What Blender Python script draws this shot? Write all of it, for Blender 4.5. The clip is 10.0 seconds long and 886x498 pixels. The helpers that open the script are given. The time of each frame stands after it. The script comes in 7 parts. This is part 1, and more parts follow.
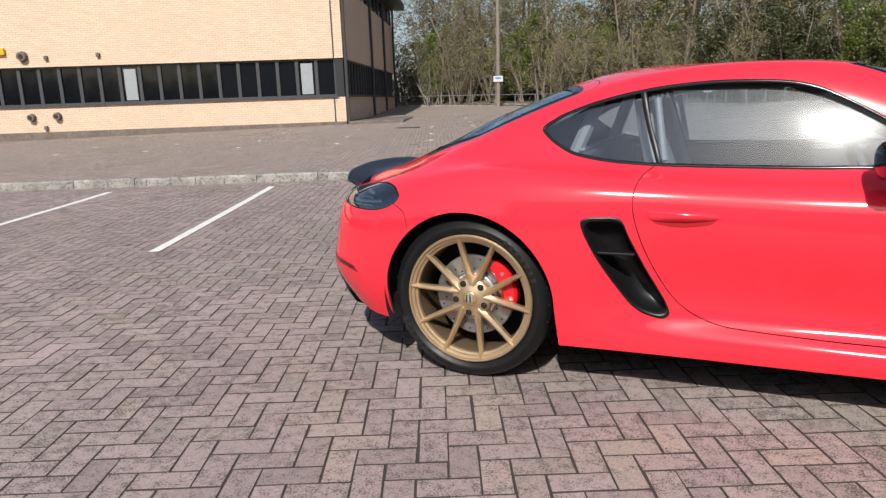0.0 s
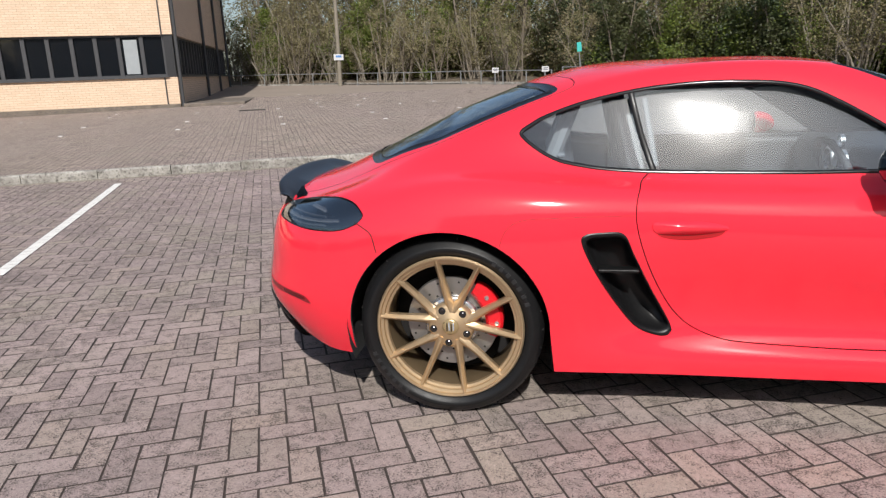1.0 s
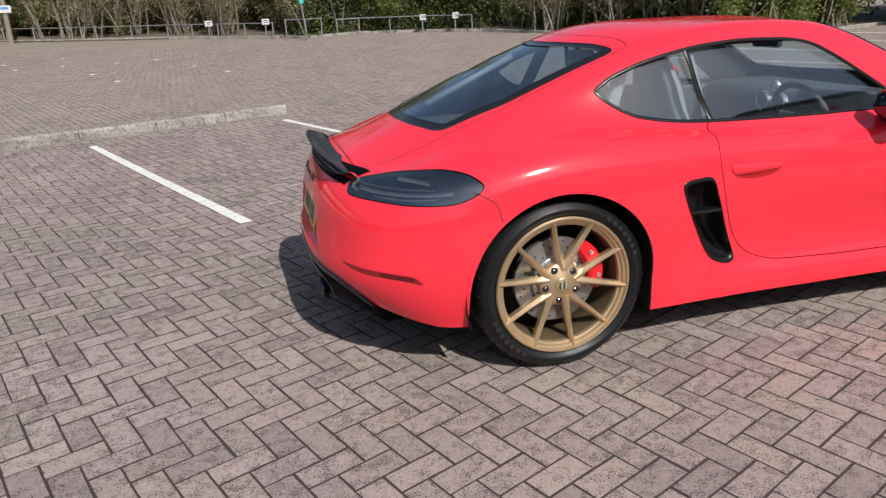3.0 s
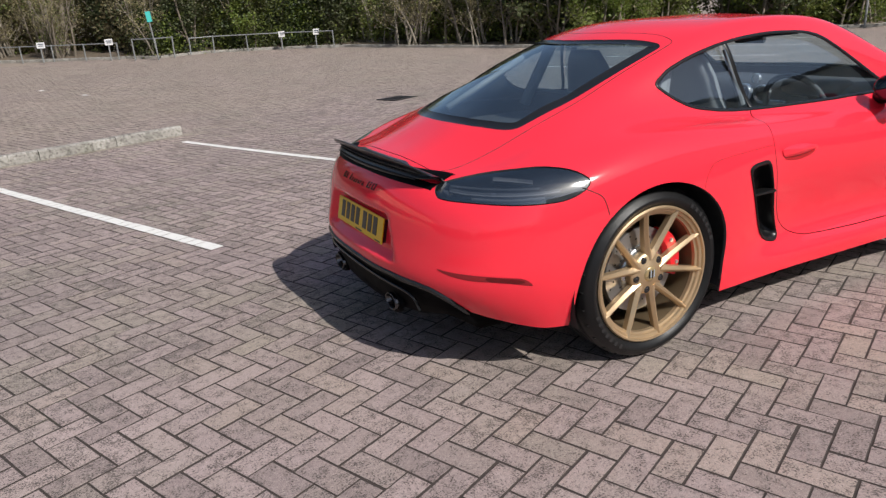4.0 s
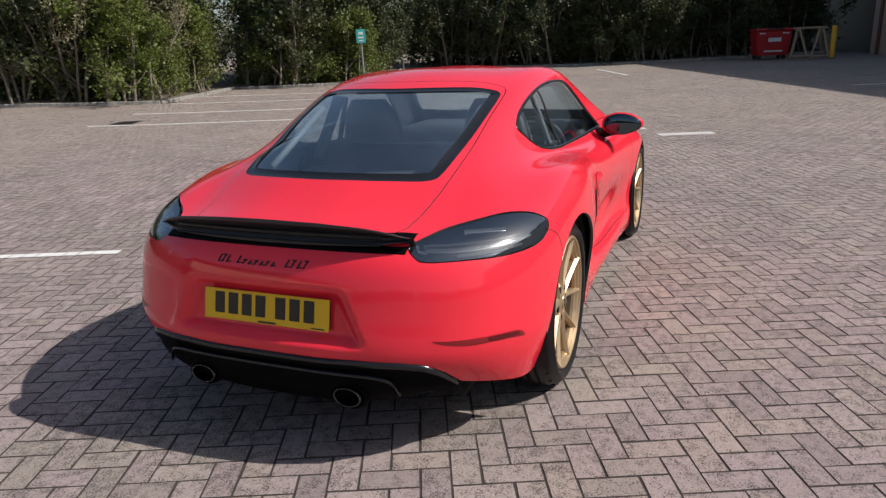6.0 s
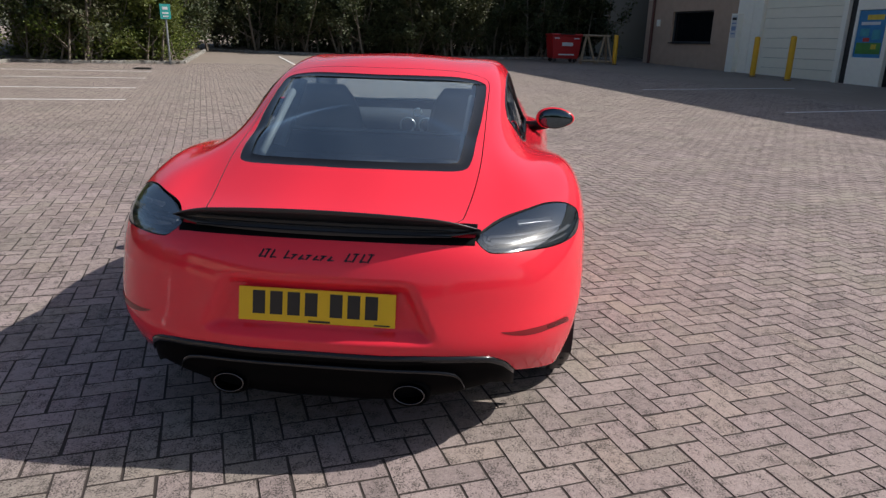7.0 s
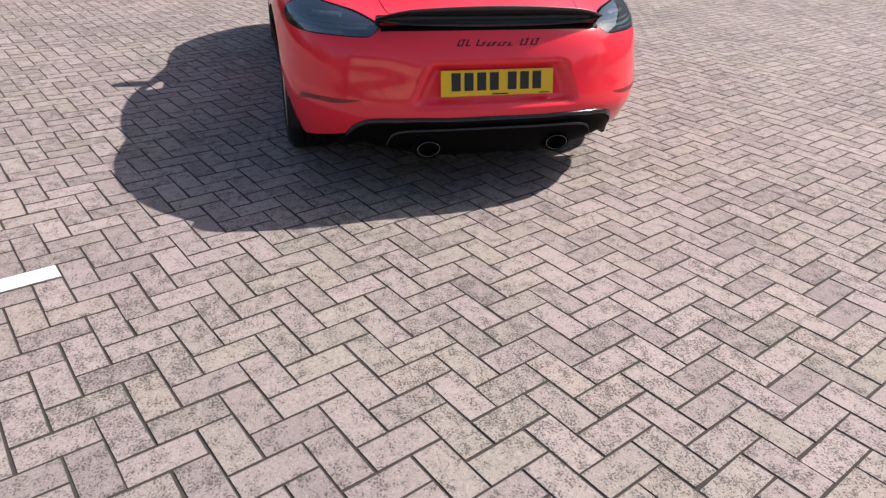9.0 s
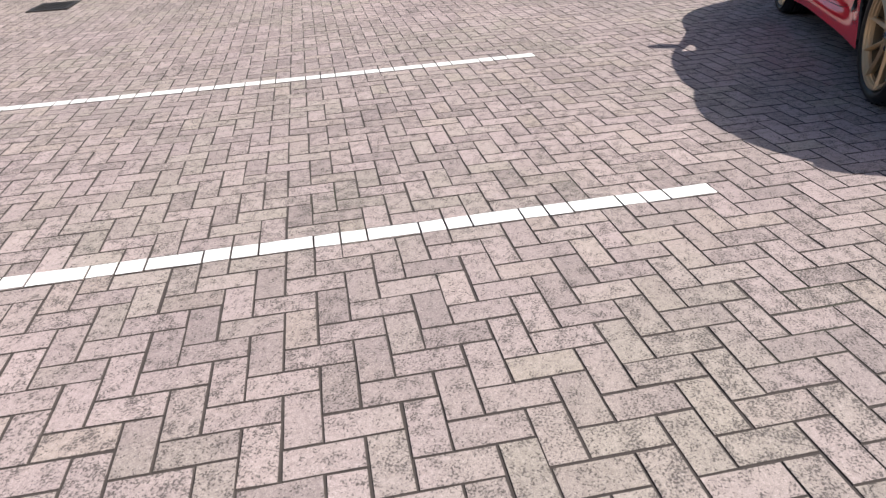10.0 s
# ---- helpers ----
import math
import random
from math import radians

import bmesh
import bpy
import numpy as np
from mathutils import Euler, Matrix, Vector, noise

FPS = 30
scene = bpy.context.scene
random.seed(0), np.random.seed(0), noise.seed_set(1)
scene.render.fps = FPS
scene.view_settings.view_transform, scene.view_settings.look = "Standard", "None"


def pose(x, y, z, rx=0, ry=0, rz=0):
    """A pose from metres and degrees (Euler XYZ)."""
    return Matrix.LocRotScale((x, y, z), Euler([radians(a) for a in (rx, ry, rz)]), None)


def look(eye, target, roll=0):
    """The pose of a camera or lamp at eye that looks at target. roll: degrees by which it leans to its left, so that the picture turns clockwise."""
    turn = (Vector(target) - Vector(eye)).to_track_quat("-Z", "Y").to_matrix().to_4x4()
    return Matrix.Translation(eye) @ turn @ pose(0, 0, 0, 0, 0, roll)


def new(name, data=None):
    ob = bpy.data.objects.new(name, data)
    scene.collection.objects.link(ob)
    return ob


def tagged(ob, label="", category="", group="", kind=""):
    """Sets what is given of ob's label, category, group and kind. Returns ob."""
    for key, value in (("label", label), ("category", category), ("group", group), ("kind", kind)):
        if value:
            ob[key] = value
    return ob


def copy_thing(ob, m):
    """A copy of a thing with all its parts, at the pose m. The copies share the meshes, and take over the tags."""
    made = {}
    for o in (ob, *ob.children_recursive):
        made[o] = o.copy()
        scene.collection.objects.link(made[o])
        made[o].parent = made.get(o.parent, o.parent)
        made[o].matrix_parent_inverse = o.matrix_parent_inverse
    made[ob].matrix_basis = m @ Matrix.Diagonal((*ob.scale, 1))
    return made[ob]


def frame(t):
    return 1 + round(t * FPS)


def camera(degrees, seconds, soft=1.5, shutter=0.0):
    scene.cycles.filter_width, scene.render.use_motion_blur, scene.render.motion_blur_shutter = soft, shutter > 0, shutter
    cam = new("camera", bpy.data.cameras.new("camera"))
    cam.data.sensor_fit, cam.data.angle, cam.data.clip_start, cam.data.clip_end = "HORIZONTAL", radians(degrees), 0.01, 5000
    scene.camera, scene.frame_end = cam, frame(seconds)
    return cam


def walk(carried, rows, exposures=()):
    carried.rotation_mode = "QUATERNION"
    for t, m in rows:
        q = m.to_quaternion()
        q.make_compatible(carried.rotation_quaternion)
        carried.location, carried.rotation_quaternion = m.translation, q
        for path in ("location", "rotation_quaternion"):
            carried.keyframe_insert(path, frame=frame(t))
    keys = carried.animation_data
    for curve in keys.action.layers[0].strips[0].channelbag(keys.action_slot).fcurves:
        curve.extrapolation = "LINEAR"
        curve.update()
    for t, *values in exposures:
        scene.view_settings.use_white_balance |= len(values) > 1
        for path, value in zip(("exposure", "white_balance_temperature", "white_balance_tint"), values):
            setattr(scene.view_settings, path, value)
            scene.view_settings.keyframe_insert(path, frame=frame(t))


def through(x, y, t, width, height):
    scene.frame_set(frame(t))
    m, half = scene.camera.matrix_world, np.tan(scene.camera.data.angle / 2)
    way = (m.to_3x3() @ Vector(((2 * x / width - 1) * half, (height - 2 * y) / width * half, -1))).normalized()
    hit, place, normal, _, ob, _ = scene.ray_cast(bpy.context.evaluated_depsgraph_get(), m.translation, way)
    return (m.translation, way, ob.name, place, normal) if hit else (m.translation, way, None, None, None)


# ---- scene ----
cam = camera(65.6, 10.0, 1.35)
PATH = [
    (0, (1.008, -3.424, 1.167), (0.23, -1.632, 0.74), -2.0),
    (0.5, (0.746, -3.264, 1.233), (0.122, -1.399, 0.865), -0.7),
    (1, (0.4, -3.205, 1.27), (0.064, -1.299, 0.766), -2.1),
    (1.5, (0.081, -3.167, 1.322), (-0.002, -1.25, 0.76), -2.1),
    (2, (-0.226, -3.107, 1.33), (-0.225, -1.205, 0.711), -1.9),
    (2.5, (-0.616, -3.145, 1.366), (-0.392, -1.267, 0.715), -2.7),
    (4, (-1.858, -2.69, 1.331), (-0.989, -1.004, 0.696), -3.2),
    (4.5, (-2.162, -2.421, 1.316), (-1.068, -0.879, 0.664), -5.2),
    (5, (-2.445, -2.144, 1.35), (-0.903, -1.043, 0.712), -2.0),
    (5.5, (-2.543, -1.801, 1.37), (-0.869, -0.878, 0.783), -3.1),
    (6, (-2.666, -1.393, 1.35), (-0.885, -0.667, 0.804), -2.0),
    (7.5, (-2.877, -0.136, 1.343), (-0.967, -0.189, 0.753), 1.4),
    (8, (-2.959, 0.304, 1.328), (-1.065, 0.09, 0.722), -0.8),
    (8.5, (-3.274, 0.733, 1.315), (-1.51, 0.174, 0.556), 2.6),
    (9, (-3.617, 0.967, 1.325), (-1.928, 0.504, 0.358), 2.3),
    (9.5, (-3.896, 1.569, 1.297), (-2.105, 1.385, 0.427), -0.4),
    (10, (-3.964, 2.177, 1.215), (-2.273, 2.624, 0.245), -3.7),
]
walk(cam, [(t, look(eye, target, roll)) for t, eye, target, roll in PATH], [(0, 0.17), (2.5, 0.12), (4, 0.08), (5, -0.02), (6, 0.08), (7.5, 0.11), (8, 0.14), (8.5, 0.11), (9, 0.70), (9.5, 0.72), (10, 0.77)])

# ---- world, sun ----
SUN = Vector((0.20, -0.955, 0.93)).normalized()
world = bpy.data.worlds.new("world")
scene.world = world
world.use_nodes = True
wn = world.node_tree
sky = wn.nodes.new("ShaderNodeTexSky")
sky.sky_type, sky.sun_disc = "NISHITA", False
sky.sun_elevation = math.asin(SUN.z)
sky.sun_rotation = math.atan2(SUN.x, SUN.y)
sky.air_density, sky.dust_density, sky.ozone_density = 1.0, 1.8, 1.0
wn.links.new(sky.outputs[0], wn.nodes["Background"].inputs[0])
wn.nodes["Background"].inputs[1].default_value = 0.095
sun_data = bpy.data.lights.new("sun", "SUN")
sun_data.energy, sun_data.angle, sun_data.color = 4.5, radians(0.55), (1.0, 0.968, 0.92)
sun = new("sun", sun_data)
sun.matrix_world = look(SUN * 60, (0, 0, 0))


# ---- materials ----
class Nodes:
    """A small wrapper for writing node materials in one line per node."""

    def __init__(self, name):
        self.mat = bpy.data.materials.new(name)
        self.mat.use_nodes = True
        self.tree = self.mat.node_tree
        self.bsdf = self.tree.nodes["Principled BSDF"]
        self.out = self.tree.nodes["Material Output"]

    def add(self, kind, props=None, **inputs):
        node = self.tree.nodes.new("ShaderNode" + kind)
        for key, value in (props or {}).items():
            setattr(node, key, value)
        for key, value in inputs.items():
            self.put(node, key.replace("_", " "), value)
        return node

    def put(self, node, key, value):
        sock = node.inputs[int(key)] if key.isdigit() else node.inputs[key]
        if isinstance(value, bpy.types.NodeSocket):
            self.tree.links.new(value, sock)
        else:
            sock.default_value = value

    def coords(self, scale=1.0, kind="Object"):
        tc = self.add("TexCoord")
        return tc.outputs[kind]

    def noise(self, scale, detail=4.0, rough=0.6, vector=None, contrast=None):
        n = self.add("TexNoise", Scale=scale, Detail=detail, Roughness=rough)
        self.put(n, "Vector", vector or self.coords())
        if contrast:
            return self.ramp(n.outputs[0], *contrast)
        return n.outputs[0]

    def ramp(self, fac, lo, hi, a=0.0, b=1.0):
        m = self.add("MapRange", None, Value=fac)
        for key, value in (("From Min", lo), ("From Max", hi), ("To Min", a), ("To Max", b)):
            self.put(m, key, value)
        return m.outputs[0]

    def mix(self, fac, a, b, blend="MIX"):
        m = self.tree.nodes.new("ShaderNodeMix")
        m.data_type, m.blend_type = "RGBA", blend
        for i, value in ((0, fac), (6, a), (7, b)):
            if isinstance(value, bpy.types.NodeSocket):
                self.tree.links.new(value, m.inputs[i])
            else:
                m.inputs[i].default_value = value if i == 0 else (*value[:3], 1.0)
        return m.outputs[2]

    def math(self, op, a, b=0.0):
        m = self.add("Math", {"operation": op})
        self.put(m, "0", a), self.put(m, "1", b)
        return m.outputs[0]

    def bump(self, height, strength=0.3, distance=0.01):
        b = self.add("Bump", None, Strength=strength, Distance=distance, Height=height)
        self.put(self.bsdf, "Normal", b.outputs[0])

    def set(self, **inputs):
        for key, value in inputs.items():
            self.put(self.bsdf, key.replace("_", " "), value)
        return self


def rgb(r, g, b):
    return (r, g, b, 1.0)


def plain(name, color, rough=0.5, metal=0.0, vary=0.12, scale=6.0, bump=0.0, bump_scale=60.0, **more):
    """A painted, plastic or metal surface with faint blotches and grain."""
    n = Nodes(name)
    dark = tuple(c * (1 - vary) for c in color)
    lite = tuple(min(1, c * (1 + vary)) for c in color)
    n.set(Base_Color=n.mix(n.noise(scale), dark, lite), Metallic=metal)
    n.set(Roughness=n.ramp(n.noise(scale * 4), 0.3, 0.7, rough * 0.88, min(1, rough * 1.12)))
    if bump:
        n.bump(n.noise(bump_scale), bump, 0.004)
    n.set(**more)
    return n.mat


def paver_material(name, source):
    """Concrete block paving: pale pinkish brown-grey, worn aggregate, clumps of dark pits, a tone of its own for each block."""
    n = Nodes(name)
    if source == "object":
        rnd = n.add("ObjectInfo").outputs["Random"]
    else:
        rnd = n.add("NewGeometry").outputs["Random Per Island"]
    geo = n.add("NewGeometry").outputs["Position"]
    ramp = n.add("ValToRGB")
    el = ramp.color_ramp.elements
    el[0].position, el[0].color = 0.0, rgb(0.252, 0.196, 0.188)
    el[1].position, el[1].color = 1.0, rgb(0.410, 0.319, 0.304)
    for p, c in ((0.25, (0.311, 0.241, 0.231)), (0.62, (0.355, 0.275, 0.264)), (0.90, (0.388, 0.302, 0.288))):
        e = el.new(p)
        e.color = rgb(*c)
    n.put(ramp, "Fac", rnd)
    col = ramp.outputs[0]
    col = n.mix(n.noise(0.35, 3, 0.5, geo, (0.35, 0.65)), col, n.mix(0.4, col, (0.20, 0.172, 0.155)))
    col = n.mix(n.ramp(n.noise(1.6, 4, 0.6, geo), 0.45, 0.75, 0.0, 0.4), col, (0.36, 0.295, 0.245))
    # away from the busy bays, and on the upper car park, the tan cast of slanting views is put into the colour
    xyz = n.add("SeparateXYZ", None, Vector=geo)
    up = n.math("ADD", n.math("MULTIPLY", xyz.outputs[0], -0.402), n.math("MULTIPLY", xyz.outputs[1], 0.916))
    on = n.math("ADD", n.math("MULTIPLY", xyz.outputs[0], 0.916), n.math("MULTIPLY", xyz.outputs[1], 0.402))
    stray = n.ramp(n.noise(0.25, 3, 0.55, geo), 0.3, 0.7, -1.5, 1.5)
    spread = n.math("MAXIMUM", n.ramp(n.math("ADD", up, stray), 5.5, 9.0), n.ramp(n.math("ADD", on, stray), 4.0, 11.0))
    far_cast = n.math("MULTIPLY", spread, n.ramp(n.noise(0.3, 3, 0.55, geo), 0.3, 0.7, 0.45, 0.80))
    col = n.mix(far_cast, col, (0.345, 0.280, 0.228))
    tint = n.math("FRACT", n.math("MULTIPLY", rnd, 91.3))
    col = n.mix(n.ramp(tint, 0.86, 0.97, 0.0, 0.28), col, (0.38, 0.31, 0.235))
    # a trace of algae on some blocks, in drifts
    algae = n.math("ADD", n.noise(0.9, 3, 0.6, geo), n.ramp(n.math("FRACT", n.math("MULTIPLY", rnd, 53.9)), 0.0, 1.0, -0.12, 0.12))
    col = n.mix(n.ramp(algae, 0.50, 0.70, 0.0, 0.55), col, (0.305, 0.268, 0.218))
    # coarse grain of the worn face, pale and dark
    grain = n.ramp(n.noise(75.0, 5, 0.85, geo), 0.36, 0.64, 0.76, 1.24)
    both_ways = n.add("VectorMath", {"operation": "SCALE"})
    n.put(both_ways, "0", col), n.put(both_ways, "Scale", grain)
    col = both_ways.outputs[0]
    # each block is pitted to its own degree, and more in some stretches than in others
    own = n.math("FRACT", n.math("MULTIPLY", rnd, 37.7))
    where = n.math("ADD", n.ramp(own, 0.0, 1.0, -0.05, 0.055), n.ramp(n.noise(1.1, 3, 0.6, geo), 0.35, 0.65, -0.04, 0.05))
    clump = n.math("ADD", n.noise(20.0, 3, 0.65, geo), where)
    clump = n.ramp(clump, 0.40, 0.66, 0.0, 1.0)
    fine = n.noise(150.0, 2, 0.7, geo)
    pits = n.ramp(n.math("ADD", fine, n.ramp(clump, 0, 1, -0.090, 0.066)), 0.515, 0.55)
    col = n.mix(n.math("MULTIPLY", pits, 0.83), col, (0.040, 0.033, 0.031))
    # pale worn grains of the aggregate
    grit = n.noise(300.0, 2, 0.65, geo, (0.54, 0.64))
    col = n.mix(n.math("MULTIPLY", grit, 0.32), col, (0.66, 0.56, 0.52))
    n.set(Base_Color=col, Roughness=0.85)
    n.put(n.bsdf, "Specular IOR Level", 0.25)
    n.bump(n.math("SUBTRACT", n.math("MULTIPLY", grit, 0.4), pits), 0.3, 0.002)
    return n.mat


def ground_material():
    """The bed of jointing sand, and the paving where it lies far off."""
    n = Nodes("ground_sand_and_far_paving")
    geo = n.add("NewGeometry").outputs["Position"]
    col = n.mix(n.noise(0.25, 4, 0.6, geo, (0.35, 0.65)), (0.245, 0.203, 0.170), (0.295, 0.245, 0.205))
    col = n.mix(n.ramp(n.noise(5.0, 4, 0.7, geo), 0.4, 0.7, 0, 0.5), col, (0.19, 0.16, 0.135))
    n.set(Base_Color=col, Roughness=0.92)
    n.put(n.bsdf, "Specular IOR Level", 0.2)
    n.bump(n.noise(60.0, 4, 0.7, geo), 0.3, 0.01)
    return n.mat


def joint_material():
    n = Nodes("joint_sand")
    geo = n.add("NewGeometry").outputs["Position"]
    col = n.mix(n.noise(30, 4, 0.7, geo), (0.022, 0.017, 0.015), (0.068, 0.052, 0.045))
    col = n.mix(n.noise(1.1, 3, 0.6, geo, (0.60, 0.80)), col, (0.040, 0.045, 0.024))
    n.set(Base_Color=col, Roughness=0.95)
    return n.mat


def concrete_material(name, a, b, moss=0.25):
    n = Nodes(name)
    geo = n.add("NewGeometry").outputs["Position"]
    col = n.mix(n.noise(3.0, 5, 0.65, geo, (0.3, 0.7)), a, b)
    col = n.mix(n.ramp(n.noise(9.0, 4, 0.7, geo), 0.52, 0.72, 0, 0.8), col, (0.09, 0.085, 0.075))
    col = n.mix(n.ramp(n.noise(2.0, 3, 0.6, geo), 0.55, 0.75, 0, moss), col, (0.13, 0.13, 0.075))
    n.set(Base_Color=col, Roughness=0.9)
    speck = n.noise(32.0, 4, 0.75, geo)
    col = n.mix(n.ramp(speck, 0.53, 0.62, 0, 0.85), col, (0.065, 0.057, 0.048))
    col = n.mix(n.ramp(speck, 0.30, 0.40, 0.6, 0), col, tuple(min(0.6, c * 1.5) for c in b))
    n.set(Base_Color=col)
    n.bump(n.noise(70.0, 5, 0.75, geo), 0.5, 0.012)
    return n.mat


def paint_line_material(name="worn_white_road_paint", lo=0.60, hi=0.70):
    n = Nodes(name)
    geo = n.add("NewGeometry").outputs["Position"]
    col = n.mix(n.noise(14.0, 4, 0.6, geo), (0.66, 0.64, 0.60), (0.82, 0.80, 0.77))
    col = n.mix(n.ramp(n.noise(60.0, 3, 0.75, geo), lo, hi, 0, 0.8), col, (0.30, 0.25, 0.23))
    n.set(Base_Color=col, Roughness=0.75)
    n.bump(n.noise(200.0, 3, 0.7, geo), 0.3, 0.003)
    return n.mat


def leaf_material(name, a, b, through=0.35):
    n = Nodes(name)
    rnd = n.add("NewGeometry").outputs["Random Per Island"]
    col = n.mix(rnd, a, b)
    geo = n.add("NewGeometry").outputs["Position"]
    col = n.mix(n.noise(0.6, 3, 0.6, geo, (0.35, 0.65)), col, n.mix(0.45, col, (0.10, 0.085, 0.03)))
    n.set(Base_Color=col, Roughness=0.6)
    trans = n.add("BsdfTranslucent", None, Color=col)
    mix = n.add("MixShader", None)
    n.put(mix, "0", through), n.put(mix, "1", n.bsdf.outputs[0]), n.put(mix, "2", trans.outputs[0])
    n.put(n.out, "Surface", mix.outputs[0])
    return n.mat


def bark_material(name, a, b):
    n = Nodes(name)
    geo = n.add("NewGeometry").outputs["Position"]
    n.set(Base_Color=n.mix(n.noise(7.0, 5, 0.7, geo), a, b), Roughness=0.9)
    n.bump(n.noise(30.0, 5, 0.7, geo), 0.5, 0.02)
    return n.mat


def brick_material(name, cols, mortar, rough=0.85):
    """Fair-faced brick, seen from afar: courses, bond and mortar in the wall's own plane."""
    n = Nodes(name)
    uv = n.add("UVMap").outputs[0]
    b = n.add("TexBrick", {"offset": 0.5}, Vector=uv, Scale=1.0)
    for key, value in (("Color1", rgb(*cols[0])), ("Color2", rgb(*cols[1])), ("Mortar", rgb(*mortar)), ("Mortar Size", 0.006), ("Mortar Smooth", 0.3), ("Bias", 0.0), ("Brick Width", 0.225), ("Row Height", 0.075)):
        n.put(b, key, value)
    geo = n.add("NewGeometry").outputs["Position"]
    col = n.mix(n.ramp(n.noise(0.5, 4, 0.6, geo), 0.4, 0.7, 0, 0.35), b.outputs[0], tuple(c * 0.8 for c in cols[1]))
    n.set(Base_Color=col, Roughness=rough)
    n.bump(n.math("SUBTRACT", n.math("MULTIPLY", n.noise(60.0, 3, 0.7, geo), 0.3), b.outputs[1]), 0.5, 0.008)
    return n.mat


def glass_material(name, tint, gloss_rough=0.0, ior=1.85, film=0.0, scatter="BsdfDiffuse"):
    """Thin sheet glass: tinted see-through with mirror reflections that grow towards grazing angles, and a film for
    dust and for a painted haze of glare.
    """
    n = Nodes(name)
    t = n.add("BsdfTransparent", None, Color=rgb(*tint))
    g = n.add("BsdfGlossy", None, Roughness=gloss_rough, Color=rgb(0.86, 0.94, 1.0))
    weight = n.add("LayerWeight", None, Blend=0.5)
    face = ((ior - 1) / (ior + 1)) ** 2
    f = n.math("ADD", n.math("MULTIPLY", n.math("POWER", weight.outputs["Facing"], 5.0), 1 - face), face)
    d = n.add(scatter, None, Color=rgb(0.50, 0.59, 0.62))
    haze = n.add("BsdfGlossy", None, Roughness=0.16)
    both_films = n.add("MixShader", None)
    n.put(both_films, "0", 0.7 if scatter == "BsdfDiffuse" else 0.0), n.put(both_films, "1", d.outputs[0]), n.put(both_films, "2", haze.outputs[0])
    dust = n.add("MixShader", None)
    n.put(dust, "0", n.ramp(n.noise(5.0, 4, 0.6), 0.3, 0.7, film * 0.5, film * 1.5)), n.put(dust, "1", t.outputs[0]), n.put(dust, "2", both_films.outputs[0])
    mix = n.add("MixShader", None)
    n.put(mix, "0", f), n.put(mix, "1", dust.outputs[0]), n.put(mix, "2", g.outputs[0])
    n.put(n.out, "Surface", mix.outputs[0])
    n.tree.nodes.remove(n.bsdf)
    return n.mat


def car_paint():
    """Solid guards-red lacquer under clear coat."""
    n = Nodes("red_car_paint")
    geo = n.add("NewGeometry").outputs["Position"]
    col = n.mix(n.noise(1.5, 2, 0.5, geo), (0.82, 0.027, 0.050), (0.86, 0.031, 0.052))
    n.set(Base_Color=col, Roughness=0.5, Coat_Weight=1.0, Coat_IOR=1.52)
    n.put(n.bsdf, "Specular IOR Level", 0.0)
    dust = n.noise(900.0, 2, 0.6, geo)
    n.put(n.bsdf, "Coat Roughness", n.ramp(dust, 0.3, 0.7, 0.075, 0.10))
    return n.mat


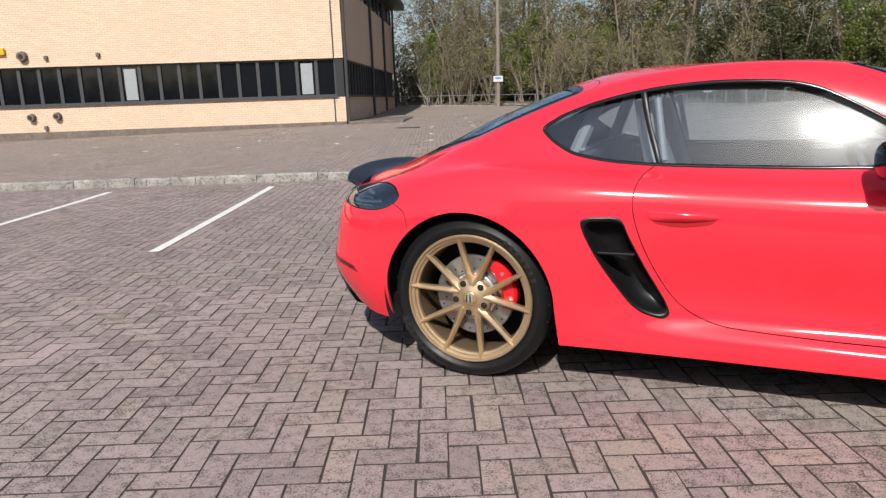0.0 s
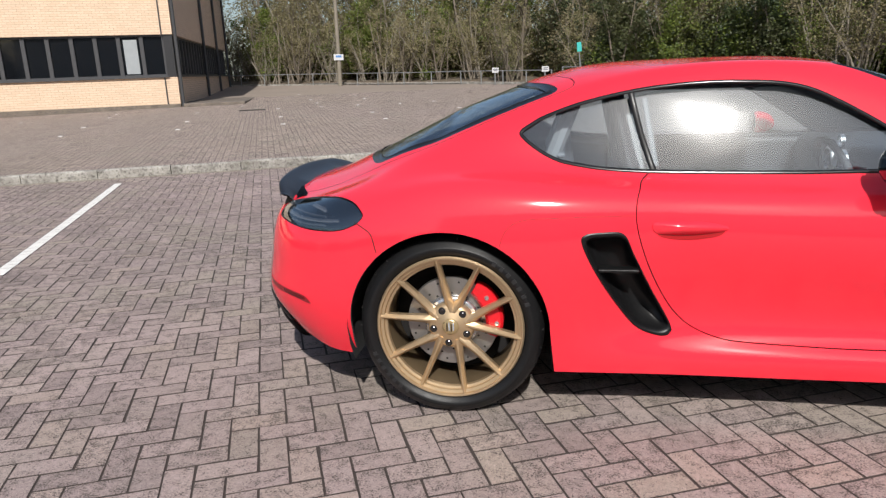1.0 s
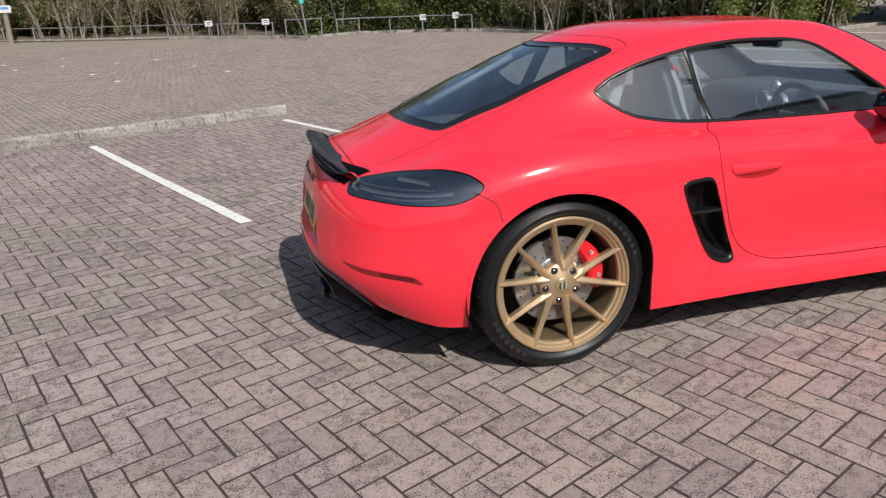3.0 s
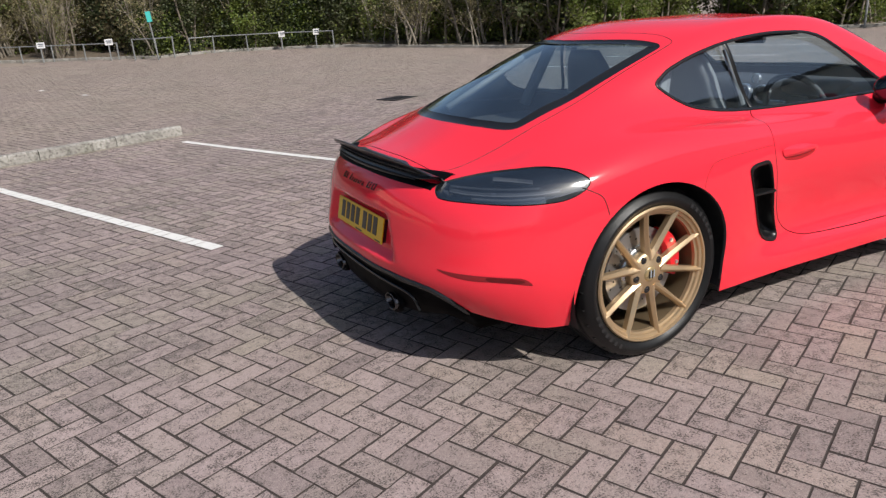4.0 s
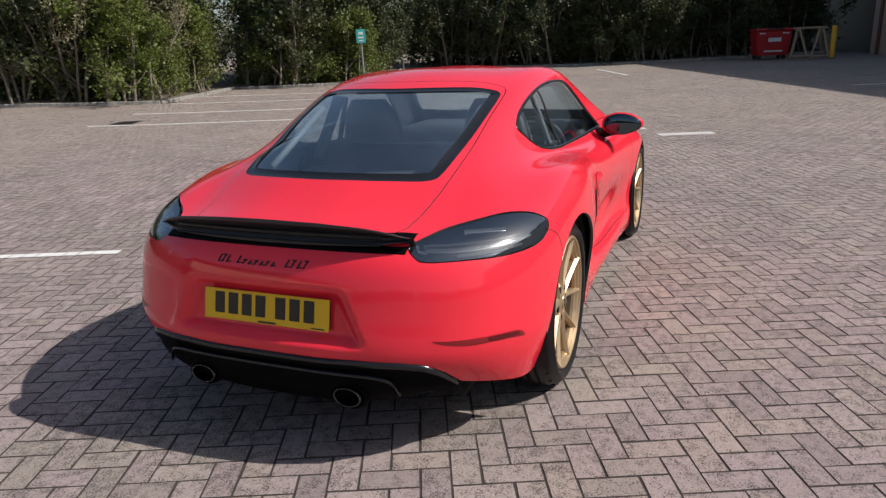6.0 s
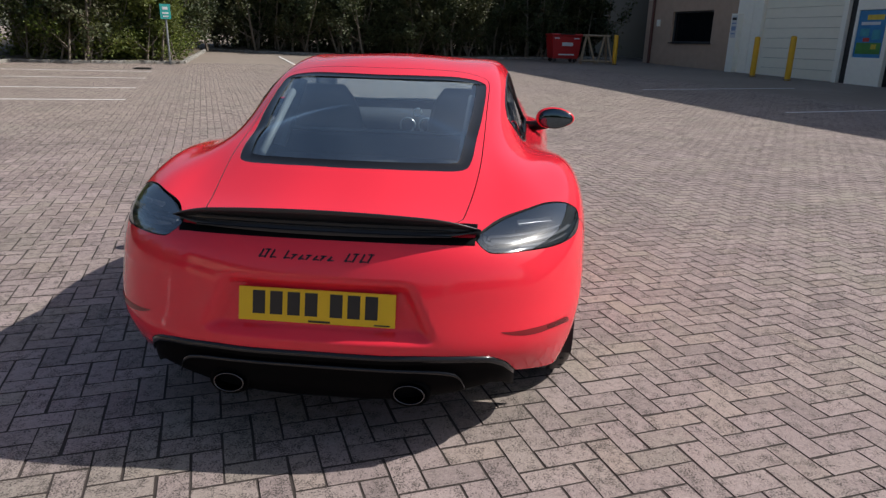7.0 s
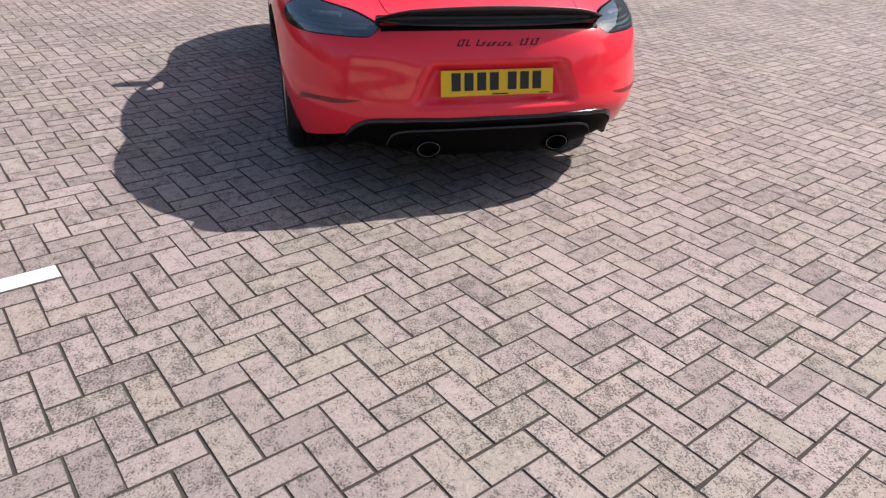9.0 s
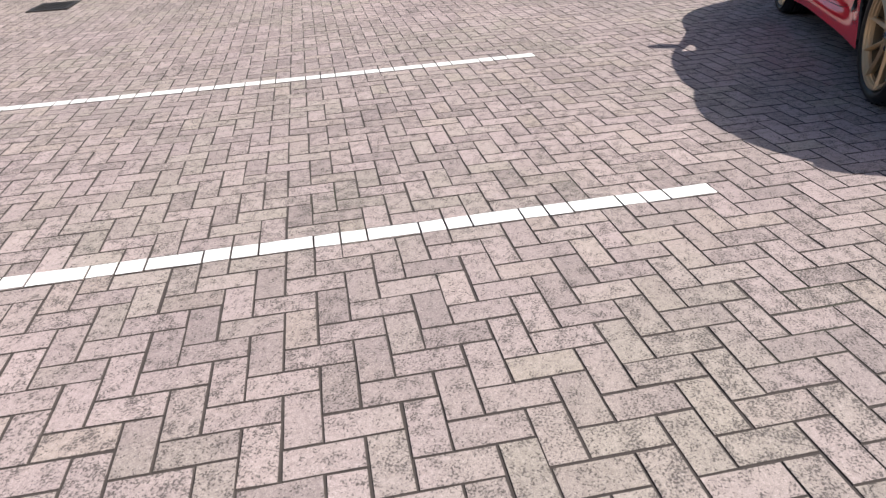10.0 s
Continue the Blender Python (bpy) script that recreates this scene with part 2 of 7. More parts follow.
MAT = {
    "paver": paver_material("paving_block", "object"),
    "pavers": paver_material("paving_blocks_joined", "island"),
    "ground": ground_material(),
    "joint": joint_material(),
    "kerb": concrete_material("old_kerb_concrete", (0.20, 0.185, 0.165), (0.44, 0.42, 0.38), 0.35),
    "mortar": concrete_material("sandy_mortar", (0.17, 0.145, 0.115), (0.36, 0.31, 0.25), 0.5),
    "soil": concrete_material("soil_and_litter", (0.085, 0.065, 0.045), (0.16, 0.12, 0.08), 0.5),
    "line": paint_line_material(),
    "line_faded": paint_line_material("faded_road_paint", 0.36, 0.62),
    "brick": brick_material("buff_brick", ((0.67, 0.49, 0.345), (0.74, 0.555, 0.405)), (0.42, 0.31, 0.22)),
    "frame_dark": plain("dark_window_frame", (0.055, 0.055, 0.058), 0.45),
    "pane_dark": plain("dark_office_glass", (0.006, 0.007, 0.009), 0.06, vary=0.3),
    "blind": plain("pale_blind", (0.30, 0.32, 0.33), 0.7),
    "plinth": concrete_material("plinth_concrete", (0.13, 0.105, 0.085), (0.21, 0.175, 0.145)),
    "fascia_black": plain("black_fascia", (0.02, 0.02, 0.022), 0.5),
    "galv": plain("galvanised_steel", (0.30, 0.31, 0.31), 0.55, 0.6),
    "white_sign": plain("white_sign_face", (0.60, 0.60, 0.60), 0.5, vary=0.05),
    "green_sign": plain("teal_sign_face", (0.05, 0.42, 0.38), 0.5),
    "yellow": plain("yellow_bollard_paint", (0.75, 0.40, 0.015), 0.45),
    "bin_red": plain("red_bin_plastic", (0.42, 0.012, 0.014), 0.5, bump=0.2),
    "black_plastic": plain("black_plastic", (0.018, 0.018, 0.019), 0.45, bump=0.1, bump_scale=400),
    "white_clad": plain("off_white_cladding", (0.86, 0.82, 0.71), 0.55, vary=0.08),
    "shutter": plain("ivory_shutter", (0.82, 0.77, 0.63), 0.5, vary=0.06),
    "timber": plain("weathered_timber", (0.30, 0.22, 0.14), 0.8, vary=0.3, bump=0.4),
    "bark": bark_material("grey_brown_bark", (0.12, 0.10, 0.075), (0.25, 0.21, 0.165)),
    "bark_pale": bark_material("pale_bark", (0.15, 0.13, 0.10), (0.30, 0.265, 0.21)),
    "twig": bark_material("bare_twigs", (0.14, 0.112, 0.078), (0.27, 0.225, 0.165)),
    "leaf": leaf_material("fresh_leaves", (0.085, 0.135, 0.018), (0.19, 0.235, 0.040)),
    # evergreen tone set darker still, to carry the deep shade of the hedges
    "leaf_dark": leaf_material("shade_dark_evergreen", (0.018, 0.032, 0.011), (0.055, 0.080, 0.024), 0.2),
    "leaf_olive": leaf_material("olive_catkins_and_buds", (0.21, 0.185, 0.090), (0.37, 0.325, 0.180)),
    "leaf_brown": leaf_material("dry_brown_sprays", (0.075, 0.060, 0.032), (0.15, 0.125, 0.06), 0.25),
    "iron": plain("cast_iron", (0.05, 0.045, 0.042), 0.6, 0.6, bump=0.3),
}

# ---- building blocks ----


def mesh_from(name, verts, faces, material=None, smooth=False):
    me = bpy.data.meshes.new(name)
    me.from_pydata([tuple(v) for v in verts], [], [tuple(f) for f in faces])
    if material:
        me.materials.append(material)
    if smooth:
        me.polygons.foreach_set("use_smooth", [True] * len(me.polygons))
    me.update()
    return me


def attach(ob, parent):
    """Hang ob under parent without moving it."""
    ob.parent = parent
    return ob


def part(name, bm, material, parent=None, label="", smooth=False, m=None):
    """Link a bmesh as one mesh object, under a thing or a part where one is given."""
    me = bpy.data.meshes.new(name)
    bm.to_mesh(me)
    bm.free()
    if material:
        me.materials.append(material)
    if smooth:
        me.polygons.foreach_set("use_smooth", [True] * len(me.polygons))
    ob = new(name, me)
    if parent:
        ob.parent = parent
    if m is not None:
        ob.matrix_basis = m
    if label:
        ob["label"] = label
    return ob


def thing(name, m, label, category, group="", kind=""):
    ob = new(name)
    ob.empty_display_size = 0.1
    ob.matrix_basis = m
    return tagged(ob, label, category, group, kind)


def box(bm, cx, cy, cz, sx, sy, sz, bevel=0.0, m=None):
    """A box of full sizes sx, sy, sz round (cx, cy, cz), bevelled, added to bm."""
    r = bmesh.ops.create_cube(bm, size=1.0)
    vs = r["verts"]
    bmesh.ops.scale(bm, vec=(sx, sy, sz), verts=vs)
    bmesh.ops.translate(bm, vec=(cx, cy, cz), verts=vs)
    if bevel:
        es = list({e for v in vs for e in v.link_edges})
        r = bmesh.ops.bevel(bm, geom=es, offset=bevel, segments=2, affect="EDGES", profile=0.5)
        vs = r["verts"] if len(r["verts"]) else vs
    if m is not None:
        fs = {f for v in vs for f in v.link_faces}
        bmesh.ops.transform(bm, matrix=m, verts=list({v for f in fs for v in f.verts}))
    return bm


def boxed(*args, **kw):
    return box(bmesh.new(), *args, **kw)


def tube(bm, a, b, ra, rb=None, n=10, caps=True):
    """A tapered round bar from a to b."""
    a, b = Vector(a), Vector(b)
    rb = ra if rb is None else rb
    q = (b - a).to_track_quat("Z", "Y")
    rings = []
    for p, r in ((a, ra), (b, rb)):
        rings.append([bm.verts.new(p + q @ Vector((r * math.cos(t), r * math.sin(t), 0))) for t in (2 * math.pi * i / n for i in range(n))])
    for i in range(n):
        bm.faces.new((rings[0][i], rings[0][(i + 1) % n], rings[1][(i + 1) % n], rings[1][i]))
    if caps:
        bm.faces.new(rings[0][::-1])
        bm.faces.new(rings[1])
    return bm


def lathe(profile, n=48, axis="Y"):
    """A closed ring solid turned from (radius, offset) points round the axis."""
    bm = bmesh.new()
    rings = []
    for i in range(n):
        a = 2 * math.pi * i / n
        rings.append([bm.verts.new((r * math.cos(a), o, r * math.sin(a))) for r, o in profile])
    k = len(profile)
    for i in range(n):
        for j in range(k - 1):
            bm.faces.new((rings[i][j], rings[i][j + 1], rings[(i + 1) % n][j + 1], rings[(i + 1) % n][j]))
    bmesh.ops.remove_doubles(bm, verts=bm.verts, dist=1e-5)
    bmesh.ops.recalc_face_normals(bm, faces=bm.faces)
    return bm


# ---- the lie of the land ----
HEAD = radians(23.7)
NORM = Vector((math.cos(HEAD), math.sin(HEAD), 0))
ALONG = Vector((-math.sin(HEAD), math.cos(HEAD), 0))
UNIT = 0.1018
LINE_A = Vector((-1.205, 1.746, 0))


def soft(u, most=45.0):
    """Zero below, then climbing one for one, with an eased start."""
    u = np.minimum(u, most)
    return np.logaddexp(0, u)


def fall(a, n):
    """Height of the paving by metres along the bay lines and across them: level round the car, climbing gently beyond the kerb, ahead and towards the shop."""
    return 0.0235 * soft(n - 6.3) + 0.0245 * soft(a - 4.6) + 0.016 * soft(-a - 8.0) - 0.001 * soft(-n - 2.0, 20.0) * soft(a - 6.0, 20.0)


def rise(x, y):
    dx, dy = x - LINE_A.x, y - LINE_A.y
    return float(fall(ALONG.x * dx + ALONG.y * dy, NORM.x * dx + NORM.y * dy))


def on_ground(x, y, dz=0.0):
    return Vector((x, y, rise(x, y) + dz))


def site(a, n, dz=0.0):
    """A place by metres along the bay lines and across them, from the end of the first line."""
    p = LINE_A + ALONG * a + NORM * n
    return on_ground(p.x, p.y, dz)


def build_ground():
    xs = sorted({*np.linspace(-60, 70, 131).round(2), *[-3000.0, -800.0, -200.0, 200.0, 800.0, 3000.0]})
    ys = sorted({*np.linspace(-60, 100, 161).round(2), *[-3000.0, -800.0, -200.0, 250.0, 800.0, 3000.0]})
    verts = [(x, y, rise(x, y) - 0.016) for y in ys for x in xs]
    w = len(xs)
    faces = [(j * w + i, j * w + i + 1, (j + 1) * w + i + 1, (j + 1) * w + i) for j in range(len(ys) - 1) for i in range(w - 1)]
    ob = new("ground", mesh_from("ground", verts, faces, MAT["ground"], True))
    return tagged(ob, "sandy brown car park ground reaching the horizon", "ground", kind="structure")


build_ground()


# ---- the setting: kerbs, bay lines, planting beds ----
def strip_along(points, profile, name, material, label, category, closed=False, ends=True):
    """Sweep a (sideways, up) profile along a line of plan points that lie on the paving."""
    pts = [on_ground(*p) for p in points]
    fine = []
    for a, b in zip(pts, pts[1:]):
        k = max(1, int((b - a).length / 0.9))
        fine += [a.lerp(b, i / k) for i in range(k)]
    fine.append(pts[-1])
    verts, faces = [], []
    m = len(profile)
    for i, p in enumerate(fine):
        d = fine[min(i + 1, len(fine) - 1)] - fine[max(i - 1, 0)]
        d.z = 0
        side = Vector((d.y, -d.x, 0)).normalized()
        wob = 0.006 * math.sin(i * 2.3) + 0.004 * math.sin(i * 5.1)
        for u, h in profile:
            q = p + side * (u + wob)
            verts.append((q.x, q.y, rise(p.x, p.y) + h + (wob if h > 0.03 else 0)))
    for i in range(len(fine) - 1):
        for j in range(m - 1):
            faces.append((i * m + j, i * m + j + 1, (i + 1) * m + j + 1, (i + 1) * m + j))
    if ends:
        faces.append(tuple(range(m - 1, -1, -1)))
        faces.append(tuple((len(fine) - 1) * m + j for j in range(m)))
    ob = new(name, mesh_from(name, verts, faces, material))
    return tagged(ob, label, category, kind="structure")


KERB = [(-0.075, -0.05), (-0.075, 0.085), (-0.06, 0.118), (0.055, 0.125), (0.075, 0.105), (0.075, -0.05)]


def kerb_stones(points, label, height=1.0):
    """A run of kerb stones, each a piece of its own, with open joints."""
    run = thing("kerb", Matrix.Identity(4), label, "kerb", kind="structure")
    for a, b in zip(points, points[1:]):
        a, b = on_ground(*a), on_ground(*b)
        k = max(1, round((b - a).length / 0.92))
        for i in range(k):
            p, q = a.lerp(b, (i + 0.006) / k), a.lerp(b, (i + 0.994) / k)
            d = (q - p).normalized()
            side = Vector((d.y, -d.x, 0)).normalized() * random.uniform(0.97, 1.03)
            dz = random.uniform(-0.006, 0.006)
            verts = []
            for end in (p, q):
                lean = random.uniform(-0.006, 0.006)
                for u, h in KERB:
                    v = end + side * (u + lean)
                    verts.append((v.x, v.y, end.z + (h * height + dz if h > 0 else h)))
            m = len(KERB)
            faces = [(j, (j + 1) % m, m + (j + 1) % m, m + j) for j in range(m)] + [tuple(range(m - 1, -1, -1)), tuple(range(m, 2 * m))]
            attach(new("kerb_stone", mesh_from("kerb_stone", verts, faces, MAT["kerb"])), run)
    return run


def from_site(a, n):
    p = site(a, n)
    return (p.x, p.y)


kerb_stones([from_site(4.86, -24.0), from_site(4.86, 2.75)], "weathered pale concrete kerb stones along the parking bays")
strip_along([from_site(4.72, -24.0), from_site(4.72, 2.9)], [(-0.05, 0.001), (-0.04, 0.007), (0.03, 0.006), (0.05, 0.001)], "kerb_bedding", MAT["mortar"], "sandy mortar strip with dirt at the foot of the kerb", "mortar")

BEDS = [
    [(-21.0, 35.6), (-11.3, 33.6), (-8.6, 32.2), (-4.0, 29.9), (-1.9, 28.0), (0.3, 26.2), (1.3, 25.0)],
    [(1.3, 25.0), (3.3, 25.7), (5.6, 24.6), (7.6, 22.8), (9.4, 18.9), (10.4, 16.9), (11.6, 14.6), (12.5, 13.1)],
    [(12.5, 13.1), (17.6, 14.6), (18.6, 12.6), (20.4, 10.4), (22.6, 11.2)],
    [(22.6, 11.2), (30.4, 13.9), (30.4, 8.6), (30.4, 5.6), (30.9, 2.2), (33.4, -1.8), (36.0, -6.0)],
]
BED_DEPTH = 9.0


def bed_surface(points, name):
    """Soil behind the kerb, heaped a little and falling into the planting."""
    verts, faces = [], []
    fine = []
    for a, b in zip(points, points[1:]):
        a, b = Vector(a), Vector(b)
        k = max(1, int((b - a).length / 0.7))
        fine += [a.lerp(b, i / k) for i in range(k)]
    fine.append(Vector(points[-1]))
    offs = [0.0, 0.5, 1.2, 2.2, 4.0, 6.5, BED_DEPTH]
    for i, p in enumerate(fine):
        d = fine[min(i + 1, len(fine) - 1)] - fine[max(i - 1, 0)]
        side = Vector((-d.y, d.x)).normalized()
        for o in offs:
            q = p + side * o
            h = 0.05 + 0.09 * min(1, o) + 0.10 * noise.noise(Vector((q.x * 0.9, q.y * 0.9, 3)))* min(1, o)
            verts.append((q.x, q.y, rise(q.x, q.y) + h))
    m = len(offs)
    for i in range(len(fine) - 1):
        for j in range(m - 1):
            faces.append((i * m + j, (i + 1) * m + j, (i + 1) * m + j + 1, i * m + j + 1))
    ob = new(name, mesh_from(name, verts, faces, MAT["soil"], True))
    return tagged(ob, "dark soil and leaf litter of the planting bed", "soil", kind="structure")


for i, bed in enumerate(BEDS):
    kerb_stones(bed, "low concrete kerb stones edging the planting bed", 0.75)
    bed_surface(bed, "planting_bed")


def bay_line(a0, a1, n, label="worn white parking bay line painted on the paving"):
    """Paint on one row of blocks: a patch for each block that it covers, joints left bare."""
    row = round(n / UNIT)
    verts, faces = [], []
    i, end = math.floor(a0 / UNIT + 0.5), math.floor(a1 / UNIT + 0.5)
    while i < end:
        k = (i + row) % 4
        w = 2 if k == 0 else 1
        lo, hi = i * UNIT + 0.004, (i + w) * UNIT - 0.004
        e = [random.uniform(-0.003, 0.003) for _ in range(4)]
        base = len(verts)
        for a, b in ((lo, -0.046 + e[0]), (hi, -0.046 + e[1]), (hi, 0.046 + e[2]), (lo, 0.046 + e[3])):
            verts.append(site(a, row * UNIT + b, 0.0032))
        faces.append((base, base + 3, base + 2, base + 1))
        i += w
    ob = new("parking_line", mesh_from("parking_line", verts, faces, MAT["line"]))
    return tagged(ob, label, "line", "parking lines", "structure")


for n in (-7.20, -4.75, -2.44, 0.0, 2.47):
    bay_line(0.0, 4.28, n)
for n in (12.0, 14.37, 16.95, 19.36):
    bay_line(0.05, 4.6, n)
for n in (4.1, 6.65, 9.22, 14.4):
    bay_line(-18.2, -13.0, n)


def cross_line(a, n0, n1, width=0.10, name="parking_line", paint="line"):
    verts, faces = [], []
    k = int((n1 - n0) / 0.4) + 1
    for i in range(k + 1):
        n = n0 + (n1 - n0) * i / k
        for s in (-0.5, 0.5):
            verts.append(site(a + s * width, n, 0.005))
    faces = [(2 * i, 2 * i + 2, 2 * i + 3, 2 * i + 1) for i in range(k)]
    ob = new(name, mesh_from(name, verts, faces, MAT[paint]))
    return tagged(ob, "worn white painted line on the paving", "line", "parking lines", "structure")


cross_line(-4.55, 23.5, 29.5)
cross_line(-7.0, 21.6, 26.3)
cross_line(-9.7, 22.2, 26.6)
for a, n0, n1, w in ((-6.35, 7.75, 8.0, 0.85), (-5.75, 8.55, 8.85, 0.45)):
    cross_line(a, n0, n1, w, "road_marking", "line_faded")


def bay_mark(a, n):
    """One block painted white, marking a bay's corner on the upper car park."""
    verts = [site(a + u, n + v, 0.006) for u, v in ((-0.1, -0.05), (0.1, -0.05), (0.1, 0.05), (-0.1, 0.05))]
    ob = new("bay_marker", mesh_from("bay_marker", verts, [(0, 3, 2, 1)], MAT["line"]))
    tagged(ob, "white painted block marking a bay corner", "marking", "bay markers", "structure")


for a in (11.6, 13.7, 16.75):
    for n in (-9.5, -7.25, -4.95, -2.52, -0.18, 2.25, 4.7):
        bay_mark(a, n)
for a, n in ((16.7, 1.12), (16.55, 3.57), (18.7, 1.14), (18.75, -1.27), (18.2, -5.0), (20.58, 1.07), (21.7, 2.82), (19.85, 2.9), (24.4, 0.83)):
    bay_mark(a, n)


def paver_cells(a0, a1, n0, n1):
    """Lower-left cells of the blocks of a right-angled herringbone, with True for those that lie along the bay lines."""
    out = []
    for j in range(math.floor(n0 / UNIT), math.ceil(n1 / UNIT)):
        for i in range(math.floor(a0 / UNIT), math.ceil(a1 / UNIT)):
            k = (i + j) % 4
            if k == 0:
                out.append((i, j, True))
            elif k == 2:
                out.append((i, j, False))
    return out


def in_nearest(i, j):
    return -1.0 < i * UNIT < 1.85 and -2.35 < j * UNIT < -0.25


BLOCK_GAP, BLOCK_EDGE, BLOCK_DROP = 0.0014, 0.0029, 0.0032


def build_pavers():
    cells = np.array([c for c in paver_cells(-16, 24, -16, 24) if not in_nearest(c[0], c[1])], dtype=float)
    rng = np.random.default_rng(5)
    c = len(cells)
    long_way = cells[:, 2] > 0.5
    w = np.where(long_way, 2, 1) * UNIT
    d = np.where(long_way, 1, 2) * UNIT
    a, n = cells[:, 0] * UNIT, cells[:, 1] * UNIT - UNIT / 2
    verts = np.zeros((c, 8, 3))
    dz = rng.uniform(-0.0006, 0.0006, c)
    ta, tn = rng.uniform(-0.006, 0.006, c), rng.uniform(-0.006, 0.006, c)
    # laid by hand: each a little turned and shifted
    turn, sa, sn = rng.normal(0, 0.0075, c), rng.normal(0, 0.0009, c), rng.normal(0, 0.0009, c)
    for ring, (inset, z) in enumerate(((BLOCK_GAP + BLOCK_EDGE, 0.0), (BLOCK_GAP, -BLOCK_DROP))):
        for q, (u, v) in enumerate(((0, 0), (1, 0), (1, 1), (0, 1))):
            aa = a + np.where(u, w - inset, inset)
            nn = n + np.where(v, d - inset, inset)
            da, dn = aa - a - w / 2, nn - n - d / 2
            wear = rng.normal(0, 0.0006, (2, c))
            aa, nn = aa + sa - turn * dn + wear[0], nn + sn + turn * da + wear[1]
            x = LINE_A.x + ALONG.x * aa + NORM.x * nn
            y = LINE_A.y + ALONG.y * aa + NORM.y * nn
            verts[:, ring * 4 + q, 0], verts[:, ring * 4 + q, 1] = x, y
            verts[:, ring * 4 + q, 2] = fall(aa, nn) + z + dz + ta * (aa - a - w / 2) + tn * (nn - n - d / 2)
    quads = np.array([(0, 3, 2, 1), (4, 0, 1, 5), (5, 1, 2, 6), (6, 2, 3, 7), (7, 3, 0, 4)])
    faces = (quads[None] + 8 * np.arange(c)[:, None, None]).reshape(-1, 4)
    me = bpy.data.meshes.new("paving")
    me.vertices.add(c * 8)
    me.vertices.foreach_set("co", verts.reshape(-1))
    me.loops.add(faces.size)
    me.loops.foreach_set("vertex_index", faces.reshape(-1).astype(np.int32))
    me.polygons.add(len(faces))
    me.polygons.foreach_set("loop_start", (np.arange(len(faces)) * 4).astype(np.int32))
    me.materials.append(MAT["pavers"])
    me.materials.append(MAT["joint"])
    me.polygons.foreach_set("material_index", np.tile([0, 1, 1, 1, 1], c).astype(np.int32))
    me.polygons.foreach_set("use_smooth", [False] * len(faces))
    me.update(calc_edges=True)
    me.validate()
    pave = thing("pavement", Matrix.Identity(4), "herringbone concrete block paving in worn pinkish brown-grey", "paving", kind="structure")
    ob = attach(new("paving_blocks", me), pave)
    tagged(ob, kind="stuff")
    verts = [site(aa, nn, -0.0026) for nn in np.linspace(-16, 24, 121) for aa in np.linspace(-16, 24, 121)]
    faces = [(j * 121 + i, (j + 1) * 121 + i, (j + 1) * 121 + i + 1, j * 121 + i + 1) for j in range(120) for i in range(120)]
    attach(new("joint_sand", mesh_from("joint_sand", verts, faces, MAT["joint"])), pave)
    # the blocks that the camera passes nearest, one by one
    shapes = {}
    for along in (True, False):
        w, d = (2 * UNIT, UNIT) if along else (UNIT, 2 * UNIT)
        vs = []
        for inset, z in ((BLOCK_GAP + BLOCK_EDGE, 0.0), (BLOCK_GAP, -BLOCK_DROP)):
            for u, v in ((0, 0), (1, 0), (1, 1), (0, 1)):
                vs.append(((-w / 2 + inset) * (1 - 2 * u), (-d / 2 + inset) * (1 - 2 * v), z))
        shapes[along] = mesh_from("paving_block", vs, [tuple(q) for q in quads], MAT["paver"])
        shapes[along].materials.append(MAT["joint"])
        for f in shapes[along].polygons:
            f.material_index = 0 if f.index == 0 else 1
    rot = Matrix((ALONG, NORM, (0, 0, 1))).transposed().to_4x4()
    for i, j, along in paver_cells(-1.0, 1.9, -2.4, -0.2):
        if in_nearest(i, j):
            w, d = (2, 1) if along else (1, 2)
            p = site((i + w / 2) * UNIT + random.gauss(0, 0.0009), (j - 0.5 + d / 2) * UNIT + random.gauss(0, 0.0009), random.uniform(-0.0006, 0.0006))
            ob = attach(new("paving_block", shapes[along]), pave)
            ob.matrix_basis = Matrix.Translation(p) @ rot @ pose(0, 0, 0, random.uniform(-0.3, 0.3), random.uniform(-0.3, 0.3), random.gauss(0, 0.43))


# ---- office building ----
def wall_quad(bm, uv, pts, size):
    vs = [bm.verts.new(p) for p in pts]
    f = bm.faces.new(vs)
    for loop, (u, v) in zip(f.loops, ((0, 0), (size[0], 0), (size[0], size[1]), (0, size[1]))):
        loop[uv].uv = (u, v)
    return f


def brick_slab(name, length, z0, z1, thick, parent, m, material, label=""):
    """A brick wall piece along local x, its outer face at y = 0, thick towards +y, with brick courses laid out in metres."""
    bm = bmesh.new()
    uv = bm.loops.layers.uv.new("UVMap")
    h = z1 - z0
    wall_quad(bm, uv, ((0, 0, z0), (length, 0, z0), (length, 0, z1), (0, 0, z1)), (length, h))
    wall_quad(bm, uv, ((length, thick, z0), (0, thick, z0), (0, thick, z1), (length, thick, z1)), (length, h))
    wall_quad(bm, uv, ((0, thick, z0), (0, 0, z0), (0, 0, z1), (0, thick, z1)), (thick, h))
    wall_quad(bm, uv, ((length, 0, z0), (length, thick, z0), (length, thick, z1), (length, 0, z1)), (thick, h))
    wall_quad(bm, uv, ((0, 0, z1), (length, 0, z1), (length, thick, z1), (0, thick, z1)), (length, thick))
    wall_quad(bm, uv, ((0, thick, z0), (length, thick, z0), (length, 0, z0), (0, 0, z0)), (length, thick))
    return part(name, bm, material, parent, label, m=m)


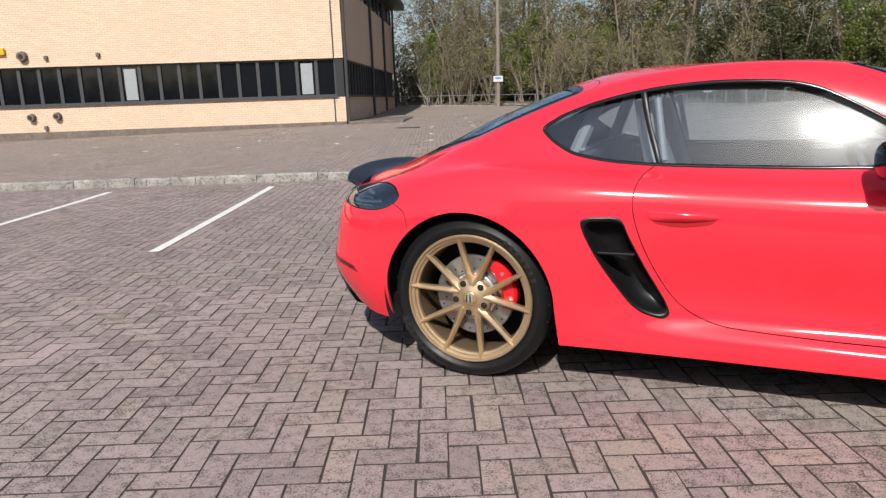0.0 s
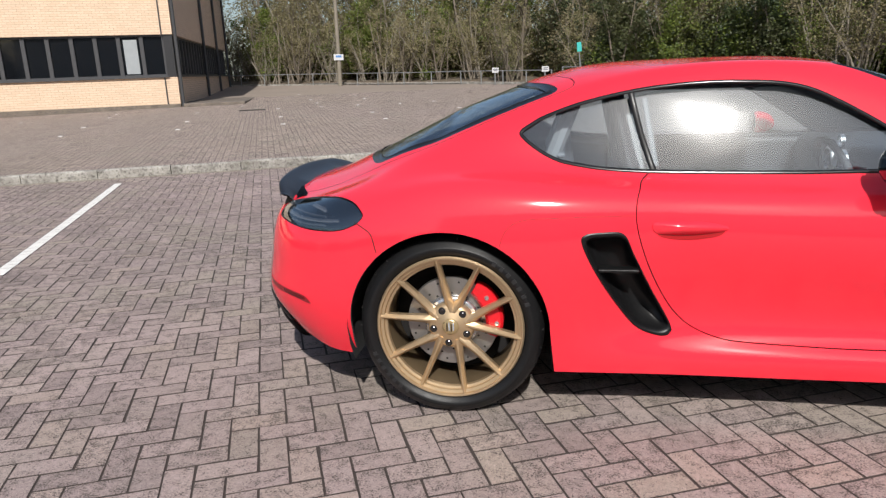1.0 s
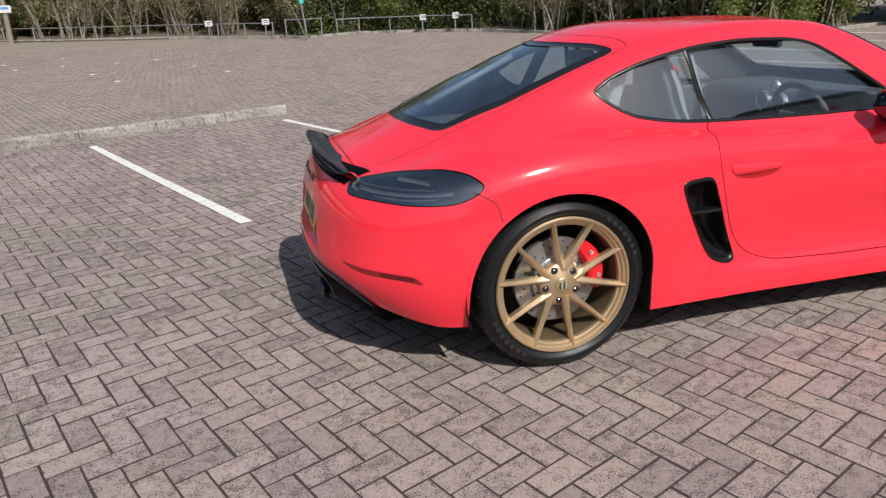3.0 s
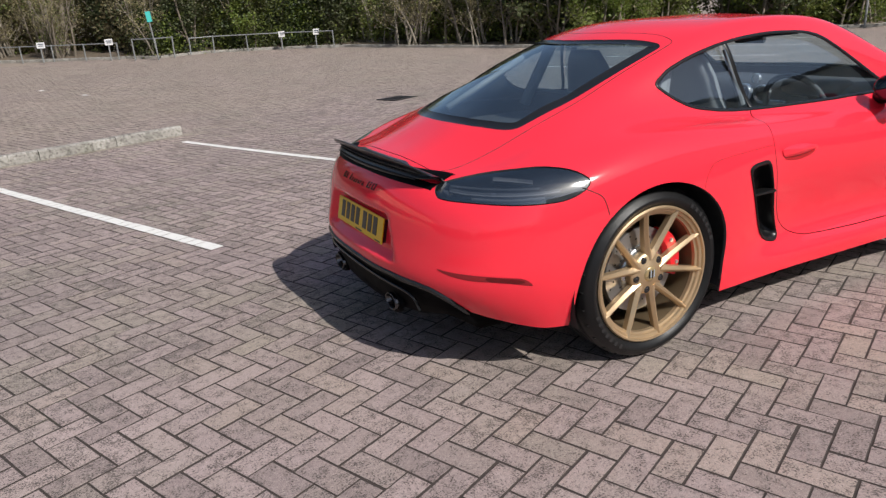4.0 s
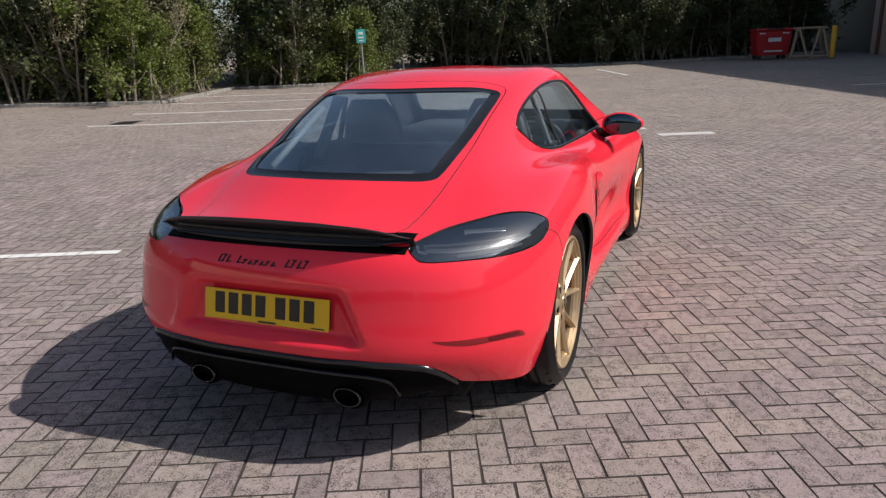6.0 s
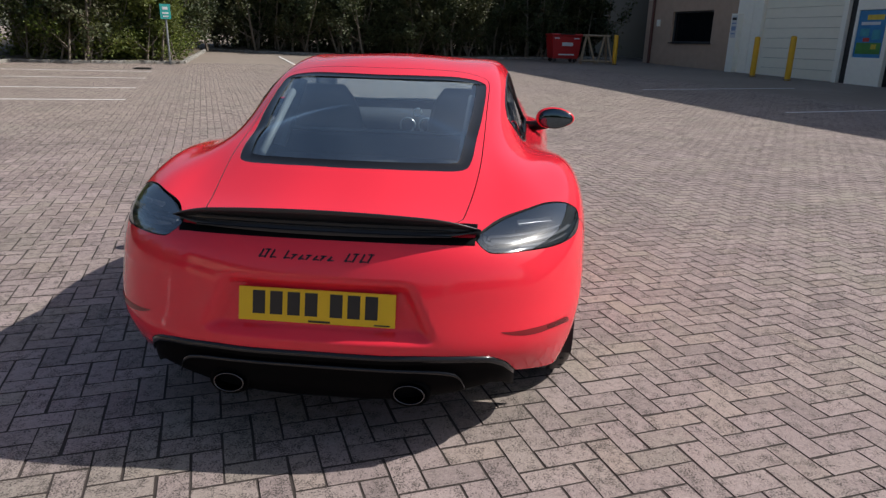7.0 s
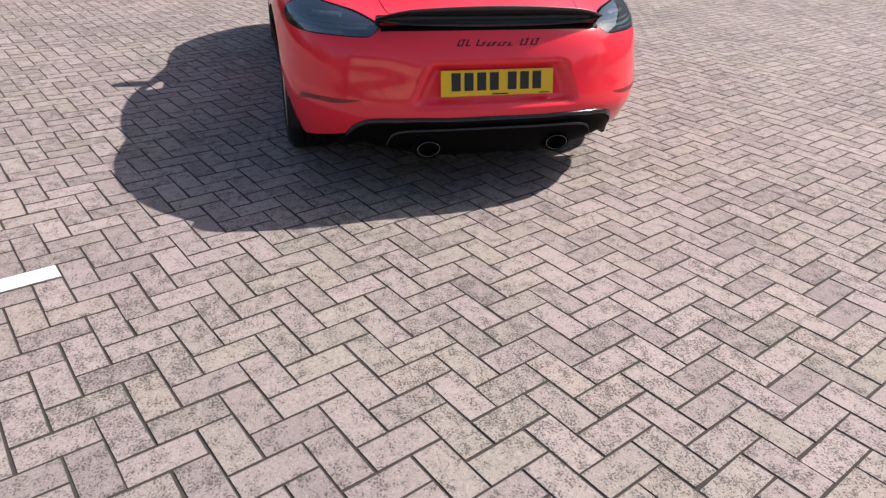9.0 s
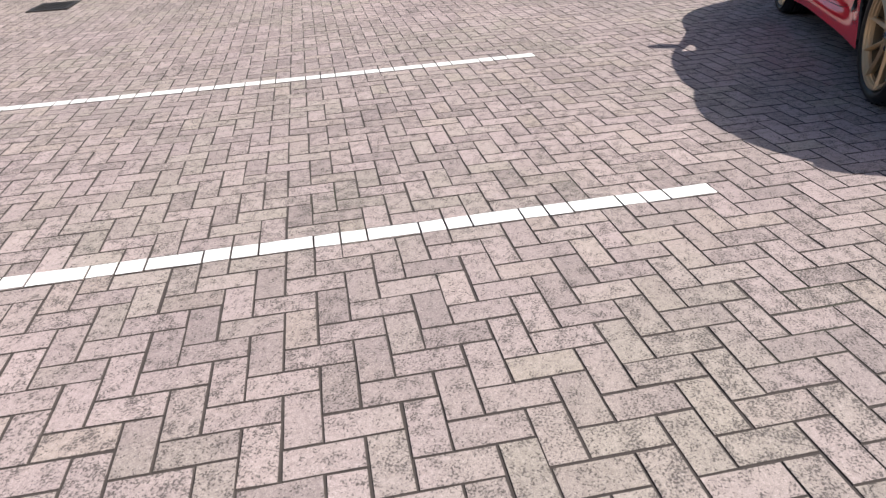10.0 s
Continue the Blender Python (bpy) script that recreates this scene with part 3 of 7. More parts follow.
def window_unit(width, z0, z1, parent, m, blind=False, frame=0.06, tophung=False):
    """A dark framed window with a set-back pane, local x along the wall, outer face at y = 0."""
    h = z1 - z0
    bm = bmesh.new()
    box(bm, frame / 2, 0.05, z0 + h / 2, frame, 0.10, h)
    box(bm, width - frame / 2, 0.05, z0 + h / 2, frame, 0.10, h)
    box(bm, width / 2, 0.05, z0 + frame / 2, width - 2 * frame, 0.09, frame)
    box(bm, width / 2, 0.05, z1 - frame / 2, width - 2 * frame, 0.09, frame)
    if tophung:
        box(bm, width / 2, 0.03, z0 + h * 0.5, width - 2.2 * frame, 0.05, h - 2.2 * frame)
        bmesh.ops.delete(bm, geom=[f for f in bm.faces if abs(f.calc_center_median().x - width / 2) < 0.01 and abs(f.normal.y) > 0.9 and abs(f.calc_center_median().z - z0 - h / 2) < 0.05], context="FACES")
    win = part("window", bm, MAT["frame_dark"], parent, m=m)
    part("pane", boxed(width / 2, 0.07, z0 + h / 2, width - 2 * frame, 0.02, h - 2 * frame), MAT["pane_dark"], win)
    if blind:
        part("blind", boxed(width * 0.5, 0.045, z0 + h * 0.48, width * 0.6, 0.02, h * 0.82), MAT["blind"], win, "pale lowered blind")
    return win


def build_office():
    turn = math.degrees(HEAD) + 3.0
    corner = Vector((-12.40, 18.95, 0.10))
    b = thing("office_building", pose(corner.x, corner.y, 0, 0, 0, turn), "two-storey buff brick office building with dark window bands", "building")
    length, depth = 30.0, 17.0
    sill, head, upper, top = 1.36, 2.74, 5.37, 6.37
    front = pose(-length, 0, 0)
    side = pose(0, 0, 0, 0, 0, 84)
    for wall, size, m, mat in (("front", length, front, "brick"), ("side", depth, side, "brick")):
        brick_slab("wall", size - (0.35 if wall == "side" else 0), 0.33, sill, 0.34, b, m @ pose(0.35 if wall == "side" else 0, 0, 0), MAT[mat])
        brick_slab("wall", size - (0.35 if wall == "side" else 0), head, upper, 0.34, b, m @ pose(0.35 if wall == "side" else 0, 0, 0), MAT[mat])
        part("plinth", boxed(size / 2 + (0.2 if wall == "side" else 0), 0.14, 0.22, size - (0.4 if wall == "side" else 0.0), 0.40, 0.50), MAT["plinth"], b, m=m)
        part("window_sill", boxed(size / 2, 0.03, sill + 0.02, size - 0.5, 0.20, 0.05), MAT["frame_dark"], b, m=m)
        pitch = 0.70
        count = int((size - 0.5) / pitch)
        for i in range(count):
            x = size - 0.30 - (i + 1) * pitch if wall == "front" else 0.45 + i * pitch
            window_unit(pitch, sill + 0.045, head, b, m @ pose(x, 0.10, 0), blind=wall == "front" and i in (1, 10, 21), tophung=i % 2 == 1 and wall == "front")
            if wall == "side" and i % 2 == 0:
                window_unit(2 * pitch, upper, top, b, m @ pose(x, 0.10, 0))
        if wall == "front":
            for i in range(count // 2):
                window_unit(2 * pitch, upper, top, b, m @ pose(size - 0.30 - (i + 1) * 2 * pitch, 0.10, 0))
    part("corner_pier", boxed(-0.16, 0.18, 2.05, 0.28, 0.28, 1.38), MAT["fascia_black"], b)
    lean = depth * math.tan(radians(6))

    def prism(corners, z0, z1):
        bm = bmesh.new()
        lo, hi = [[bm.verts.new((x, y, z)) for x, y in corners] for z in (z0, z1)]
        k = len(corners)
        for i in range(k):
            bm.faces.new((lo[i], lo[(i + 1) % k], hi[(i + 1) % k], hi[i]))
        bm.faces.new(lo[::-1])
        bm.faces.new(hi)
        bmesh.ops.bevel(bm, geom=list(bm.edges), offset=0.02, segments=1, affect="EDGES")
        return bm

    part("roof", prism([(-length - 0.5, -0.25), (0.55, -0.25), (lean + 0.75, depth + 0.3), (-length - 0.5, depth + 0.3)], top + 0.02, top + 0.40), MAT["fascia_black"], b, "black overhanging eaves and flat roof")
    # solid near-black block, its colour standing for the unlit rooms
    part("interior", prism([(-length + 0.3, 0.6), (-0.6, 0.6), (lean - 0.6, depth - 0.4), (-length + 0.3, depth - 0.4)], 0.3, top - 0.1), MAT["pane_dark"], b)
    for x in (0.12, 7.2, 12.0, 16.6):
        bm = bmesh.new()
        tube(bm, (x, -0.07, 0.1), (x, -0.07, top), 0.06)
        part("downpipe", bm, MAT["frame_dark"], b, m=side)
    bm = bmesh.new()
    tube(bm, (-0.40, -0.04, 0.3), (-0.40, -0.04, 1.36), 0.02)
    tube(bm, (-0.34, -0.04, 2.7), (-0.34, -0.04, 5.4), 0.02)
    part("conduit", bm, MAT["frame_dark"], b)
    # round vents and boxes on the front
    for x, z, r in ((-11.2, 3.12, 0.19), (-10.3, 1.02, 0.15), (-11.2, 1.00, 0.15)):
        bm = bmesh.new()
        tube(bm, (x, 0.02, z), (x, -0.16, z), r, r * 0.8, 18)
        v = part("wall_vent", bm, MAT["plinth"], b, "round pale wall vent cowl")
        bm = bmesh.new()
        tube(bm, (x, -0.155, z), (x, -0.18, z), r * 0.45, r * 0.45, 14)
        part("vent_hole", bm, MAT["fascia_black"], v)
    for x, z in ((-10.4, 3.05), (-10.75, 0.62), (-8.6, 3.1)):
        part("junction_box", boxed(x, -0.05, z, 0.12, 0.10, 0.14, bevel=0.012), MAT["plinth"], b)
    part("alarm_box", boxed(-11.9, -0.06, 3.3, 0.28, 0.12, 0.24, bevel=0.03), MAT["yellow"], b, "small yellow alarm box")
    # paved step by the side entrance
    part("entrance_step", prism([(0.1, -0.35), (2.1, -0.35), (4.2, depth - 1), (lean, depth - 1), (0.1, 0.02)], -0.2, 0.47), MAT["plinth"], b, "low paved step round the building's foot")


build_office()


# ---- shop building, in its own shade ----
def build_shop():
    """Local x runs along the front with the bay lines' cross direction, local y out towards the car park; z starts at the paving."""
    face = -22.0
    o = site(face, 0.0)
    b = thing("shop_building", pose(o.x, o.y, 0, 0, 0, math.degrees(HEAD)), "tall trade building with brick, white cladding and shop windows", "building")

    def z0(n):
        return float(fall(face, n))

    top = 9.6
    turned = Matrix.Scale(-1, 4, (0, 1, 0))

    def slab(name, n0, n1, za, zb, mat, y=0.0, thick=0.3, label=""):
        return part(name, boxed((n0 + n1) / 2, y - thick / 2, (za + zb) / 2, n1 - n0, thick, zb - za, bevel=0.008), MAT[mat], b, label)

    # storeys above, the body behind, and the return wall beyond the corner
    slab("upper_wall", -16.0, 27.9, 3.6, top, "white_clad", 0.02)
    slab("roof", -16.3, 41.2, top, top + 0.25, "fascia_black", 0.3, 9.0)
    slab("inner_wall", -16.0, 27.6, -0.3, top, "fascia_black", -1.6, 0.2)
    # added black backing: its colour stands for the dark void beyond the corner
    slab("recessed_wall", 27.9, 41.0, -0.3, top, "fascia_black", -2.4, 0.3, "added black wall standing for the deep shade beyond the corner")
    part("side_wall", boxed(27.75, -5.2, 4.6, 0.3, 9.6, 9.8), MAT["brick_flat"], b)
    # brick bay with a dark window
    z = z0(24.5)
    slab("wall", 21.6, 27.9, -0.3, 1.68, "brick_flat")
    slab("wall", 21.6, 23.1, 1.68, 3.6, "brick_flat")
    slab("wall", 25.9, 27.9, 1.68, 3.6, "brick_flat")
    slab("wall", 23.1, 25.9, 3.02, 3.6, "brick_flat")
    window_unit(2.8, 1.68, 3.02, b, pose(23.1, -0.12, 0) @ turned)
    part("window_sill", boxed(24.5, 0.03, 1.66, 2.9, 0.10, 0.05), MAT["fascia_black"], b)
    part("wall_box", boxed(26.85, 0.05, 2.55, 0.22, 0.08, 0.30, bevel=0.01), MAT["white_clad"], b, "small pale box on the wall")
    bm = bmesh.new()
    tube(bm, (27.35, 0.06, z - 0.1), (27.35, 0.06, 6.0), 0.07)
    part("downpipe", bm, MAT["pipe_brown"], b, "dark red brown downpipe")
    # white pier with a notice board
    z = z0(21.1)
    slab("pier", 20.75, 21.6, -0.3, 3.6, "white_clad", 0.05)
    cab = part("meter_cabinet", boxed(21.45, 0.16, z + 1.1, 0.42, 0.24, 2.3, bevel=0.015), MAT["white_clad"], b, "tall white cabinet with notices")
    part("notice", boxed(21.45, 0.285, z + 1.75, 0.30, 0.006, 0.85), MAT["white_sign"], cab)
    for k, (h, zz) in enumerate(((0.10, 2.05), (0.05, 1.88), (0.16, 1.68), (0.05, 1.48))):
        part("notice_bar", boxed(21.45, 0.29, z + zz, 0.24, 0.006, h), MAT["print_blue"] if k else MAT["fascia_black"], cab)
    # roller shutter of ribbed slats
    z = z0(18.4)
    frame = slab("shutter_post", 20.25, 20.75, -0.3, 3.6, "white_clad", 0.03)
    slab("shutter_post", 16.35, 16.55, -0.3, 3.6, "white_clad", 0.05)
    for k in range(9):
        za = z - 0.05 + 0.36 * k
        bm = boxed(18.4, -0.16, za + 0.18, 3.70, 0.10, 0.352, bevel=0.012)
        part("shutter_panel", bm, MAT["shutter"], b, "ivory shutter panel")
    # black slab fills the dark gap between shutter and poster panel
    slab("dark_jamb", 16.05, 16.35, -0.3, 3.6, "fascia_black", -0.10)
    # panel with a bright poster, dark doorway
    z = z0(15.5)
    slab("pier", 14.78, 16.05, -0.3, z + 0.86, "white_clad", 0.0)
    slab("pier", 14.78, 16.05, z + 2.35, 3.6, "white_clad", 0.0)
    slab("pier", 14.78, 14.88, z + 0.86, z + 2.35, "white_clad", 0.0)
    slab("pier", 15.94, 16.05, z + 0.86, z + 2.35, "white_clad", 0.0)
    poster = part("poster", boxed(15.41, -0.05, z + 1.60, 1.06, 0.02, 1.48), MAT["poster_blue"], b, "blue and green shop poster behind glass")
    for (dx, dz, w2, h2, m2) in ((-0.1, 0.52, 0.62, 0.16, "poster_yellow"), (0.05, 0.33, 0.7, 0.10, "white_sign"), (0.22, 0.05, 0.34, 0.24, "poster_teal"), (-0.22, -0.02, 0.30, 0.30, "poster_teal"), (0.12, -0.18, 0.24, 0.12, "poster_red"), (0.0, -0.45, 0.92, 0.36, "poster_green"), (-0.2, -0.40, 0.2, 0.16, "poster_yellow")):
        part("poster_shape", boxed(15.41 + dx, -0.036, z + 1.60 + dz, w2, 0.008, h2, bevel=0.003), MAT[m2], poster)
    slab("door_frame", 14.70, 14.78, -0.3, 3.6, "white_clad", 0.04)
    slab("door_frame", 13.56, 13.62, -0.3, 3.6, "white_clad", 0.04)
    z = z0(14.4)
    door = part("entrance_door", boxed(14.16, -0.13, z + 1.02, 1.06, 0.05, 2.05, bevel=0.01), MAT["pane_dark"], b, "dark glazed entrance door")
    part("door_notice", boxed(14.02, -0.10, z + 1.62, 0.26, 0.006, 0.34), MAT["white_sign"], door)
    part("door_notice", boxed(14.10, -0.10, z + 1.22, 0.20, 0.006, 0.25), MAT["print_green"], door)
    part("door_handle", boxed(13.78, -0.09, z + 1.0, 0.03, 0.04, 0.3, bevel=0.008), MAT["galv"], door)
    slab("door_head", 13.62, 14.70, z + 2.1, 3.6, "white_clad", 0.0)
    # ribbed white cladding with three poster windows
    for n0, n1, za, zb in ((9.6, 13.56, -0.3, z0(12) + 0.9), (9.6, 13.56, z0(12) + 2.3, 3.6), (-16.0, 9.6, -0.3, 3.6)):
        slab("clad_wall", n0, n1, za, zb, "white_clad", -0.03, 0.2)
    zc = z0(12)
    for k in range(110):
        n = 13.50 - 0.15 * k
        h = zc + 0.9 if 9.7 < n else 3.6
        lo = z0(n) + 0.06
        part("cladding_rib", boxed(n, -0.015, (lo + h) / 2, 0.05, 0.035, h - lo, bevel=0.008), MAT["white_clad"], b)
    for i, n in enumerate((12.95, 11.65, 10.32)):
        w = part("shop_window", boxed(n, -0.06, zc + 1.6, 1.22, 0.06, 1.40, bevel=0.01), MAT["frame_dark"], b, "dark framed shop window full of posters")
        part("poster", boxed(n, -0.022, zc + 1.62, 1.08, 0.01, 1.24), MAT["poster_mixed"], w)
        part("poster_foot", boxed(n, -0.014, zc + 1.08, 1.06, 0.008, 0.14), MAT["poster_yellow"], w)
        for k in range(11):
            rng = random.Random(i * 7 + k)
            part("poster_shape", boxed(n + rng.uniform(-0.35, 0.35), -0.013 + 0.0008 * k, zc + 1.55 + rng.uniform(-0.3, 0.45), rng.uniform(0.10, 0.32), 0.008, rng.uniform(0.08, 0.3), bevel=0.003), MAT[rng.choice(("poster_yellow", "white_sign", "poster_red", "poster_green", "poster_teal", "white_sign", "fascia_black"))], w)
        if i < 2:
            part("clad_mullion", boxed(n - 0.65, -0.045, zc + 1.6, 0.08, 0.07, 1.42), MAT["white_clad"], b)
    part("wall_base_trim", boxed(4.0, 0.05, z0(10) + 0.03, 19.6, 0.10, 0.10, bevel=0.01), MAT["fascia_black"], b)


MAT.update({
    "brick_flat": plain("brown_painted_brick", (0.42, 0.30, 0.22), 0.85, vary=0.18, scale=3.0, bump=0.3),
    "pipe_brown": plain("brown_downpipe", (0.11, 0.04, 0.03), 0.5),
    "print_blue": plain("notice_print", (0.22, 0.30, 0.45), 0.5),
    "print_green": plain("notice_print_green", (0.35, 0.45, 0.35), 0.5),
    "poster_blue": plain("poster_blue", (0.03, 0.20, 0.42), 0.35, vary=0.4, scale=4),
    "poster_yellow": plain("poster_yellow", (0.62, 0.45, 0.05), 0.35, vary=0.3),
    "poster_red": plain("poster_red", (0.50, 0.05, 0.04), 0.35, vary=0.3),
    "poster_teal": plain("poster_teal", (0.05, 0.30, 0.36), 0.35, vary=0.4, scale=6),
    "poster_green": plain("poster_green", (0.06, 0.22, 0.05), 0.35, vary=0.5),
    "poster_mixed": plain("poster_brown", (0.12, 0.09, 0.06), 0.35, vary=0.7, scale=7),
})
build_shop()


def bollard(a, n, height=1.38, radius=0.10):
    g = site(a, n)
    s = thing("bollard", Matrix.Translation(g), "yellow steel bollard before the shutter", "bollard", "yellow bollards")
    bm = lathe([(0.0, height + 0.03), (radius * 0.6, height + 0.022), (radius * 0.95, height), (radius, height - 0.03), (radius, -0.1)], 24)
    bmesh.ops.rotate(bm, cent=(0, 0, 0), matrix=Matrix.Rotation(radians(90), 3, "X"), verts=bm.verts)
    part("post", bm, MAT["yellow"], s, smooth=True)
    part("base_collar", lathe_up([(radius + 0.05, 0.0), (radius + 0.05, 0.02), (radius, 0.03)], 24), MAT["plinth"], s)


def lathe_up(profile, n=24):
    bm = lathe(profile, n)
    bmesh.ops.rotate(bm, cent=(0, 0, 0), matrix=Matrix.Rotation(radians(90), 3, "X"), verts=bm.verts)
    return bm


for a, n, h in ((-20.7, 18.9, 1.38), (-20.7, 17.2, 1.45), (-19.2, 26.0, 1.25)):
    bollard(a, n, h)

# short steel pipe post before the cladding
g = site(-20.7, 10.7)
s = thing("pipe_post", Matrix.Translation(g), "short grey steel post with a capped head", "post")
part("post", tube(bmesh.new(), (0, 0, -0.1), (0, 0, 0.85), 0.045), MAT["galv"], s)
part("cap", tube(bmesh.new(), (0, 0, 0.80), (0, 0, 0.93), 0.065, 0.06, 12), MAT["plinth"], s)
cross_line(-21.0, 4.0, 13.0, 0.08)


def waste_bin(a, n):
    """A four-wheeled waste container with a hinged lid."""
    g = site(a, n)
    s = thing("waste_bin", Matrix.Translation(g) @ pose(0, 0, 0, 0, 0, math.degrees(HEAD) + 82), "large red wheeled waste bin with white lettering bars", "bin")
    bm = bmesh.new()
    r = bmesh.ops.create_cube(bm, size=1.0)
    for v in bm.verts:
        f = 1.0 if v.co.z > 0 else 0.86
        v.co = Vector((v.co.x * 1.45 * f, v.co.y * 0.95 * f, 0.16 + (v.co.z + 0.5) * 1.0))
    bmesh.ops.bevel(bm, geom=list(bm.edges), offset=0.04, segments=2, affect="EDGES")
    part("body", bm, MAT["bin_red"], s)
    lid = boxed(0, 0, 1.21, 1.52, 1.02, 0.10, bevel=0.04)
    part("lid", lid, MAT["bin_red"], s)
    part("lid_grip", boxed(0, 0.53, 1.24, 0.7, 0.05, 0.04, bevel=0.01), MAT["black_plastic"], s)
    part("letter_bar", boxed(-0.02, 0.485, 0.80, 0.52, 0.012, 0.16, bevel=0.004), MAT["white_sign"], s)
    for x in (-0.45, 0.5):
        part("label_bar", boxed(x, 0.49, 1.06, 0.24, 0.012, 0.05), MAT["white_sign"], s)
    part("label_bar", boxed(0.0, 0.45, 0.34, 0.75, 0.012, 0.06), MAT["white_sign"], s)
    for x in (-0.5, 0.5):
        for y in (-0.3, 0.3):
            w = lathe([(0.0, -0.03), (0.085, -0.03), (0.095, 0.0), (0.085, 0.03), (0.0, 0.03)], 20)
            bmesh.ops.translate(w, vec=(x, y, 0.095), verts=w.verts)
            part("caster", w, MAT["black_plastic"], s)


waste_bin(-17.4, 27.6)


def trestle(a, n):
    g = site(a, n)
    s = thing("timber_trestle", Matrix.Translation(g) @ pose(0, 0, 0, 0, 0, 100), "weathered timber trestle leaning in the yard corner", "trestle")
    for p, q in (((-0.6, 0.3, 0), (-0.35, 0, 1.25)), ((0.1, 0.35, 0), (-0.25, 0, 1.25)), ((0.2, 0.3, 0), (0.55, 0, 1.25)), ((0.85, 0.35, 0), (0.6, 0, 1.25)), ((-0.6, 0.3, 0.1), (0.9, 0.34, 0.12)), ((-0.5, 0, 1.22), (0.75, 0, 1.22)), ((-0.5, -0.3, 0), (-0.3, 0, 1.2)), ((0.75, -0.3, 0), (0.6, 0, 1.2))):
        part("timber", tube(bmesh.new(), p, q, 0.05, 0.05, 4), MAT["timber"], s)


trestle(-18.5, 26.3)


# ---- fences, signs, poles ----
def rail_fence(points, spacing=1.9, height=1.0):
    pts = []
    for a, b in zip(points, points[1:]):
        a, b = Vector(a), Vector(b)
        k = max(1, round((b - a).length / spacing))
        pts += [a.lerp(b, i / k) for i in range(k)]
    pts.append(Vector(points[-1]))
    first = pts[0]
    f = thing("fence", Matrix.Identity(4), "galvanised post and rail fence before the woods", "fence")
    for p in pts:
        g = on_ground(p.x, p.y)
        bm = bmesh.new()
        tube(bm, g + Vector((0, 0, -0.05)), g + Vector((random.uniform(-0.02, 0.02), 0, height)), 0.025, 0.025, 8)
        part("post", bm, MAT["galv"], f)
    for a, b in zip(pts, pts[1:]):
        for h in (height - 0.03,):
            bm = bmesh.new()
            tube(bm, on_ground(a.x, a.y, h), on_ground(b.x, b.y, h), 0.019, 0.019, 8)
            part("rail", bm, MAT["galv"], f)
    return f


rail_fence([(-20.5, 35.0), (-11.3, 33.0), (-8.8, 31.7), (-4.2, 29.4), (-2.1, 27.5), (0.0, 25.8)], 1.5, 0.62)
rail_fence([(0.45, 24.7), (1.15, 24.1), (1.75, 24.5)], 0.8, 0.75)
rail_fence([(2.4, 25.0), (3.3, 25.3), (5.6, 24.2), (7.2, 22.8)], 1.6, 0.64)


def post_sign(x, y, height, face, width, tall, heading, label, post=0.035, tilt=0.0):
    """A sign plate with bars for its small print, on a round post."""
    g = on_ground(x, y)
    s = thing("sign", Matrix.Translation(g) @ pose(0, 0, 0, 0, tilt, heading), label, "sign")
    bm = bmesh.new()
    tube(bm, (0, 0, -0.1), (0, 0, height + tall * 0.6), post, post, 10)
    part("post", bm, MAT["galv"], s)
    part("plate", boxed(0, -post - 0.012, height + tall / 2, width, 0.012, tall, bevel=0.004), face, s)
    return s


def plate_bars(s, height, tall, width, material, rows):
    for i, (z, w, h) in enumerate(rows):
        part("bar", boxed(0, -0.056, height + tall * z, width * w, 0.004, tall * h), material, s)


bars_dark = plain("sign_print", (0.05, 0.06, 0.10), 0.5)
bars_white = plain("sign_white_print", (0.75, 0.78, 0.78), 0.5)
s = post_sign(1.15, 24.0, 1.28, MAT["green_sign"], 0.18, 0.34, 20, "small teal sign on a leaning steel post", 0.025, tilt=-5)
s = post_sign(19.70, 10.52, 1.42, MAT["green_sign"], 0.32, 0.46, -62, "small teal parking sign on a grey post", tilt=-1)
plate_bars(s, 1.42, 0.46, 0.32, bars_white, ((0.72, 0.5, 0.2), (0.4, 0.6, 0.12), (0.18, 0.5, 0.1)))
for x, y, h in ((-2.45, 27.6, 0.52), (-0.26, 25.8, 0.54), (5.6, 24.1, 0.46), (6.65, 23.2, 0.50)):
    s = post_sign(x, y, h, MAT["white_sign"], 0.30, 0.21, 25, "small white notice fixed to the fence", 0.025)
    plate_bars(s, h, 0.21, 0.30, bars_dark, ((0.7, 0.7, 0.12), (0.4, 0.6, 0.1)))


def lamp_pole(x, y):
    g = on_ground(x, y)
    s = thing("telegraph_pole", Matrix.Translation(g), "tall grey timber pole with a white notice before the trees", "pole")
    bm = bmesh.new()
    tube(bm, (0, 0, -0.1), (0.05, 0, 6.0), 0.11, 0.08, 12)
    part("pole", bm, MAT["bark_pale"], s)
    part("notice", boxed(0.0, -0.13, 1.42, 0.50, 0.02, 0.30, bevel=0.006, m=pose(0, 0, 0, 0, 0, 25)), MAT["white_sign"], s, "white notice plate")
    part("notice_bar", boxed(0.0, -0.145, 1.46, 0.3, 0.006, 0.10, m=pose(0, 0, 0, 0, 0, 25)), plain("sign_blue", (0.10, 0.25, 0.55), 0.5), s)


lamp_pole(-11.0, 32.35)


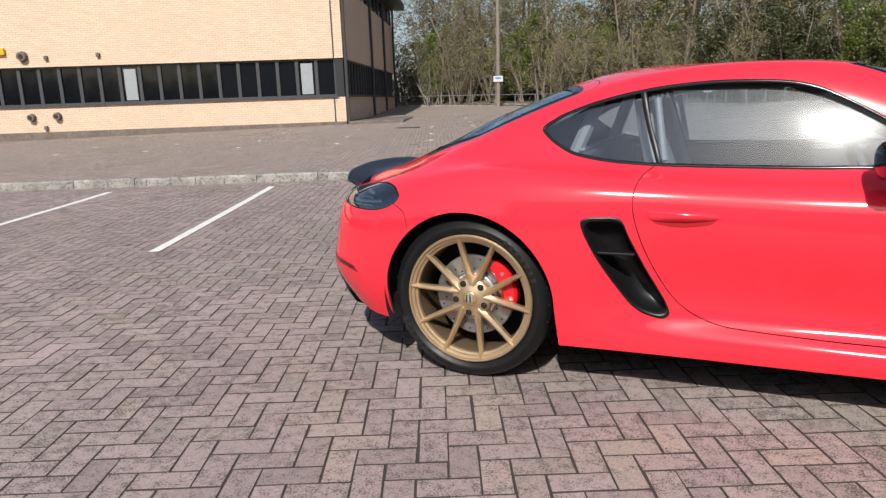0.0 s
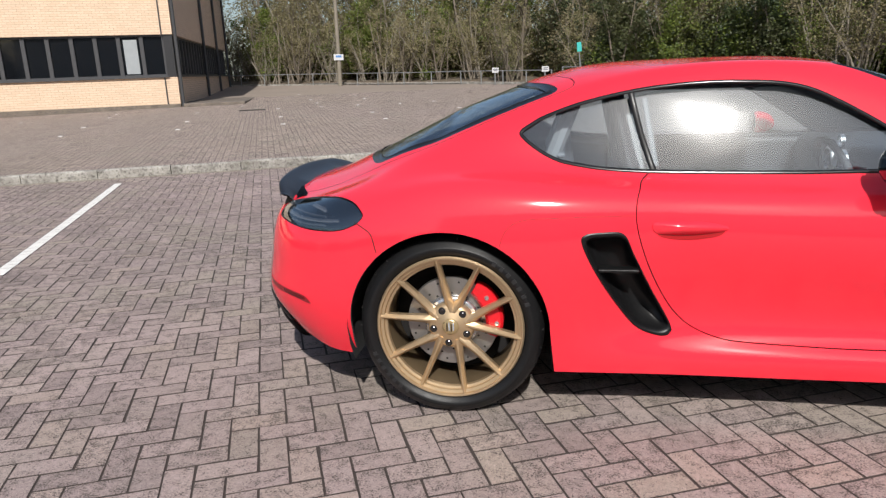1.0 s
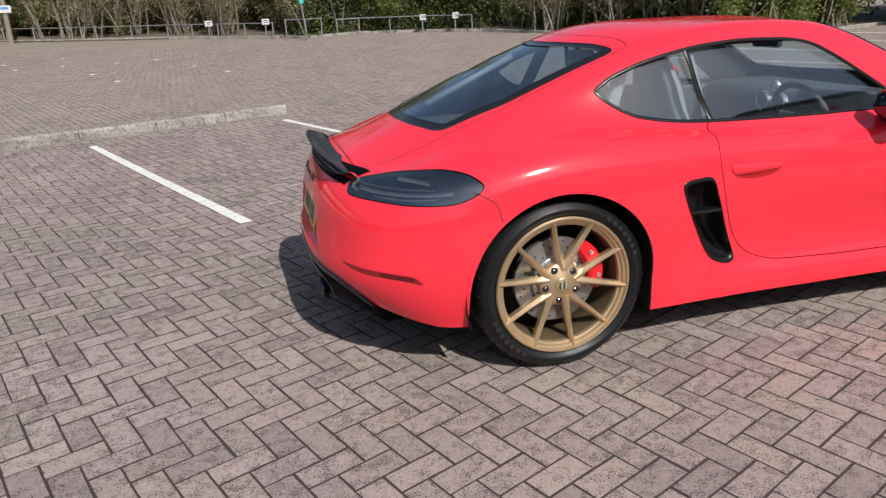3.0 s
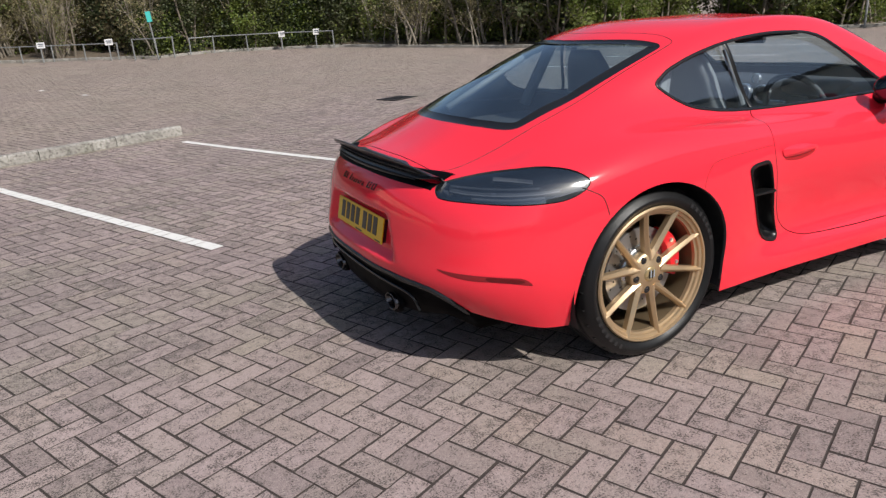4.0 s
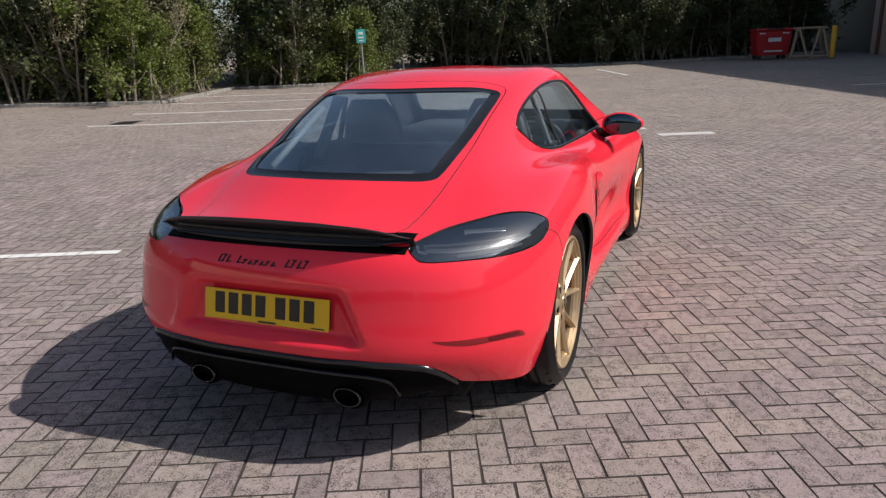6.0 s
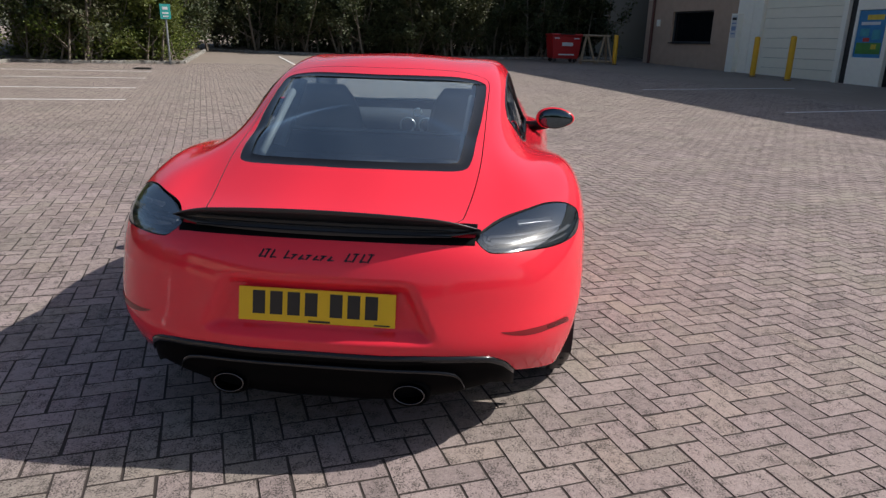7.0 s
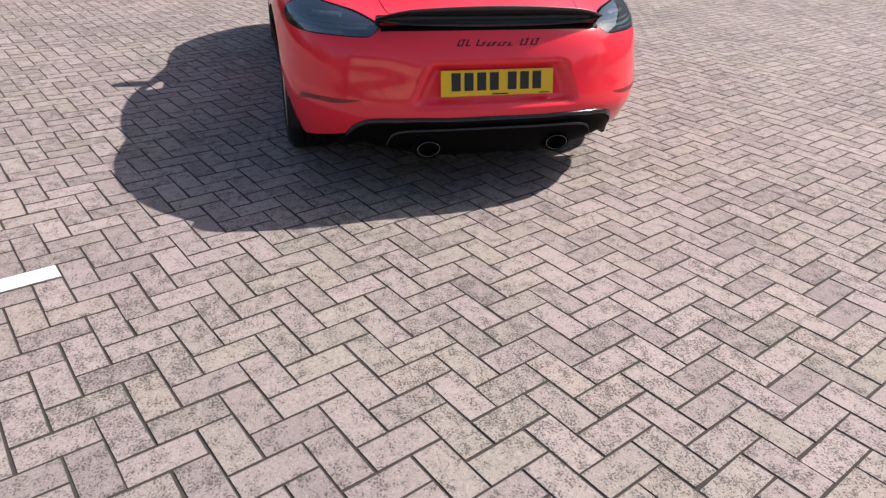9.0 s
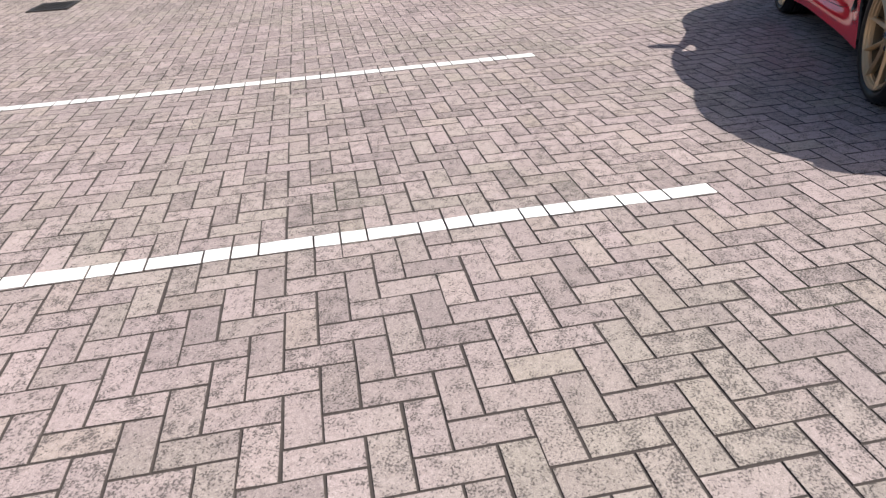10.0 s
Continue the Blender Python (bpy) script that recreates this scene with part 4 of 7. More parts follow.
def drain_cover(x, y, heading, sx=0.62, sy=0.45):
    d = thing("drain_cover", Matrix.Translation(on_ground(x, y, 0.004)) @ pose(0, 0, 0, 0, 0, heading), "dark cast iron drain grating set in the paving", "drain")
    bm = bmesh.new()
    for s in (-1, 1):
        box(bm, s * (sx / 2 - 0.025), 0, 0, 0.05, sy, 0.016)
        box(bm, 0, s * (sy / 2 - 0.025), 0, sx - 0.1, 0.05, 0.016)
    part("frame", bm, MAT["iron"], d)
    for i in range(9):
        part("bar", boxed(-sx / 2 + 0.07 + i * (sx - 0.14) / 8, 0, 0.001, 0.03, sy - 0.1, 0.012), MAT["iron"], d)
    part("sump", boxed(0, 0, -0.004, sx - 0.1, sy - 0.1, 0.004), MAT["black_plastic"], d)


drain_cover(3.22, 8.6, 23.7, 0.6, 0.45)
drain_cover(-8.82, 16.75, 23.7, 0.75, 0.45)
drain_cover(8.65, 10.4, 23.7, 0.6, 0.45)
drain_cover(17.5, 10.3, 23.7, 0.9, 0.5)


# ---- trees and shrubs ----
def tubes_mesh(name, rods, material, sides=4):
    """Many tapered rods in one mesh: each is (points, radii)."""
    verts, faces = [], []
    for pts, rad in rods:
        base = len(verts)
        for i, p in enumerate(pts):
            d = (pts[min(i + 1, len(pts) - 1)] - pts[max(i - 1, 0)]).normalized()
            u = d.cross(Vector((0.31, 0.87, 0.4))).normalized()
            v = d.cross(u)
            for k in range(sides):
                t = 2 * math.pi * k / sides
                verts.append(p + (u * math.cos(t) + v * math.sin(t)) * rad[i])
        for i in range(len(pts) - 1):
            for k in range(sides):
                a, b = base + i * sides + k, base + i * sides + (k + 1) % sides
                faces.append((a, b, b + sides, a + sides))
    return mesh_from(name, verts, faces, material, True)


def grow(rng, start, direction, length, radius, bend, up, steps=5):
    """One wandering, tapering shoot."""
    pts, rad = [start.copy()], [radius]
    d = direction.normalized()
    for i in range(steps):
        d = (d + Vector((rng.gauss(0, bend), rng.gauss(0, bend), rng.gauss(0, bend) + up))).normalized()
        pts.append(pts[-1] + d * (length / steps))
        rad.append(radius * (1 - 0.85 * (i + 1) / steps))
    return pts, rad


def leaves_mesh(name, rng, spots, size, material, per, scatter):
    """Small bent leaves, each of two faces, strewn round the spots."""
    verts, faces = [], []
    for s in spots:
        for _ in range(per):
            p = s + Vector((rng.gauss(0, scatter), rng.gauss(0, scatter), rng.gauss(0, scatter)))
            d = Vector((rng.gauss(0, 1), rng.gauss(0, 1), rng.gauss(0, 0.7))).normalized()
            n = Vector((rng.gauss(0, 1), rng.gauss(0, 1), rng.gauss(0, 1)))
            w = d.cross(n).normalized()
            k = size * rng.uniform(0.6, 1.4)
            base = len(verts)
            verts += [p, p + d * k * 0.5 + w * k * 0.32, p + d * k, p + d * k * 0.5 - w * k * 0.32 + n.normalized() * k * 0.08]
            faces += [(base, base + 1, base + 2), (base, base + 2, base + 3)]
    return mesh_from(name, verts, faces, material)


def tree(seed, height, spread, leaf, leaf_per, leaf_size, bark, stems=1, twigs=6, clear=0.2, label="", name="tree"):
    """A tree or tall shrub at the origin: trunk and limbs, bare twigs, and a crown of small leaves."""
    rng = random.Random(seed)
    limbs, shoots, spots = [], [], []
    for s in range(stems):
        lean = Vector((rng.gauss(0, 0.10 + 0.1 * (stems > 1)), rng.gauss(0, 0.10 + 0.1 * (stems > 1)), 1))
        foot = Vector((rng.gauss(0, 0.22), rng.gauss(0, 0.22), -0.1)) if stems > 1 else Vector((0, 0, -0.1))
        h = height * rng.uniform(0.75, 1.0) if stems > 1 else height
        pts, rad = grow(rng, foot, lean, h, 0.012 * h + 0.012, 0.06, 0.03, 8)
        limbs.append((pts, rad))
        count = max(5, int((11 if stems == 1 else 5) * (1 + height / 14)))
        for b in range(count):
            f = clear + (1 - clear) * (b + rng.random()) / count
            i = min(int(f * 8), 7)
            at = pts[i].lerp(pts[i + 1], f * 8 - i)
            ang = rng.uniform(0, 2 * math.pi)
            out = Vector((math.cos(ang), math.sin(ang), rng.uniform(0.35, 1.1)))
            ln = spread * rng.uniform(0.5, 1.0) * (1.15 - 0.75 * f)
            bp, br = grow(rng, at, out, ln, max(0.008, rad[i] * 0.5), 0.13, 0.06, 5)
            limbs.append((bp, br))
            for c in range(twigs):
                g = rng.uniform(0.25, 1.0)
                k = min(int(g * 5), 4)
                tp = bp[k].lerp(bp[k + 1], g * 5 - k)
                dirn = (bp[k + 1] - bp[k]).normalized() + Vector((rng.gauss(0, 0.6), rng.gauss(0, 0.6), rng.gauss(0.15, 0.5)))
                sp, sr = grow(rng, tp, dirn, ln * rng.uniform(0.25, 0.55), max(0.004, br[k] * 0.45), 0.2, 0.04, 3)
                shoots.append((sp, sr))
                spots += [sp[1], sp[2], sp[3]]
                for _ in range(2):
                    e = rng.randrange(1, 3)
                    dd = (sp[e + 1] - sp[e]).normalized() + Vector((rng.gauss(0, 0.6), rng.gauss(0, 0.6), rng.gauss(0.1, 0.5)))
                    up, ur = grow(rng, sp[e], dd, ln * rng.uniform(0.12, 0.3), 0.0045, 0.2, 0.03, 2)
                    shoots.append((up, ur))
                    spots.append(up[2])
    t = thing(name, Matrix.Identity(4), label, "tree" if name == "tree" else "shrub")
    attach(new("trunk", tubes_mesh("trunk", limbs, MAT[bark], 6)), t)
    tagged(attach(new("brushwood", tubes_mesh("brushwood", shoots, MAT["twig"], 3)), t), kind="stuff")
    if leaf_per:
        tagged(attach(new("crown", leaves_mesh("crown", rng, spots, leaf_size, MAT[leaf], leaf_per, 0.06 + 0.03 * spread)), t), kind="stuff")
    return t


def offset_line(points, off):
    """Evenly spaced places along a bed's edge, set back from it."""
    out = []
    for a, b in zip(points, points[1:]):
        a, b = Vector(a), Vector(b)
        d = (b - a)
        side = Vector((-d.y, d.x)).normalized()
        out.append((a + side * off, b + side * off, d.length))
    return out


def plant(proto, points, off, spacing, jitter, scale, seed, used):
    """Copies of a plant along a bed, each turned and sized differently."""
    rng = random.Random(seed)
    for a, b, length in offset_line(points, off):
        k = max(1, int(length / spacing))
        for i in range(k):
            p = a.lerp(b, (i + rng.uniform(0.2, 0.8)) / k)
            x, y = p.x + rng.gauss(0, jitter), p.y + rng.gauss(0, jitter)
            m = Matrix.Translation(on_ground(x, y, 0.05)) @ pose(0, 0, 0, rng.gauss(0, 3), rng.gauss(0, 3), rng.uniform(0, 360))
            t = proto[rng.randrange(len(proto))]
            s = rng.uniform(*scale)
            if t not in used:
                used.append(t)
                t.matrix_basis = m @ Matrix.Diagonal((s, s, s, 1))
            else:
                c = copy_thing(t, m)
                c.scale = (s, s, s)


def undergrowth(points, near, far, low, high, clusters, per, size, material, label, seed, bare=0.0):
    """The thicket behind the front row: countless small leaves in drooping sprays, thinning upwards."""
    rng = random.Random(seed)
    spots = []
    lines = offset_line(points, 0.0)
    total = sum(l for _, _, l in lines)
    for a, b, length in lines:
        side = Vector((-(b - a).y, (b - a).x)).normalized()
        for _ in range(int(clusters * length / total)):
            q = a.lerp(b, rng.random()) + side * rng.uniform(near, far)
            top = high * (0.62 + 0.38 * noise.noise(Vector((q.x * 0.35, q.y * 0.35, seed))) + 0.25 * noise.noise(Vector((q.x * 1.3, q.y * 1.3, seed))))
            z = low + (top - low) * rng.random() ** 1.15
            p = on_ground(q.x, q.y, z)
            d = Vector((rng.gauss(0, 1), rng.gauss(0, 1), rng.gauss(0, 0.4))).normalized()
            spots += [p, p + d * 0.22, p + d * 0.42 - Vector((0, 0, 0.08))]
    me = leaves_mesh("undergrowth", rng, spots, size, MAT[material], per, 0.13)
    return tagged(new("undergrowth", me), label, "undergrowth", kind="stuff")


def build_planting():
    bare = [tree(11, 7.6, 2.3, "leaf_olive", 2, 0.10, "bark", 1, 9, 0.12, "tall bare spring tree with fine twigs and buds"),
            tree(12, 8.8, 2.6, "leaf_olive", 2, 0.10, "bark", 1, 9, 0.10, "tall bare spring tree with olive catkins"),
            tree(13, 7.0, 2.2, "leaf_olive", 3, 0.10, "bark_pale", 2, 8, 0.10, "forked bare tree with pale bark")]
    green = [tree(21, 6.2, 2.3, "leaf", 5, 0.12, "bark", 2, 8, 0.08, "broad tree in fresh green leaf"),
             tree(22, 5.0, 2.1, "leaf", 5, 0.11, "bark", 3, 8, 0.05, "bushy tree in fresh green leaf")]
    brush = [tree(31, 3.4, 1.1, "leaf_olive", 2, 0.07, "bark_pale", 6, 6, 0.10, "tangled leafless brush with pale stems", "shrub"),
             tree(32, 3.0, 1.0, "leaf", 1, 0.06, "bark_pale", 7, 6, 0.08, "tangled bare brush with a few green leaves", "shrub"),
             tree(33, 3.8, 1.1, "leaf_olive", 2, 0.07, "bark", 6, 6, 0.15, "upright brown brush before the trees", "shrub")]
    bush = [tree(41, 2.6, 1.15, "leaf", 7, 0.09, "bark", 6, 6, 0.04, "dense leafy green shrub in the planting bed", "shrub"),
            tree(42, 3.2, 1.3, "leaf_dark", 8, 0.10, "bark", 6, 6, 0.03, "dark evergreen shrub in the planting bed", "shrub"),
            tree(43, 3.9, 1.4, "leaf_dark", 8, 0.10, "bark", 5, 6, 0.03, "tall dark evergreen shrub in the planting bed", "shrub")]
    used = []
    b0, b1, b2, b3 = BEDS
    plant(brush, b0, 1.0, 1.3, 0.35, (0.8, 1.15), 1, used)
    plant(brush + bush[:1], b0, 2.2, 1.5, 0.4, (0.9, 1.3), 2, used)
    plant(bare + green[1:], b0, 3.4, 2.3, 0.6, (0.8, 1.1), 3, used)
    plant(bare + green, b0, 5.5, 2.2, 0.8, (0.9, 1.2), 4, used)
    plant(bare, b0, 4.6, 1.7, 0.7, (1.0, 1.3), 25, used)
    plant(bare, b0, 7.0, 1.9, 0.8, (1.1, 1.4), 26, used)
    plant(bare, b0, 8.5, 2.0, 1.0, (1.2, 1.5), 5, used)
    plant(bush[:1] + bush + green[1:], b1[:4], 0.9, 1.2, 0.25, (0.7, 1.0), 6, used)
    plant(brush, b1[3:], 0.8, 0.95, 0.25, (0.8, 1.1), 7, used)
    plant(brush + brush + bush[1:2], b1, 1.9, 1.2, 0.3, (0.9, 1.25), 8, used)
    plant(bare[2:] + green[1:], b1, 3.4, 2.0, 0.5, (0.8, 1.1), 9, used)
    plant(bush[1:], b1, 4.4, 1.5, 0.4, (1.0, 1.4), 10, used)
    plant(bare, b1, 6.5, 3.0, 0.8, (0.9, 1.2), 11, used)
    plant(bush[:1] + bush[:1] + brush[1:2], b2, 0.8, 1.0, 0.2, (0.8, 1.1), 12, used)
    plant(bush, b2, 1.9, 1.2, 0.3, (0.9, 1.3), 13, used)
    plant(bush[1:] + green, b2, 3.6, 1.8, 0.5, (1.0, 1.4), 14, used)
    plant(bush[1:], b3, 0.9, 1.1, 0.25, (0.9, 1.2), 15, used)
    plant(bush[1:], b3, 2.3, 1.3, 0.4, (1.1, 1.5), 16, used)
    plant(bush[1:] + green, b3, 4.2, 2.2, 0.6, (1.1, 1.5), 17, used)

    undergrowth(b0, 2.6, 7.0, 0.0, 3.6, 5200, 5, 0.13, "leaf_brown", "brown twiggy thicket behind the fence", 51)
    undergrowth(b0, 3.0, 8.0, 0.0, 4.2, 2600, 5, 0.13, "leaf", "fresh green leaves low in the woods", 52)
    undergrowth(b0, 4.5, 9.0, 1.0, 11.0, 9000, 4, 0.12, "leaf_olive", "olive haze of buds in the trees", 57)
    undergrowth(b1, 1.6, 4.5, 0.0, 4.6, 3400, 5, 0.12, "leaf_brown", "dim brown thicket behind the pale stems", 53)
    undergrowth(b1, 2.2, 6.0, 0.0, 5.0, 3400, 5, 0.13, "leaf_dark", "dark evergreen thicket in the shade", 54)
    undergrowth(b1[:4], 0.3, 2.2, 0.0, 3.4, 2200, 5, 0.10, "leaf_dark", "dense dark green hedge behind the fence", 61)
    undergrowth(b1[:4], 0.3, 2.0, 0.0, 3.0, 1400, 4, 0.09, "leaf", "fresh green leaves on the hedge", 62)
    undergrowth(b1[3:], 0.5, 2.2, 0.2, 3.8, 2200, 4, 0.075, "leaf", "sparse green leaves among the bare stems", 63)
    undergrowth(b2[1:], 0.8, 2.6, 0.0, 3.2, 2600, 5, 0.10, "leaf", "sunlit green hedge at the bed's end", 64)
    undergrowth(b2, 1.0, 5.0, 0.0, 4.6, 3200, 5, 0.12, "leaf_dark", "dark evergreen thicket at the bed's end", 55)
    # the shop's shade on this hedge is put into the leaf colour too
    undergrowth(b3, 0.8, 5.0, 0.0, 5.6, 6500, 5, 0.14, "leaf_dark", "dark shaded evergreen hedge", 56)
    # unseen belt of trees, added to close the other sides and darken low reflections
    rim = [(33.0, -30.0), (10.0, -34.0), (-14.0, -32.0), (-34.0, -16.0), (-38.0, 6.0)]
    plant(bush[1:] + brush[:1], rim, 1.0, 2.2, 0.5, (1.0, 1.4), 18, used)
    plant(bare + green + bush[2:], rim, 3.5, 3.2, 0.9, (0.9, 1.2), 19, used)
    undergrowth(rim, 0.8, 5.0, 0.0, 5.0, 5000, 5, 0.22, "leaf_dark", "unseen dark belt added behind the car park for reflections", 58)


build_planting()
build_pavers()


# ---- the car ----
from mathutils.bvhtree import BVHTree

def spline(ts, values, t):
    """Natural cubic spline through rows of values at knots ts, at t (array)."""
    ts, y = np.asarray(ts, float), np.asarray(values, float)
    n = len(ts)
    h = np.diff(ts)
    a = np.zeros((n, n))
    r = np.zeros((n,) + y.shape[1:])
    a[0, 0] = a[-1, -1] = 1
    for i in range(1, n - 1):
        a[i, i - 1], a[i, i], a[i, i + 1] = h[i - 1], 2 * (h[i - 1] + h[i]), h[i]
        r[i] = 6 * ((y[i + 1] - y[i]) / h[i] - (y[i] - y[i - 1]) / h[i - 1])
    m = np.linalg.solve(a, r.reshape(n, -1)).reshape(r.shape)
    t = np.asarray(t, float)
    k = np.clip(np.searchsorted(ts, t) - 1, 0, n - 2)
    s = (t - ts[k])[(...,) + (None,) * (y.ndim - 1)]
    e = (ts[k + 1] - t)[(...,) + (None,) * (y.ndim - 1)]
    hk = h[k][(...,) + (None,) * (y.ndim - 1)]
    return m[k] * e ** 3 / (6 * hk) + m[k + 1] * s ** 3 / (6 * hk) + (y[k] / hk - m[k] * hk / 6) * e + (y[k + 1] / hk - m[k + 1] * hk / 6) * s


# Design lines of one flank, from the tail's centre round the corner to the nose's centre: x, half-width, height.
CREST = [(-.05, 0, 1.100)] * 6 + [(.02, 0, 1.125), (.40, 0, 1.248), (.75, 0, 1.280), (1.2, 0, 1.280), (1.65, 0, 1.19), (2.10, 0, .955), (2.40, 0, .86), (2.6, 0, .81), (2.6, 0, .81), (2.6, 0, .81)]
SCREEN = [(-.42, 0, .928), (-.41, .14, .927), (-.375, .27, .924), (-.30, .38, .936), (-.22, .42, .960), (-.12, .435, .985), (.02, .455, 1.037), (.40, .448, 1.182), (.75, .415, 1.256), (1.2, .405, 1.262), (1.65, .39, 1.167), (2.10, .42, .93), (2.475, .42, .84), (2.9, .36, .75), (3.0, .30, .71), (3.1, 0, .70)]
RAIL = [(-.64, 0, .832), (-.63, .21, .828), (-.585, .42, .806), (-.49, .53, .818), (-.38, .56, .855), (-.22, .560, .914), (.02, .560, .974), (.40, .572, 1.078), (.75, .574, 1.150), (1.2, .574, 1.172), (1.65, .595, 1.08), (2.10, .67, .905), (2.475, .64, .825), (2.9, .53, .74), (3.1, .42, .66), (3.25, 0, .64)]
BELT = [(-.785, 0, .782), (-.772, .25, .778), (-.712, .48, .762), (-.59, .63, .772), (-.44, .70, .812), (-.25, .705, .862), (.02, .695, .898), (.40, .675, .894), (.75, .668, .886), (1.2, .682, .880), (1.7, .70, .875), (2.15, .73, .86), (2.475, .73, .83), (2.9, .65, .72), (3.15, .50, .60), (3.33, 0, .58)]
SHOULDER = [(-.848, 0, .708), (-.838, .26, .708), (-.78, .50, .70), (-.65, .69, .695), (-.49, .782, .735), (-.28, .822, .802), (.02, .828, .864), (.40, .812, .862), (.75, .778, .838), (1.2, .775, .818), (1.7, .79, .815), (2.15, .82, .81), (2.475, .835, .77), (2.9, .76, .64), (3.2, .57, .52), (3.38, 0, .50)]
FLANK = [(-.892, 0, .545), (-.88, .28, .545), (-.815, .52, .54), (-.69, .71, .54), (-.52, .82, .565), (-.30, .88, .615), (.02, .905, .655), (.40, .893, .655), (.75, .838, .65), (1.2, .826, .63), (1.7, .835, .61), (2.15, .865, .62), (2.475, .885, .60), (2.9, .82, .50), (3.22, .62, .42), (3.42, 0, .40)]
LOWER = [(-.905, 0, .40), (-.892, .28, .40), (-.83, .52, .39), (-.70, .71, .38), (-.54, .815, .372), (-.36, .862, .37), (.02, .875, .365), (.40, .868, .34), (.75, .802, .325), (1.2, .787, .315), (1.7, .797, .31), (2.15, .85, .33), (2.475, .87, .35), (2.9, .80, .30), (3.2, .60, .28), (3.4, 0, .28)]
EDGE = [(-.89, 0, .37), (-.876, .28, .37), (-.815, .51, .355), (-.69, .69, .33), (-.537, .795, .30), (-.372, .838, .29), (.02, .86, .275), (.40, .860, .264), (.75, .830, .258), (1.2, .830, .255), (1.7, .838, .255), (2.12, .852, .25), (2.475, .865, .25), (2.9, .795, .235), (3.18, .595, .225), (3.37, 0, .225)]
SILL = [(-.865, 0, .345), (-.852, .28, .34), (-.79, .50, .325), (-.675, .66, .28), (-.53, .765, .235), (-.38, .808, .215), (.02, .835, .19), (.40, .850, .186), (.75, .830, .182), (1.2, .828, .180), (1.7, .834, .178), (2.10, .84, .16), (2.475, .85, .16), (2.9, .78, .17), (3.15, .58, .17), (3.33, 0, .17)]
LINES = [CREST, SCREEN, RAIL, BELT, SHOULDER, FLANK, LOWER, EDGE, SILL]


def body_grid(ns=300, nv=132):
    """The flank's skin as a grid of points: ns stations from tail to nose, nv points from the crest down to the sill."""
    lines = np.array(LINES)
    ref = lines[4]
    s = np.r_[0, np.cumsum(np.linalg.norm(np.diff(ref, axis=0), axis=1))]
    at = np.linspace(0, s[-1], ns)
    across = np.array([spline(s, line, at) for line in lines])
    across[:, 0, 1] = 0
    across[:, -1, 1] = 0
    mean = np.linalg.norm(np.diff(across, axis=0), axis=2).mean(axis=1)
    v = np.r_[0, np.cumsum(mean)]
    # the far flank's lines too, so that the skin runs level over the crest
    over = np.concatenate([(across * np.array([1, -1, 1]))[:0:-1], across])
    grid = spline(np.r_[-v[:0:-1], v], over, np.linspace(0, v[-1], nv))
    grid[0, :, 1] = 0
    grid[:, 0, 1] = 0
    grid[:, -1, 1] = 0
    # the hollow round the number plate
    def step(a, lo, hi):
        q = np.clip((a - lo) / (hi - lo), 0, 1)
        return q * q * (3 - 2 * q)
    x, y, z = grid[..., 0], np.abs(grid[..., 1]), grid[..., 2]
    side_at = 0.262 + 0.45 * np.clip(0.60 - z, 0, 0.16)
    hollow = (x < -0.6) * (1 - step(y - side_at, 0.0, 0.05)) * step(z, 0.435, 0.475) * (1 - step(z, 0.592, 0.632))
    grid[..., 0] += 0.040 * hollow
    return grid



def skin_mesh():
    """The whole skin, uncut: the flank and its mirror image."""
    g = body_grid()
    nv, ns, _ = g.shape
    bm = bmesh.new()
    idx = [[bm.verts.new((g[i, j, 0], -g[i, j, 1], g[i, j, 2])) for j in range(ns)] for i in range(nv)]
    for i in range(nv - 1):
        for j in range(ns - 1):
            bm.faces.new((idx[i][j], idx[i + 1][j], idx[i + 1][j + 1], idx[i][j + 1]))
    bmesh.ops.mirror(bm, geom=list(bm.verts) + list(bm.edges) + list(bm.faces), axis="Y", merge_dist=1e-4)
    bmesh.ops.remove_doubles(bm, verts=bm.verts, dist=1e-4)
    bmesh.ops.dissolve_degenerate(bm, edges=bm.edges, dist=1e-5)
    crown = [v for v in bm.verts if -0.30 < v.co.x < 0.6 and abs(v.co.y) < 0.30 and v.co.z > 0.9]
    for _ in range(12):
        bmesh.ops.smooth_vert(bm, verts=crown, factor=0.5, use_axis_x=False, use_axis_y=False, use_axis_z=True)
    bmesh.ops.recalc_face_normals(bm, faces=bm.faces)
    return bm


SKIN = skin_mesh()
TREE = BVHTree.FromBMesh(SKIN)

# ways of looking at the skin flat: each gives the two flat coordinates and the way back on to the skin


def flat(p, view):
    s = abs(p[1])
    return {"side": (p[0], p[2]), "top": (p[0], p[1]), "rear": (p[1], p[2]), "corner": (0.70 * p[0] + 0.714 * s, p[2])}[view]


def lift(u, v, view, side=-1, out=0.0):
    """The place on the skin seen at (u, v) in a view, raised by out along the skin's normal."""
    if view == "side":
        o, d = Vector((u, side * 2.0, v)), Vector((0, -side, 0))
    elif view == "top":
        o, d = Vector((u, v, 3.0)), Vector((0, 0, -1))
    elif view == "rear":
        o, d = Vector((-3.0, u, v)), Vector((1, 0, 0))
    else:
        d = Vector((0.714, -side * 0.70, 0))
        o = Vector((0.70 * u, side * 0.714 * u, v)) - d * 3
    p, n, _, _ = TREE.ray_cast(o, d)
    if p is None:
        p, n, _, _ = TREE.find_nearest(o + d * 2.2)
    if n.dot(d) > 0:
        n = -n
    return p + n * out, n


